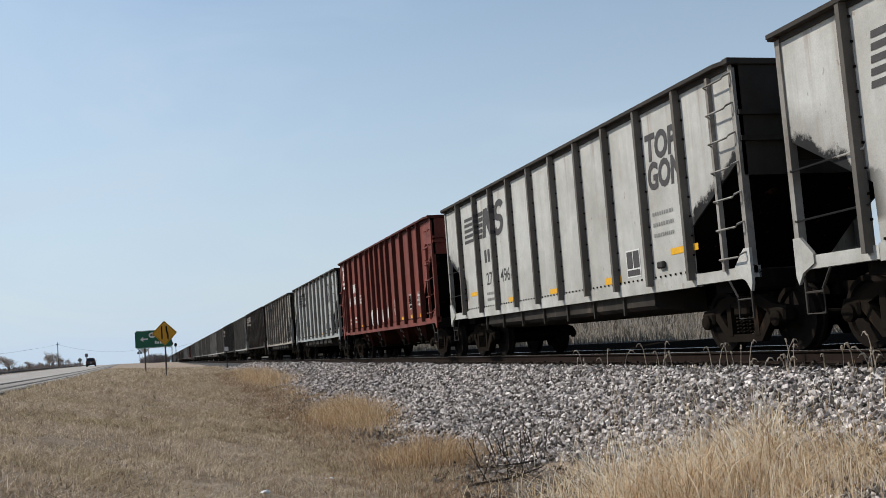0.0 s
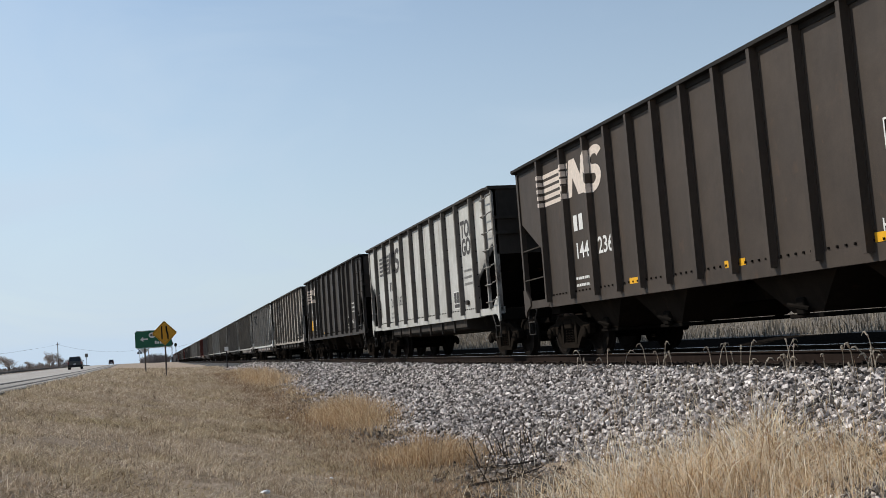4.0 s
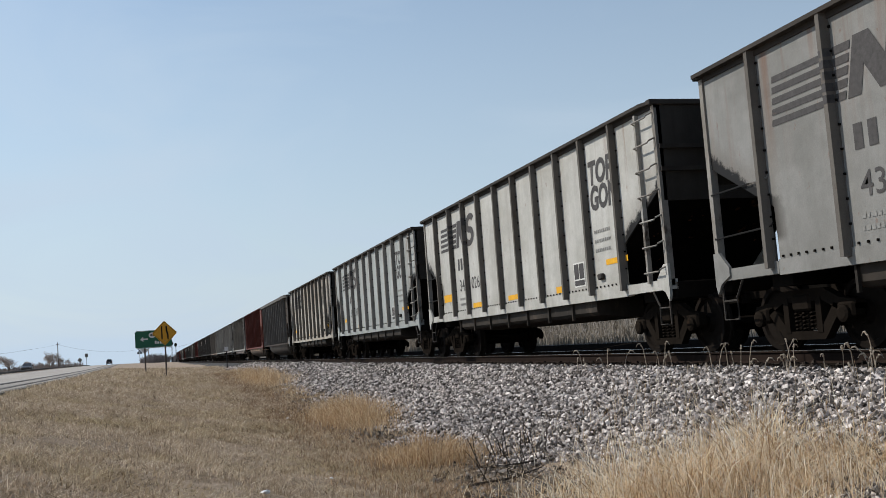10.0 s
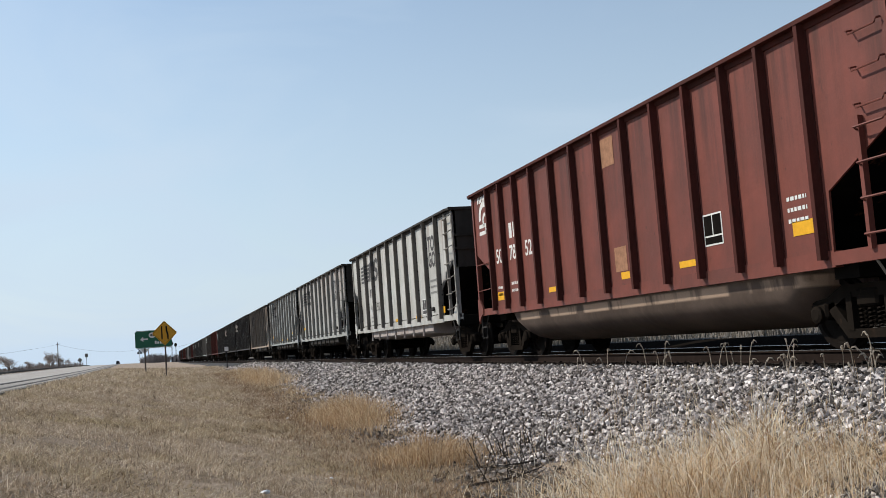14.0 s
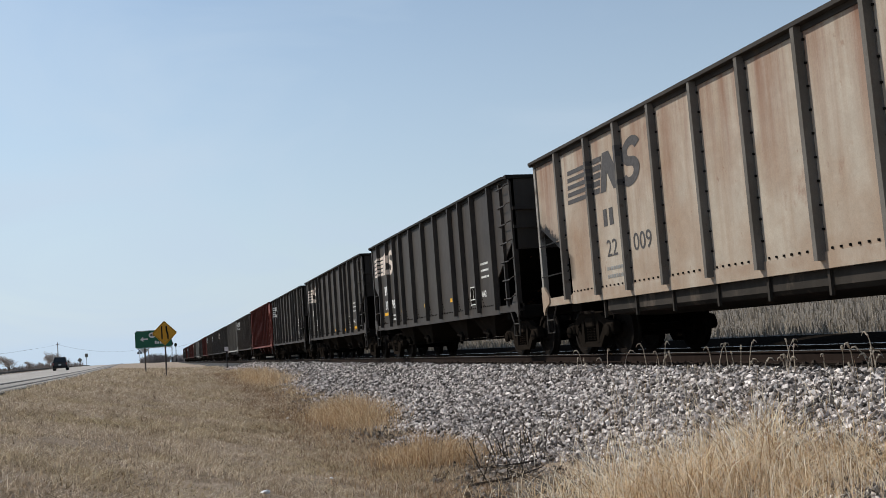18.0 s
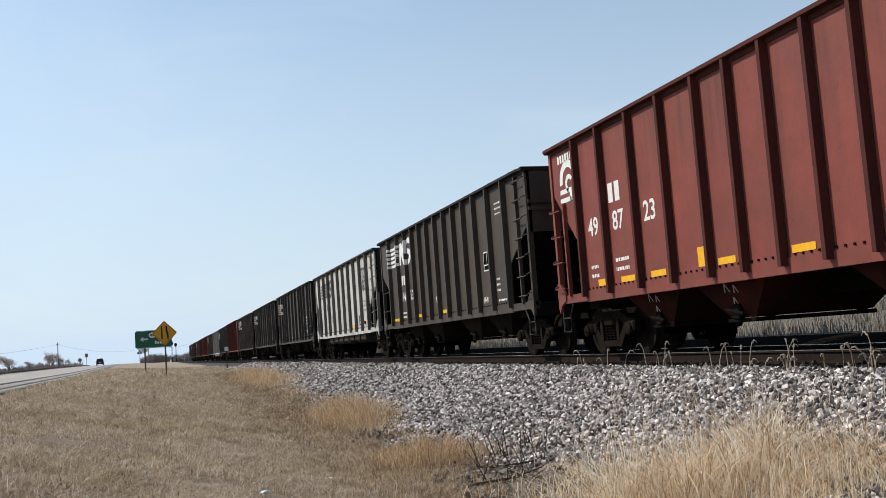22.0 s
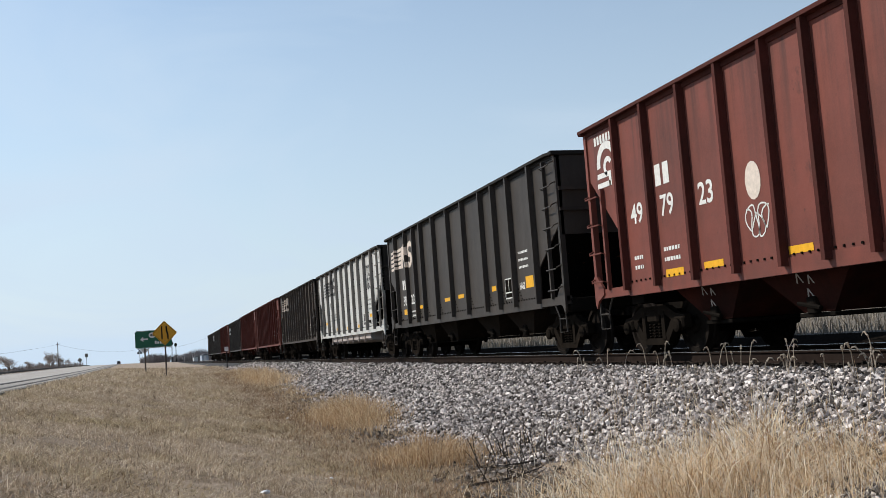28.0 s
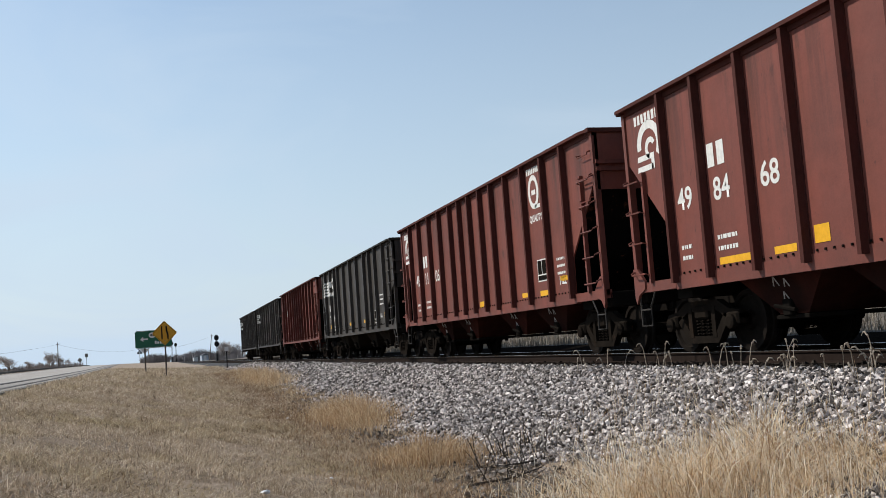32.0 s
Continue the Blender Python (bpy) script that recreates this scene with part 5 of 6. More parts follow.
PALE_BOXES = ("38338", "38285", "41553", "32799")


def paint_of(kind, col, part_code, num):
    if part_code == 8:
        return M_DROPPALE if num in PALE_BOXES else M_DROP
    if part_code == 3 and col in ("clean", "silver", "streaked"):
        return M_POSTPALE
    return PART_PAINTS[kind].get(part_code, PAINTS[col])


def build_train():
    base = {k: build_car(k) for k in LENGTH}
    used = set()
    for i, (y, kind, col, num) in enumerate(CONSIST):
        rng = random.Random(100 + i)
        m = pose(TRACK_X, y, 0)
        if kind not in used:
            car = base[kind]
            car.matrix_basis = m
            used.add(kind)
        else:
            car = copy_thing(base[kind], m)
        CARS.append((car, y))
    for i, (y, kind, col, num) in enumerate(CONSIST):
        rng = random.Random(100 + i)
        car = CARS[i][0]
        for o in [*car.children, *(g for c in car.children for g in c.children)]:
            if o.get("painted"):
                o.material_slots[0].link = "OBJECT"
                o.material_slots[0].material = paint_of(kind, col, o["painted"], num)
        what = {"gondola": "steel coal gondola car with side posts", "longgondola": "long steel coal gondola car with side posts", "tub": "round-bottomed coal gondola car", "redtub": "round-bottomed coal gondola car", "hopper": "steel coal hopper car with side posts", "ribhopper": "steel coal hopper car with close-set posts", "redhopper": "steel coal hopper car with side posts", "longredhopper": "long steel coal hopper car with side posts"}[kind]
        tagged(car, f"{PAINTED_LABEL[col]} weathered {what}", "freight car", group="coal train cars")
        dark = col in ("black", "brownblack")
        if kind in ("gondola", "longgondola"):
            letter_gondola(car, num or "26183", col, rng, REFLECTORS.get(num, YELLOW_G), kind)
            if num == "22131":
                patch(car, "scrawl", M_GRAFF_R, loops(0.6, 0.26, 4, 0.008), -5.45, 1.62, "faded rusty looping scrawl")
                patch(car, "scrawl", M_GRAFF_R, loops(0.85, 0.26, 5, 0.008), -6.72, 1.62, "faded rusty looping scrawl")
            if num == "22009":
                patch(car, "scrawl", M_GRAFF_T, loops(0.85, 0.4, 5, 0.016), -10.35, 1.5, "faded teal looping scrawl")
        elif kind in ("hopper", "ribhopper"):
            letter_hopper(car, num, col, rng, REFLECTORS.get(num, YELLOW_H), "cream" if num in CREAM else "white", kind)
        elif kind in REDS:
            letter_red(car, num, kind, rng, REFLECTORS.get(num, YELLOW_R), q=num in ("497923", "491106"))
            for yc in (-4.15, -1.8, 1.8, 4.15):
                chute_marks(car, -LENGTH[kind] / 2 + yc)
            if num == "498853":
                for k, (u, w) in enumerate(((5.8, 0.72), (6.75, 0.72), (7.7, 0.7), (8.58, 0.7))):
                    puffy_letter(car, -u, w, k)
                patch(car, "scrawl", M_DECAL_W, loops(0.5, 0.6, 4), -9.6, 1.4, "white looping scrawl")
                patch(car, "scrawl", M_GRAFF, loops(0.6, 0.5, 6), -12.8, 1.55, "grey looping scrawl")
            if num == "497923":
                patch(car, "scrawl", M_DECAL_W, loops(0.5, 0.5, 4), -4.95, 1.5, "thin white looping scrawl")
                patch(car, "worn_patch", M_DECAL_T, [[(0.22 + 0.18 * math.cos(a), 0.26 * math.sin(a)) for a in [j * math.pi / 8 for j in range(16)]]], -4.95, 2.3, "pale oval patch")
        elif num:
            letter_red(car, num, kind, rng, REFLECTORS[num])
            for o in car.children:
                if o.name.startswith("tub"):
                    o.material_slots[0].link = "OBJECT"
                    o.material_slots[0].material = M_TUBRED
            patch(car, "worn_patch", M_TAN, [rect(0, 0, 0.46, 0.42)], -7.76, 1.44, "tan worn patch")
            patch(car, "worn_patch", M_TAN, [rect(0, 0, 0.5, 0.5)], -7.55, 3.3, "tan worn patch")
        else:
            for o in car.children:
                if o.name.startswith("jacking_plate") and o.bound_box[0][0] < 0 and o.bound_box[0][1] < -5:
                    o.material_slots[0].material = PAINTS["white"]
                    o["label"] = "freshly painted white corner plate"
            for q in REFLECTORS["tub"]:
                patch(car, "reflector", M_YELLOW, [rect(0, 0, q[2], q[3])], -q[0], q[1], "yellow reflective patch")


def track():
    """Two rails, ties and tie plates."""
    y0, y1 = -520.0, 900.0
    for s in (-1, 1):
        cx = TRACK_X + s * 0.7525
        bm = bmesh.new()
        prism(bm, [(cx - 0.075, -0.178), (cx + 0.075, -0.178), (cx + 0.07, -0.16), (cx + 0.012, -0.14), (cx + 0.01, -0.045), (cx + 0.035, -0.03), (cx + 0.036, -0.006), (cx - 0.036, -0.006), (cx - 0.035, -0.03), (cx - 0.01, -0.045), (cx - 0.012, -0.14), (cx - 0.07, -0.16)], y0, y1, "y")
        r = part("rail", bm, M_RAIL)
        bm = bmesh.new()
        box(bm, cx - 0.034, cx + 0.034, y0, y1, -0.006, 0.0)
        part("rail_head", bm, M_RAILTOP, r, "polished running surface")
        tagged(r, "brown steel rail with a polished head on wooden ties", "rail", group="rails of the track", kind="structure")
    rng = random.Random(5)
    bm = bmesh.new()
    box(bm, -1.3, 1.3, -0.115, 0.115, -0.18, 0.0, 0.012)
    me = bpy.data.meshes.new("tie")
    bm.to_mesh(me)
    bm.free()
    me.materials.append(M_TIE)
    bed = tagged(empty("track_ties", pose(TRACK_X, 0, -0.178)), "dark creosoted wooden ties bedded in ballast", "ties", kind="structure")
    for i in range(300):
        o = link("tie", me, None, bed)
        o.location = (rng.uniform(-0.03, 0.03), 4 + i * 0.52, -0.012 * rng.random())
    bm = bmesh.new()
    for i in range(450):
        y = 160 + i * 1.04
        box(bm, -1.3, 1.3, y - 0.115, y + 0.115, -0.18, -0.01)
    part("far_ties", bm, M_TIE, bed)["kind"] = "stuff"
# ---------------------------------------------------------------- the highway and the verge
build_ground()
strip("road_lanes", -4.6, -11.8, -60, 700, 0.0, M_CONCRETE, "pale worn concrete highway lanes")
strip("road_shoulder", -2.7, -4.6, -60, 700, -0.012, M_SHOULDER, "grey asphalt road shoulder")
strip("road_far_shoulder", -11.8, -13.6, -60, 700, -0.012, M_SHOULDER, "grey asphalt road shoulder")
strip("road_seam", -4.42, -4.74, -60, 700, 0.008, M_SEAL, "dark tar seam beside the lanes")
strip("road_crack", -3.3, -3.52, -60, 700, 0.004, M_SEAL, "dark tar-filled crack along the shoulder")
strip("road_edge_seam", -2.6, -2.86, -60, 700, 0.006, M_SEAL, "dark broken asphalt edge")
strip("road_line", -4.9, -5.02, -60, 700, 0.006, M_FADEDLINE, "worn white edge line")
for k in range(34):
    strip("lane_dash", -10.5, -10.62, 12 + k * 12, 15 + k * 12, 0.006, M_SIGN_W, "worn white lane dash", n=4)


def scatter_rocks(name, pts, sizes, mat, label, seed, kind="stuff"):
    """Many small angular stones as one body of stuff."""
    rng = np.random.RandomState(seed)
    base = np.array([(x, y, z) for x in (-1, 1) for y in (-1, 1) for z in (-1, 1)], float) * 0.66
    tri = np.array([t for a, b, c, d in ((0, 1, 3, 2), (4, 6, 7, 5), (0, 4, 5, 1), (2, 3, 7, 6), (0, 2, 6, 4), (1, 5, 7, 3)) for t in ((a, b, c), (a, c, d))])
    n, k = len(pts), len(base)
    temps = []
    for i in range(24):
        b = base * (1 + rng.uniform(-0.35, 0.3, (k, 1))) + rng.uniform(-0.12, 0.12, (k, 3))
        b = b * rng.uniform(0.6, 1.5, (1, 3))
        q = rng.normal(size=4)
        q /= np.linalg.norm(q)
        w, x, y, z = q
        R = np.array([[1 - 2 * (y * y + z * z), 2 * (x * y - z * w), 2 * (x * z + y * w)], [2 * (x * y + z * w), 1 - 2 * (x * x + z * z), 2 * (y * z - x * w)], [2 * (x * z - y * w), 2 * (y * z + x * w), 1 - 2 * (x * x + y * y)]])
        temps.append(b @ R.T)
    temps = np.array(temps)
    pick = rng.randint(0, 24, n)
    a = rng.uniform(0, 2 * math.pi, n)
    c, s = np.cos(a)[:, None], np.sin(a)[:, None]
    b = temps[pick]
    v = np.stack([b[:, :, 0] * c - b[:, :, 1] * s, b[:, :, 0] * s + b[:, :, 1] * c, b[:, :, 2]], -1) * sizes[:, None, None] + pts[:, None, :]
    f = tri[None] + (np.arange(n) * k)[:, None, None]
    me = fast_mesh(name, v.reshape(-1, 3), f.reshape(-1, 3), mat)
    me.polygons.foreach_set("use_smooth", rng.random(n).repeat(len(tri)) < 0.25)
    return tagged(new(name, me), label, "ballast", kind=kind)


def ballast():
    rng = np.random.RandomState(3)
    xs, ys, sz = [], [], []
    for y0, y1, n, s in ((4, 9, 24000, 0.024), (9, 16, 36000, 0.0245), (16, 28, 42000, 0.027), (28, 48, 24000, 0.036), (48, 85, 12000, 0.05)):
        y = rng.uniform(y0, y1, n)
        wob = 0.35 * np.sin(y * 1.9) + 0.25 * np.sin(y * 0.63 + 1)
        lo = toe_x(y) + wob - 0.35 * rng.random(n) ** 2
        x = lo + (7.62 - lo) * rng.random(n)
        xs.append(x), ys.append(y), sz.append(s * rng.uniform(0.5, 1.3, n))
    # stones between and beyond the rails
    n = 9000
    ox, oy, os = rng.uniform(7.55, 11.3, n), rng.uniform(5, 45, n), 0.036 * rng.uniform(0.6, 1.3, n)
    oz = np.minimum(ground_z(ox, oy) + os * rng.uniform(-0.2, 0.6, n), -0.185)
    scatter_rocks("track_bed_stones", np.stack([ox, oy, oz], -1), os, M_OILYSHADE, "oily stones between the ties, darkened with the train's shade", 5)
    x, y, s = np.concatenate(xs), np.concatenate(ys), np.concatenate(sz)
    z = ground_z(x, y) + s * rng.uniform(-0.4, 1.7, len(s))
    z = np.where(x > 6.95, z - 0.05 * np.clip((x - 6.95) / 0.4, 0, 1), z)
    # muddy gravel washed into the ditch
    n = 6500
    gy = 8.5 + 30 * rng.random(n) ** 1.3
    gx = toe_x(gy) - 0.35 + rng.normal(0, 0.38, n) - 0.25 * np.sin(gy * 0.8)
    gs = 0.024 * rng.uniform(0.5, 1.4, n)
    scatter_rocks("ditch_gravel", np.stack([gx, gy, ground_z(gx, gy) + gs * rng.uniform(0, 0.8, n)], -1), gs, M_MUDSTONE, "muddy brown-grey gravel in the ditch", 6)
    scatter_rocks("ballast_stones", np.stack([x, y, z], -1), s, M_STONE, "loose grey crushed granite ballast on the track bank", 4)


def blades(name, x, y, h, w, mat, label, seed, lean=0.6, segs=1, droop=0.0, z=None, category="grass"):
    """Grass as thin tapering blades, one body of stuff."""
    rng = np.random.RandomState(seed)
    n = len(x)
    if z is None:
        z = ground_z(x, y) - 0.01
    a = rng.uniform(0, 2 * math.pi, n)
    ld = np.abs(rng.normal(0, lean, n))
    dx, dy = np.cos(a) * ld, np.sin(a) * ld
    b = rng.uniform(0, math.pi, n)
    wx, wy = np.cos(b) * w, np.sin(b) * w
    rows = []
    for k in range(segs + 1):
        t = k / segs
        off = h * (t + droop * t * t * 0.8) * 0.75
        px, py = x + dx * off * t ** 0.6, y + dy * off * t ** 0.6
        pz = z + h * t * (1 - 0.35 * droop * t) / np.sqrt(1 + 0.4 * ld * ld)
        if k < segs:
            tw = 1 - 0.6 * t
            rows.append(np.stack([px - wx * tw, py - wy * tw, pz], -1))
            rows.append(np.stack([px + wx * tw, py + wy * tw, pz], -1))
        else:
            rows.append(np.stack([px, py, pz], -1))
    v = np.stack(rows, 1)
    m = v.shape[1]
    tris = []
    for k in range(segs):
        i = 2 * k
        if k < segs - 1:
            tris += [(i, i + 1, i + 3), (i, i + 3, i + 2)]
        else:
            tris.append((i, i + 1, i + 2))
    f = np.array(tris)[None] + (np.arange(n) * m)[:, None, None]
    me = fast_mesh(name, v.reshape(-1, 3), f.reshape(-1, 3), mat)
    return tagged(new(name, me), label, category, kind="stuff")


def turf():
    """Matted tufts: a few bent blades round each root."""
    rng = np.random.RandomState(8)
    X, Y, H, W = [], [], [], []
    for y0, y1, n, h, w in ((-6, 6, 3500, 0.085, 0.005), (6, 14, 16000, 0.085, 0.005), (14, 26, 18000, 0.095, 0.007), (26, 48, 12500, 0.12, 0.013), (48, 110, 7000, 0.14, 0.03)):
        k = 6
        y = y0 + (y1 - y0) * rng.random(n)
        lo = np.maximum(-2.6 - y * RS, -0.175 * y - 1.0)
        x = lo + (toe_x(y) + 0.2 - lo) * rng.random(n)
        # thin where the ditch is bare
        bare = np.exp(-((x - ditch_x(y) - 0.25 * np.sin(y * 0.5)) / 0.55) ** 2) * (y > 8) * (y < 34) * (0.55 + 0.45 * lumps(x * 0.8, y * 0.5, 1.4))
        keep = rng.random(n) > 0.95 * bare
        x, y = x[keep], y[keep]
        tuft = np.clip(0.85 + 0.35 * lumps(x * 1.3, y * 0.8, 1.1) + 0.3 * lumps(y * 0.7, x * 1.7, 3.1), 0.25, 1.7) * rng.uniform(0.6, 1.35, len(x))
        m = len(x) * k
        spread = 0.045 * (1 + y.repeat(k) / 25)
        X.append(x.repeat(k) + rng.normal(0, 1, m) * spread), Y.append(y.repeat(k) + rng.normal(0, 1, m) * spread)
        H.append(h * tuft.repeat(k) * rng.uniform(0.5, 1.3, m)), W.append(w * rng.uniform(0.5, 1.5, m))
    blades("verge_turf", np.concatenate(X), np.concatenate(Y), np.concatenate(H), np.concatenate(W), M_SHORT, "short matted dormant tan grass on the verge", 9, lean=2.3, segs=2, droop=0.5)


CLUMPS = [  # x, y, spread x, spread y, height, count
    (3.85, 21.4, 0.42, 1.6, 0.82, 3000), (3.35, 12.9, 0.44, 0.5, 0.54, 1900), (4.35, 45.0, 0.6, 4.0, 0.75, 2400), (4.2, 33.0, 0.45, 2.6, 0.3, 800), (4.9, 58.0, 0.8, 7.0, 0.45, 1400),
    (2.9, 17.0, 0.6, 2.0, 0.16, 900), (2.6, 10.5, 0.7, 1.0, 0.14, 900),
]
NEAR_CLUMPS = [
    (3.75, 7.9, 0.32, 0.45, 0.98, 900), (4.2, 7.7, 0.28, 0.4, 1.02, 900), (4.8, 7.6, 0.24, 0.35, 1.0, 880), (4.5, 8.6, 0.55, 0.5, 0.56, 600), (3.6, 8.8, 0.5, 0.6, 0.44, 420),
    (5.25, 7.2, 0.28, 0.3, 0.5, 700), (5.15, 6.6, 0.35, 0.3, 0.42, 750), (4.7, 6.9, 0.3, 0.25, 0.5, 700), (4.2, 6.3, 0.45, 0.3, 0.5, 500), (4.8, 9.6, 0.5, 0.6, 0.46, 300), (5.5, 8.3, 0.4, 0.6, 0.5, 190),
]


def clump_blades(clumps, rng, width):
    X, Y, H, W = [], [], [], []
    for cx, cy, sx, sy, h, n in clumps:
        x, y = rng.normal(cx, sx, n), rng.normal(cy, sy, n)
        r = np.hypot((x - cx) / sx, (y - cy) / sy)
        X.append(x), Y.append(y), H.append(h * np.clip(1.25 - 0.33 * r, 0.25, 1.2) * rng.uniform(0.3, 1.2, n)), W.append(width * rng.uniform(0.4, 1.9, n) * (1 + cy / 22))
    return np.concatenate(X), np.concatenate(Y), np.concatenate(H), np.concatenate(W)


def tall_grass():
    rng = np.random.RandomState(12)
    blades("tall_dead_grass", *clump_blades(NEAR_CLUMPS, rng, 0.0024), M_STRAW, "tall dead straw-coloured grass clumps beside the ballast", 13, lean=0.62, segs=4, droop=0.9)
    blades("ditch_side_grass", *clump_blades(CLUMPS, rng, 0.0023), M_CLUMP, "orange-tan dead grass clumps along the ditch", 18, lean=0.6, segs=3, droop=0.8)
    # brownish mat in the ditch bottom
    n = 24000
    y = rng.uniform(9, 60, n)
    x = rng.normal(ditch_x(y) - 0.35, 0.6, n)
    blades("ditch_weeds", x, y, rng.uniform(0.05, 0.2, n), 0.0028 * (1 + y / 22), island_material("rusty_ditch_weeds", [(0.0, (0.12, 0.074, 0.043)), (0.5, (0.235, 0.153, 0.093)), (1.0, (0.42, 0.30, 0.2))], leafy=0.35), "matted reddish-brown dead weeds in the ditch", 14, lean=1.5, segs=3, droop=0.8, category="weeds")
    # weeds beyond the track
    n = 34000
    y = 9 + 120 * rng.random(n) ** 1.5
    x = 13.7 + 6.8 * rng.random(n)
    blades("far_side_weeds", x, y, rng.uniform(0.12, 0.55, n) * (0.6 + 0.5 * np.abs(lumps(x, y, 0.8))), 0.0055 * (1 + y / 26) * rng.uniform(0.6, 1.5, n), M_WEED, "grey-tan dead weeds beyond the track", 15, lean=0.3, segs=2, droop=0.3, category="weeds")
    n = 500
    y = rng.uniform(6.5, 13, n)
    x = rng.uniform(4.2, 6.6, n)
    blades("bank_stalks", x, y, rng.uniform(0.2, 0.6, n), 0.003 * np.ones(n), M_STRAW, "thin dead stalks growing through the ballast", 17, lean=0.5, segs=3, droop=0.5, category="weeds")


def dead_stalk(x, y, h, seed):
    """A dry stem with a nodding seed head."""
    rng = random.Random(seed)
    root = tagged(empty("dead_stalk", pose(x, y, gz(x, y) - 0.03, 0, 0, rng.uniform(0, 360))), "dry pale stalk with a nodding seed head on the ballast crest", "dead stalk", group="dry stalks on the crest")
    tip = rng.uniform(0.1, 0.45) * h
    bm = bmesh.new()
    tube(bm, [(0, 0, 0), (tip * 0.2, 0, h * 0.4), (tip * 0.6, 0.01, h * 0.8), (tip, 0.01, h)], 0.007, 4, 0.005)
    part("stem", bm, M_FADED, root)
    bm = bmesh.new()
    k = rng.uniform(0.05, 0.09)
    tube(bm, [(tip - 0.002, 0.01, h - 0.015), (tip + k * 0.35, 0.01, h + k * 0.35), (tip + k * 0.9, 0.0, h + k * 0.25), (tip + k * 1.25, 0.0, h - k * 0.25)], 0.014, 5, 0.006)
    part("seed_head", bm, M_FADED, root)


ballast()
turf()
tall_grass()


stalk_rng = random.Random(77)
for i in range(46):
    dead_stalk(stalk_rng.uniform(7.0, 7.5), stalk_rng.uniform(8.9, 12.5) if i < 32 else stalk_rng.uniform(12.5, 17), stalk_rng.uniform(0.12, 0.42), 300 + i)


# ---------------------------------------------------------------- roadside things


def warning_sign():
    x, y = 0.36, 54.0
    root = tagged(empty("warning_sign", pose(x, y, gz(x, y), 0, 0, 3)), "amber diamond lane-shift warning sign on a steel post", "road sign")
    zc = 1.95 - gz(x, y)
    d = 0.64
    bm = bmesh.new()
    prism(bm, [(0, zc - d), (d, zc), (0, zc + d), (-d, zc)], -0.006, 0.006, "y")
    bmesh.ops.bevel(bm, geom=[e for e in bm.edges if abs(e.verts[0].co.y - e.verts[1].co.y) > 0.005], offset=0.04, segments=3, affect="EDGES")
    plate = part("sign_plate", bm, M_SIGN_Y, root)
    k = d - 0.05
    ring = [(0, -k), (k, 0), (0, k), (-k, 0)]
    bm = bmesh.new()
    for i in range(4):
        a, b = ring[i], ring[(i + 1) % 4]
        bm.faces.new([bm.verts.new((p[0] * s, -0.009, zc + p[1] * s)) for p, s in ((a, 1), (b, 1), (b, 0.965), (a, 0.965))])
    part("border", bm, M_SIGN_K, plate, "thin black border")
    bm = bmesh.new()
    prism(bm, [(-0.17, zc - 0.32), (-0.10, zc - 0.32), (-0.10, zc + 0.36), (-0.17, zc + 0.36)], -0.012, -0.008, "y")
    part("symbol_bar", bm, M_SIGN_K, plate, "straight black bar")
    bm = bmesh.new()
    prism(bm, [(0.12, zc - 0.32), (0.20, zc - 0.32), (0.20, zc - 0.08), (0.14, zc + 0.14), (0.14, zc + 0.36), (0.06, zc + 0.36), (0.06, zc + 0.12), (0.12, zc - 0.10)], -0.012, -0.008, "y")
    part("symbol_bend", bm, M_SIGN_K, plate, "bent black bar")
    bm = bmesh.new()
    prism(bm, [(-0.03, 0.012), (-0.03, 0.035), (-0.012, 0.05), (0.012, 0.05), (0.03, 0.035), (0.03, 0.012)], -0.25, zc + 0.5, "z")
    part("post", bm, M_POST, root)
    for s in (-0.38, 0.38):
        bm = bmesh.new()
        box(bm, -0.02, 0.02, -0.014, 0.06, zc + s - 0.02, zc + s + 0.02)
        part("bolt", bm, M_GALV, root)


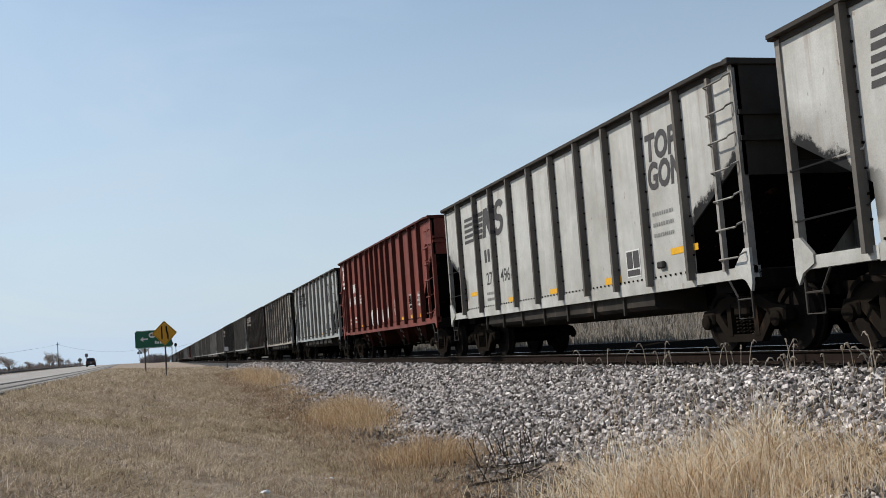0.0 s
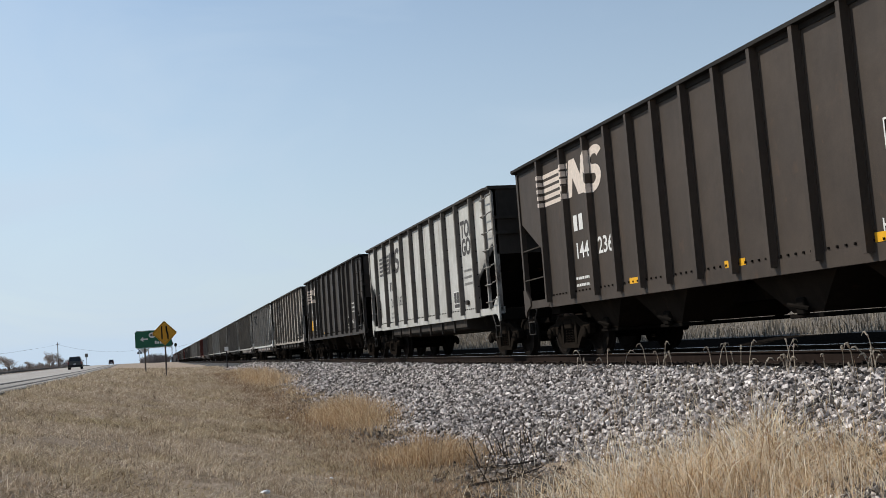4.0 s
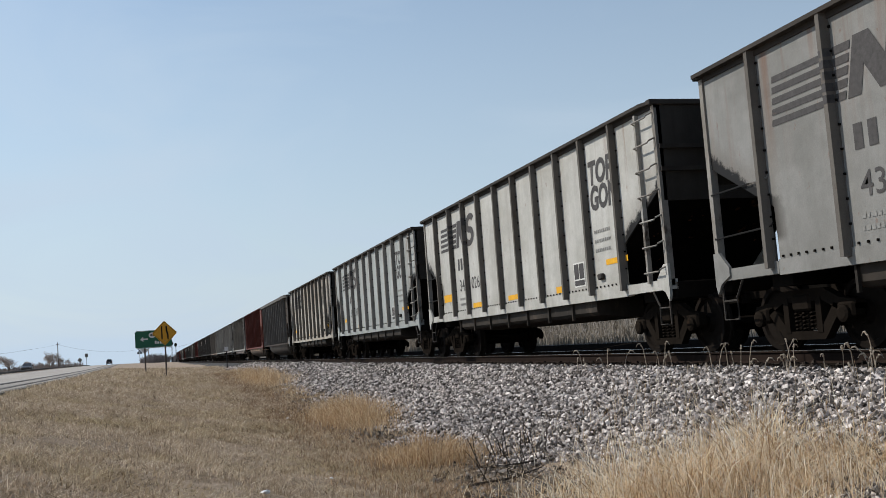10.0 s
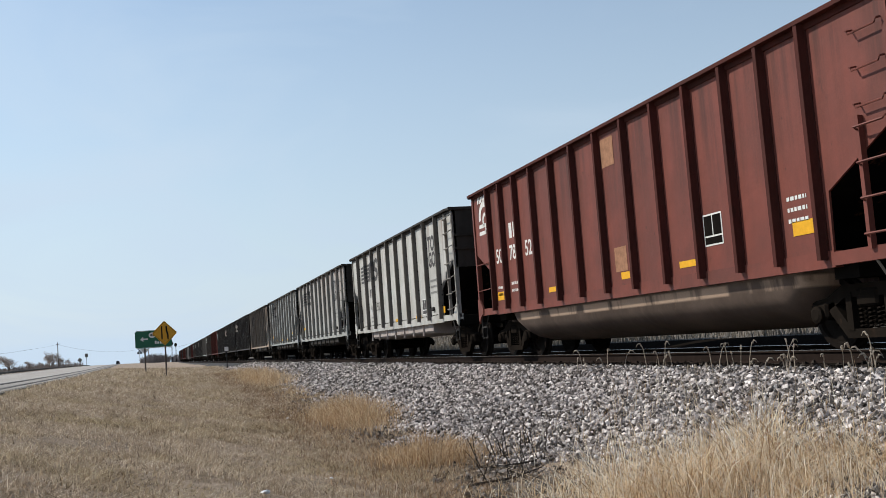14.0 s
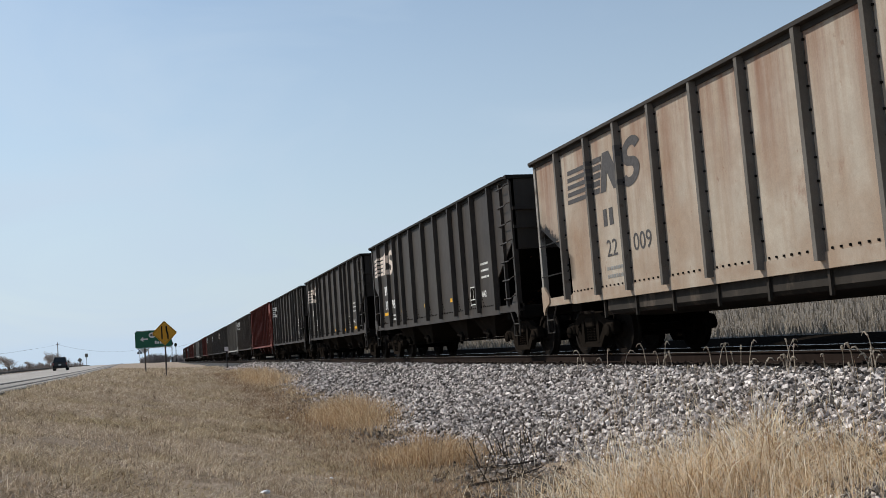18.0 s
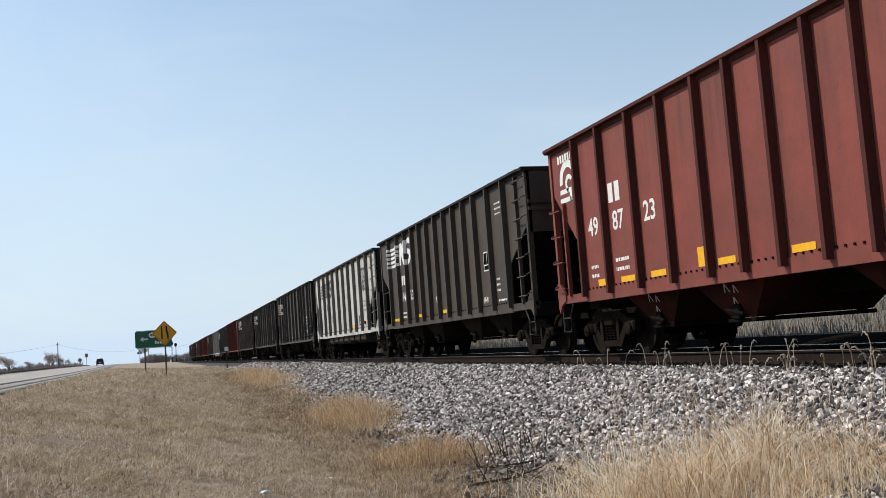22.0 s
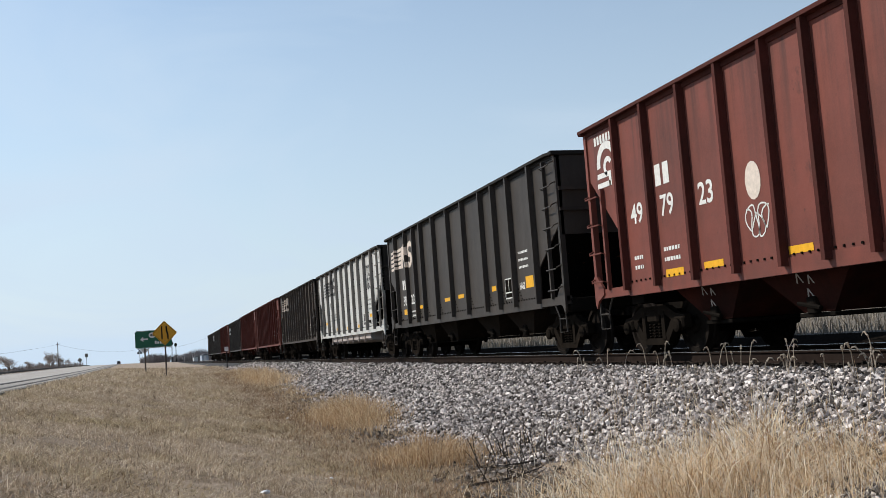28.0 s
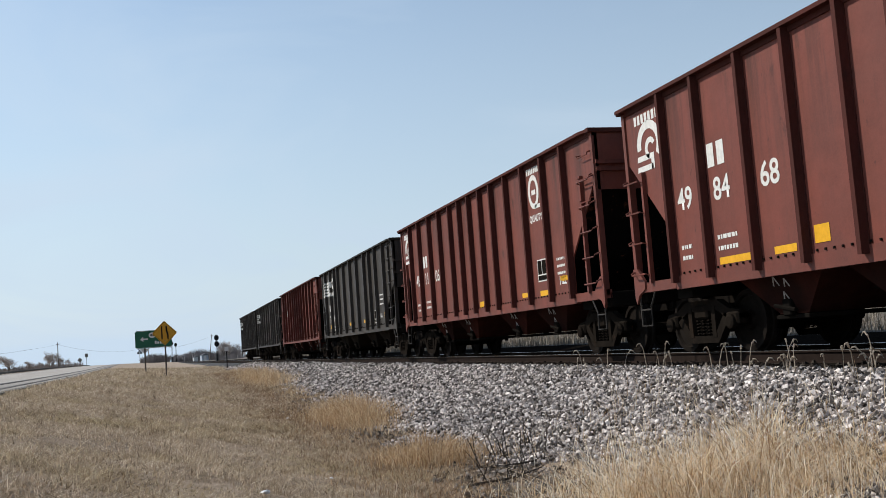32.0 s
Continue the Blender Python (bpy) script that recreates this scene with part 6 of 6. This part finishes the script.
def guide_sign():
    y = 75.0
    root = tagged(empty("guide_sign", pose(-0.28, y, gz(-0.28, y), 0, 0, 4)), "green direction sign with a white arrow on two posts", "road sign")
    z0, z1 = 1.52 - gz(-0.28, y), 2.78 - gz(-0.28, y)
    bm = bmesh.new()
    box(bm, -1.26, 1.26, -0.01, 0.01, z0, z1)
    bmesh.ops.bevel(bm, geom=[e for e in bm.edges if abs(e.verts[0].co.y - e.verts[1].co.y) > 0.005], offset=0.08, segments=3, affect="EDGES")
    plate = part("sign_plate", bm, M_SIGN_G, root)
    def flat(name, pts, label, mat=M_SIGN_W, off=0.014):
        b2 = bmesh.new()
        prism(b2, pts, -off, -0.0105, "y")
        part(name, b2, mat, plate, label)
    zm = (z0 + z1) / 2
    flat("arrow", [(-0.92, zm + 0.02), (-0.70, zm + 0.2), (-0.70, zm + 0.07), (-0.38, zm + 0.07), (-0.38, zm - 0.03), (-0.70, zm - 0.03), (-0.70, zm - 0.16)], "white arrow")
    flat("route_shield", [(-0.08 + 0.24 * math.cos(a), zm + 0.28 + 0.2 * math.sin(a)) for a in [i * math.pi / 8 for i in range(16)]], "white route shield")
    for i in range(2):
        flat("shield_bar", [(-0.2 + 0.14 * i, zm + 0.2), (-0.1 + 0.14 * i, zm + 0.2), (-0.1 + 0.14 * i, zm + 0.36), (-0.2 + 0.14 * i, zm + 0.36)], "dark bar", M_SIGN_K, 0.017)
    for i in range(5):
        u = 0.08 + 0.17 * i
        flat("word_bar", [(u, zm - 0.36), (u + 0.12, zm - 0.36), (u + 0.12, zm - (0.12 if i == 0 else 0.2)), (u, zm - (0.12 if i == 0 else 0.2))], "white bar")
    b2 = bmesh.new()
    for a, b, c, d in ((-1.22, z0 + 0.03, 1.22, z0 + 0.05), (-1.22, z1 - 0.05, 1.22, z1 - 0.03)):
        box(b2, a, c, -0.013, -0.0105, b, d)
    part("border", b2, M_SIGN_W, plate, "thin white border")
    for x in (-0.62, 0.80):
        b2 = bmesh.new()
        box(b2, x - 0.05, x + 0.05, 0.012, 0.1, -0.35, z1 - 0.1)
        part("post", b2, M_POST, root)
    b2 = bmesh.new()
    prism(b2, [(-1.0, z0 - 0.02), (-0.28, z0 - 0.02), (-0.64, z0 - 0.42)], 0.11, 0.12, "y")
    part("triangle_plate", b2, M_SIGN_W, root, "small pale downward triangle plate")


def rail_signal(x, y, h, heads, label):
    root = tagged(empty("railway_signal", pose(x, y, gz(x, y))), label, "railway signal", group="railway signals")
    bm = bmesh.new()
    tube(bm, [(0, 0, -0.3), (0, 0, h)], 0.07, 8)
    part("mast", bm, M_DARKSTEEL, root)
    for z in heads:
        bm = bmesh.new()
        n = 16
        prism(bm, [(0.5 * math.cos(i * 2 * math.pi / n), z + 0.62 * math.sin(i * 2 * math.pi / n)) for i in range(n)], -0.2, -0.16, "y")
        hd = part("target", bm, M_DARKSTEEL, root, "black oval signal target")
        for k in (-0.24, 0.0, 0.24):
            bm = bmesh.new()
            tube(bm, [(0, -0.5, z + k), (0, -0.18, z + k)], 0.11, 8)
            part("hood", bm, M_DARKSTEEL, hd)
    bm = bmesh.new()
    box(bm, -0.35, 0.35, 0.2, 0.7, -0.2, 1.5)
    part("relay_box", bm, M_GALV, root)
    bm = bmesh.new()
    for s in (-0.2, 0.2):
        tube(bm, [(s, 0.12, 0), (s, 0.12, h - 0.4)], 0.02, 4)
    for i in range(int(h / 0.35)):
        tube(bm, [(-0.2, 0.12, 0.3 + 0.35 * i), (0.2, 0.12, 0.3 + 0.35 * i)], 0.014, 4)
    part("ladder", bm, M_DARKSTEEL, root)


def small_sign(name, x, y, ztop, w, h, label, mat, post_mat=M_POST, diamond=False, category="road sign"):
    g = gz(x, y)
    root = tagged(empty(name, pose(x, y, g, 0, 0, 4)), label, category)
    zt = ztop - g
    bm = bmesh.new()
    if diamond:
        prism(bm, [(0, zt - h), (w / 2, zt - h / 2), (0, zt), (-w / 2, zt - h / 2)], -0.006, 0.006, "y")
    else:
        box(bm, -w / 2, w / 2, -0.006, 0.006, zt - h, zt, 0.004)
    part("sign_plate", bm, mat, root)
    bm = bmesh.new()
    box(bm, -0.04, 0.04, 0.008, 0.07, -0.3, zt - 0.03)
    part("post", bm, post_mat, root)
    return root


def utility_pole(x, y, h, lean=0.0):
    root = tagged(empty("utility_pole", pose(x, y, gz(x, y), 0, lean, 0)), "weathered wooden utility pole with a short crossarm", "utility pole", group="utility poles")
    bm = bmesh.new()
    tube(bm, [(0, 0, -0.5), (0, 0, h)], 0.13, 8, 0.08)
    part("pole", bm, M_BARK, root)
    bm = bmesh.new()
    box(bm, -0.4, 0.4, -0.04, 0.04, h - 0.5, h - 0.42)
    part("crossarm", bm, M_BARK, root)
    for s in (-0.34, 0.34):
        bm = bmesh.new()
        tube(bm, [(s, 0, h - 0.42), (s, 0, h - 0.28)], 0.04, 6)
        part("insulator", bm, M_GALV, root)
    return root


def wire(p0, p1, sag):
    bm = bmesh.new()
    pts = [Vector(p0).lerp(Vector(p1), i / 14) - Vector((0, 0, sag * 4 * (i / 14) * (1 - i / 14))) for i in range(15)]
    tube(bm, pts, 0.018, 4)
    tagged(part("overhead_wire", bm, M_DARKSTEEL), "thin dark overhead wire between poles", "cable", group="overhead wires")


def guard_rail():
    root = tagged(empty("guard_rail", pose(0, 0, 0)), "low dark weathered guard rail along the far road edge", "guard rail")
    lat = -14.2
    vs, fs = [], []
    n = 120
    prof = [(-0.03, 0.02), (0.04, 0.06), (0.0, 0.14), (0.04, 0.22), (-0.03, 0.27), (-0.06, 0.15)]
    for i in range(n):
        a = 35 + 355 * i / (n - 1)
        for dx, dz in prof:
            x, y = road_at(lat + dx, a)
            vs.append((x, y, float(road_z(lat, y)) + 0.02 + dz))
    k = len(prof)
    for i in range(n - 1):
        for j in range(k):
            fs.append((k * i + j, k * i + (j + 1) % k, k * i + k + (j + 1) % k, k * i + k + j))
    link("beam", fast_mesh("beam", np.array(vs), np.array(fs), M_SEAL), None, root)
    bm = bmesh.new()
    box(bm, -0.07, 0.07, -0.06, 0.06, -0.4, 0.26)
    me = bpy.data.meshes.new("post")
    bm.to_mesh(me)
    bm.free()
    me.materials.append(M_BARK)
    for i in range(90):
        x, y = road_at(lat - 0.12, 35 + i * 4)
        o = link("post", me, None, root)
        o.location = (x, y, float(road_z(lat, y)))


def crossing_signal(x, y):
    g = gz(x, y)
    root = tagged(empty("crossing_signal", pose(x, y, g)), "dark crossing signal with round lamps on a mast", "crossing signal")
    bm = bmesh.new()
    tube(bm, [(0, 0, -0.2), (0, 0, 3.6)], 0.06, 8)
    part("mast", bm, M_GALV, root)
    for s in (-0.38, 0.38):
        bm = bmesh.new()
        tube(bm, [(s, -0.12, 2.9), (s, -0.06, 2.9)], 0.3, 14)
        part("lamp_disc", bm, M_DARKSTEEL, root)
    for a in (0.8, -0.8):
        bm = bmesh.new()
        c, s = math.cos(a), math.sin(a)
        prism(bm, [(0.6 * c - 0.1 * s, 3.5 + 0.6 * s + 0.1 * c), (0.6 * c + 0.1 * s, 3.5 + 0.6 * s - 0.1 * c), (-0.6 * c + 0.1 * s, 3.5 - 0.6 * s - 0.1 * c), (-0.6 * c - 0.1 * s, 3.5 - 0.6 * s + 0.1 * c)], -0.08, -0.07, "y")
        part("cross_board", bm, M_DARKSTEEL, root)
    bm = bmesh.new()
    box(bm, -0.25, 0.25, -0.1, -0.08, 0.7, 1.05)
    part("plate", bm, M_SIGN_W, root)


warning_sign()
guide_sign()
rail_signal(4.2, 330.0, 9.0, (8.1, 5.9), "black two-headed railway signal on a mast beside the track")
rail_signal(5.9, 360.0, 6.6, (5.9,), "black single-headed railway signal on a mast beside the track")
rail_signal(12.15, 222.0, 5.6, (4.95, 3.65), "black two-headed railway signal on a mast beyond the track")
small_sign("milepost", 5.1, 80.0, 1.28, 0.3, 0.32, "small pale square marker on a dark post", M_SIGN_W, M_DARKSTEEL, category="marker post")
small_sign("road_sign", -14.35, 222.0, 3.35, 0.6, 0.75, "grey back of a road sign on a post", M_GALV)
small_sign("road_sign", -14.45, 205.0, 2.45, 0.95, 0.95, "grey back of a diamond road sign", M_GALV, diamond=True)
crossing_signal(-4.9, 290.0)
guard_rail()
utility_pole(-22.35, 250.0, 6.0)
utility_pole(-2.9, 330.0, 5.4)
utility_pole(14.2, 300.0, 7.6, 7.0)
zz = gz(-22.35, 250.0) + 5.45
wire((-22.35, 250, zz), (-2.9, 330, gz(-2.9, 330) + 4.9), 1.5)
wire((-22.35, 250, zz), (-62, 215, zz - 0.3), 1.6)
wire((-2.9, 330, gz(-2.9, 330) + 4.9), (14.2, 300, gz(14.2, 300) + 6.8), 1.2)


# ---------------------------------------------------------------- bare trees, scrub, a shed
def grow(bm_t, bm_c, p, d, length, r, depth, rng):
    """Limbs that fork into ever thinner twigs."""
    q = p + d * length
    mid = p.lerp(q, 0.5) + Vector((rng.uniform(-1, 1), rng.uniform(-1, 1), 0)) * length * 0.07
    tube(bm_t if depth < 2 else bm_c, [p, mid, q], r, 5 if depth < 2 else 3, r * 0.62)
    if depth >= 6:
        return
    n = 5 if depth == 0 else 3 if depth < 4 else 2
    for i in range(n + (rng.random() < 0.4)):
        ax = Vector((rng.gauss(0, 1), rng.gauss(0, 1), rng.gauss(0.25, 0.5))).normalized()
        nd = (d + ax * rng.uniform(0.55, 0.95)).normalized()
        if nd.z < -0.1:
            nd.z *= -0.5
        start = p.lerp(q, rng.uniform(0.25, 1.0))
        grow(bm_t, bm_c, start, nd, length * rng.uniform(0.62, 0.86), max(r * 0.6, 0.013), depth + 1, rng)


def bare_tree(x, y, h, seed):
    rng = random.Random(seed)
    root = tagged(empty("bare_tree", pose(x, y, gz(x, y) - 0.1)), "leafless grey-brown tree with a spreading twiggy crown", "tree", group="bare trees")
    bt, bc = bmesh.new(), bmesh.new()
    grow(bt, bc, Vector((0, 0, 0)), Vector((rng.uniform(-0.1, 0.1), rng.uniform(-0.1, 0.1), 1)).normalized(), h * 0.30, h * 0.022, 0, rng)
    part("trunk", bt, M_BARK, root)
    part("crown", bc, M_TWIG, root)
    return root


def scrub(name, px, py, height, n, label, seed, mat=None):
    """Far leafless thicket as one body of stuff: upright twigs with side shoots."""
    rng = np.random.RandomState(seed)
    x = px[0] + (px[1] - px[0]) * rng.random(n)
    y = py[0] + (py[1] - py[0]) * rng.random(n)
    hump = 0.55 + 0.45 * np.abs(np.sin(x * 0.19 + 1.7) * np.cos(x * 0.07 + seed))
    h = height * hump * rng.uniform(0.35, 1.0, n)
    blades(name, x, y, h, 0.10 * rng.uniform(0.5, 1.2, n), mat or M_THICK, label, seed, lean=0.35, segs=2, droop=0.2, category="thicket")


first = [bare_tree(-37.7, 285.0, 6.4, 1), bare_tree(-26.3, 270.0, 5.6, 2), bare_tree(-41.5, 290.0, 6.0, 3), bare_tree(18.6, 300.0, 7.6, 4)]
for i, (x, y, s) in enumerate([(-34.2, 300, 0.62), (-24.6, 278, 0.8), (-32.2, 305, 0.45), (-28.4, 300, 0.8), (-39.5, 300, 0.9), (-57, 330, 1.0), (19.5, 320, 1.0), (22.5, 340, 0.9), (26, 330, 0.8), (-36.0, 318, 0.6), (-23.4, 290, 0.5), (-44, 310, 0.9)]):
    src = first[i % 4]
    t = copy_thing(src, pose(x, y, gz(x, y) - 0.1, 0, 0, 67 * i))
    t.scale = (s, s, s)
scrub("left_thicket", (-64, -22), (296, 330), 2.4, 3000, "low leafless brush beyond the highway", 21, M_BRUSH)
scrub("far_thicket", (-8, 5), (470, 500), 5.2, 2600, "dark leafless woods in the distance", 22)
scrub("trackside_thicket", (6, 33), (430, 475), 7.5, 6000, "dark leafless woods beyond the track", 23)
scrub("trackside_brush", (17, 60), (250, 330), 2.0, 3000, "low grey brush beyond the track", 24)


def shed(x, y, w, d, h, label, mat):
    root = tagged(empty("shed", pose(x, y, gz(x, y) - 0.1, 0, 0, 8)), label, "shed", group="distant sheds")
    bm = bmesh.new()
    box(bm, -w / 2, w / 2, -d / 2, d / 2, -0.5, h)
    part("wall", bm, mat, root)
    bm = bmesh.new()
    prism(bm, [(-w / 2 - 0.25, h), (w / 2 + 0.25, h), (0, h + w * 0.28)], -d / 2 - 0.25, d / 2 + 0.25, "y")
    part("roof", bm, M_ROOF, root)
    bm = bmesh.new()
    box(bm, -0.5, 0.5, -d / 2 - 0.03, -d / 2 + 0.03, -0.2, 2.0)
    part("door", bm, M_SIGN_W, root)


shed(17.6, 415.0, 2.6, 4.0, 2.2, "small pale blue shed with a gabled roof", M_HOUSE)
shed(14.3, 420.0, 1.6, 3.0, 1.6, "small white shed with a gabled roof", M_SIGN_W)


# ---------------------------------------------------------------- litter and sticks
def litter(x, y, s, seed):
    rng = random.Random(seed)
    bm = bmesh.new()
    bmesh.ops.create_icosphere(bm, subdivisions=2, radius=s)
    for v in bm.verts:
        v.co *= 1 + rng.uniform(-0.35, 0.35)
        v.co.z *= 0.5
    o = part("litter", bm, M_SIGN_W)
    o.location = (x, y, gz(x, y) + s * 0.45)
    tagged(o, "crumpled white litter lying in the grass", "litter", group="scraps of litter")


for i, (x, y, s) in enumerate(((0.8, 8.6, 0.035), (1.72, 10.92, 0.025), (2.71, 22.7, 0.05), (2.96, 24.2, 0.04))):
    litter(x, y, s, i)


def fallen_branch(x, y, seed, size=1.0):
    rng = random.Random(seed)
    root = tagged(empty("fallen_branch", pose(x, y, gz(x, y), 0, 0, rng.uniform(-25, 25))), "dark bare broken branch lying on the bank", "branch", group="fallen branches")
    bm = bmesh.new()
    tube(bm, [(-0.45 * size, 0, 0.02), (0.1, 0.03, 0.06), (0.5 * size, -0.04, 0.16)], 0.017, 5, 0.007)
    part("stem", bm, M_DARKBARK, root)
    for i in range(7):
        bm = bmesh.new()
        u = rng.uniform(-0.35, 0.4) * size
        k = rng.uniform(-0.28, 0.2)
        tube(bm, [(u, 0, 0.05), (u + k * 0.5, rng.uniform(-0.1, 0.1), (0.18 + 0.15 * rng.random()) * size), (u + k, rng.uniform(-0.15, 0.15), (0.32 + 0.28 * rng.random()) * size)], 0.008, 4, 0.003)
        part("twig", bm, M_DARKBARK, root)


fallen_branch(4.05, 11.6, 1, 1.25)
fallen_branch(4.3, 12.4, 2, 1.1)
fallen_branch(3.6, 10.6, 3, 0.8)


# ---------------------------------------------------------------- road traffic
AUTOS = []


def build_auto(kind, paint, label):
    """A passenger car or sport utility seen from behind; local -y is its rear, z = 0 the road."""
    tall = kind == "suv"
    w, l, h = (0.86, 4.5, 1.68) if tall else (0.86, 4.5, 1.42)
    root = tagged(empty("suv" if tall else "sedan"), label, "car", group="road traffic")
    belt = 1.02 if tall else 0.92
    bm = bmesh.new()
    prism(bm, [(-l / 2, 0.42), (-l / 2 + 0.06, belt - 0.02), (l / 2 - 1.2, belt), (l / 2 - 0.15, belt - 0.22), (l / 2, 0.6), (l / 2 - 0.05, 0.3), (-l / 2 + 0.1, 0.3)], -w, w)
    bmesh.ops.bevel(bm, geom=bm.edges[:], offset=0.06, segments=2, affect="EDGES")
    part("body", bm, paint, root)
    bm = bmesh.new()
    back = -l / 2 + (0.12 if tall else 0.75)
    vs = []
    for z, k, ya, yb in ((belt - 0.03, 0.94, back, l / 2 - 1.25), (h, 0.74, back + (0.28 if tall else 0.75), l / 2 - 2.2)):
        vs.append([bm.verts.new((sx * w * k, yy, z)) for sx, yy in ((-1, ya), (1, ya), (1, yb), (-1, yb))])
    bm.faces.new(vs[0][::-1])
    bm.faces.new(vs[1])
    for i in range(4):
        bm.faces.new((vs[0][i], vs[0][(i + 1) % 4], vs[1][(i + 1) % 4], vs[1][i]))
    bmesh.ops.bevel(bm, geom=bm.edges[:], offset=0.05, segments=2, affect="EDGES")
    part("cabin", bm, paint, root)
    ya, yb = back, back + (0.28 if tall else 0.75)
    bm = bmesh.new()
    t0, t1 = 0.12, 0.82
    f = [bm.verts.new((sx * w * (0.94 - 0.2 * t) * 0.86, ya + (yb - ya) * t - 0.012, belt + (h - belt) * t)) for sx, t in ((-1, t0), (1, t0), (1, t1), (-1, t1))]
    bm.faces.new(f)
    part("rear_window", bm, M_GLASS, root)
    for s in (-1, 1):
        bm = bmesh.new()
        box(bm, s * w - 0.13 if s > 0 else s * w - 0.01, s * w + 0.01 if s > 0 else s * w + 0.13, -l / 2 - 0.02, -l / 2 + 0.1, 0.72, 0.98)
        part("tail_lamp", bm, M_LAMPRED, root)
        bm = bmesh.new()
        box(bm, min(s * w * 0.6, s * w * 0.95), max(s * w * 0.6, s * w * 0.95), l / 2 - 0.06, l / 2 + 0.015, 0.58, 0.72)
        part("headlamp", bm, M_CHROME, root)
        for yy in (-l / 2 + 0.85, l / 2 - 0.9):
            bm = bmesh.new()
            lathe_x(bm, [(s * (w - 0.2), 0.2), (s * (w - 0.2), 0.34), (s * (w + 0.005), 0.34), (s * (w + 0.005), 0.2)], 16, cy=yy, cz=0.34)
            wheel = part("wheel", bm, M_TYRE, root)
            bm = bmesh.new()
            lathe_x(bm, [(s * (w - 0.05), 0.05), (s * (w + 0.0), 0.2), (s * (w - 0.03), 0.05)], 12, cy=yy, cz=0.34)
            part("rim", bm, M_GALV, wheel)
        bm = bmesh.new()
        box(bm, min(s * w, s * (w + 0.12)), max(s * w, s * (w + 0.12)), 0.55, 0.65, belt, belt + 0.14)
        part("mirror", bm, paint, root)
        bm = bmesh.new()
        k0, k1 = 0.925, 0.77
        yr, yf = back + 0.3, l / 2 - 1.55
        vs2 = [bm.verts.new(p) for p in ((s * (w * k0 + 0.006), yr, belt + 0.1), (s * (w * k0 + 0.006), yf, belt + 0.1), (s * (w * k1 + 0.012), yf - 0.7, h - 0.1), (s * (w * k1 + 0.012), yr + (0.2 if tall else 0.5), h - 0.1))]
        bm.faces.new(vs2)
        part("side_window", bm, M_GLASS, root)
    bm = bmesh.new()
    box(bm, -w * 0.98, w * 0.98, -l / 2 - 0.06, -l / 2 + 0.1, 0.38, 0.6, 0.03)
    part("bumper", bm, M_DARKSTEEL, root)
    bm = bmesh.new()
    box(bm, -0.16, 0.16, -l / 2 - 0.03, -l / 2 + 0.02, 0.66, 0.78)
    part("plate", bm, M_SIGN_W, root, "plain pale plate")
    return root


def drive(root, stops, turned=0.0):
    """Rows along the road from (seconds, distance, offset) stops."""
    rows = []
    for t, a, lat in stops:
        x, y = road_at(lat, a)
        z = float(road_z(max(lat, -13), y))
        slope = math.degrees(math.atan2(float(road_z(lat, y + 4)) - float(road_z(lat, y - 4)), 8))
        rows.append((t, pose(x, y, z, slope if not turned else -slope, 0, math.degrees(ROAD_TURN) + turned)))
    AUTOS.append((root, rows))


def even(t0, a0, v, lat, end=32.0, step=2.0):
    return [(k * step, a0 + v * (k * step - t0), lat) for k in range(int(end / step) + 1)]


drive(build_auto("suv", M_CARS["maroon"], "dark maroon sport utility car driving away"), [(0, 206.4, -7.2), (1, 248, -7.1), (2, 283, -6.8), (3, 316, -6.5), (5, 430, -5.8), (7, 590, -5.2), (9, 700, -5.2), (12, 850, -5.2), (32, 1750, -5.2)])
drive(build_auto("suv", M_CARS["grey"], "dark grey sport utility car driving away"), [(0, 34.5, -7.2), (1, 57.6, -7.2), (1.5, 69.2, -7.2), (2, 83.8, -7.2), (3, 113.5, -7.1), (5, 172, -6.7), (7, 234, -6.4), (9, 299, -6.3), (11, 372, -6.15), (13, 470, -5.9), (14, 520, -5.8), (16, 620, -5.6), (32, 1420, -5.6)])
drive(build_auto("suv", M_CARS["black"], "black sport utility car driving away"), [(0, -308, -8.4), (8, -112, -8.4), (14, 35, -8.4), (16.6, 99.6, -8.4), (17, 109.7, -8.4), (18, 137.0, -8.4), (19, 166.0, -8.25), (20, 196.0, -8.0), (21, 229.0, -7.65), (22, 262, -7.05), (23, 292.0, -6.6), (24, 332, -6.15), (25, 374.0, -5.8), (27, 475, -5.5), (29, 590, -5.5), (32, 760, -5.5)])
drive(build_auto("sedan", M_CARS["dark"], "dark sedan approaching on the far carriageway"), even(9.0, 219.0, -19.7, -18.0), 180.0)


track()
build_train()


def motions():
    for car, y in CARS:
        walk(car, [(t, pose(TRACK_X, y - run_at(t), 0)) for t in (0, 2, 4, 6, 8, 10, 12, 14, 16, 18, 20, 22, 24, 26, 28, 30, 32)])
    # every wheelset turns alike, as fast as it rolls: one set of keys serves them all
    sets = [o for car, _ in CARS for o in car.children if o.name.startswith("wheelset")]
    lead = sets[0]
    walk(lead, [(k / 30, Matrix.Rotation(run_at(k / 30) / WHEEL_R, 4, "X")) for k in range(961)])
    act, slot = lead.animation_data.action, lead.animation_data.action_slot
    for o in sets[1:]:
        o.rotation_mode = "QUATERNION"
        o.animation_data_create()
        o.animation_data.action = act
        o.animation_data.action_slot = slot
    for auto, rows in AUTOS:
        walk(auto, rows)


motions()
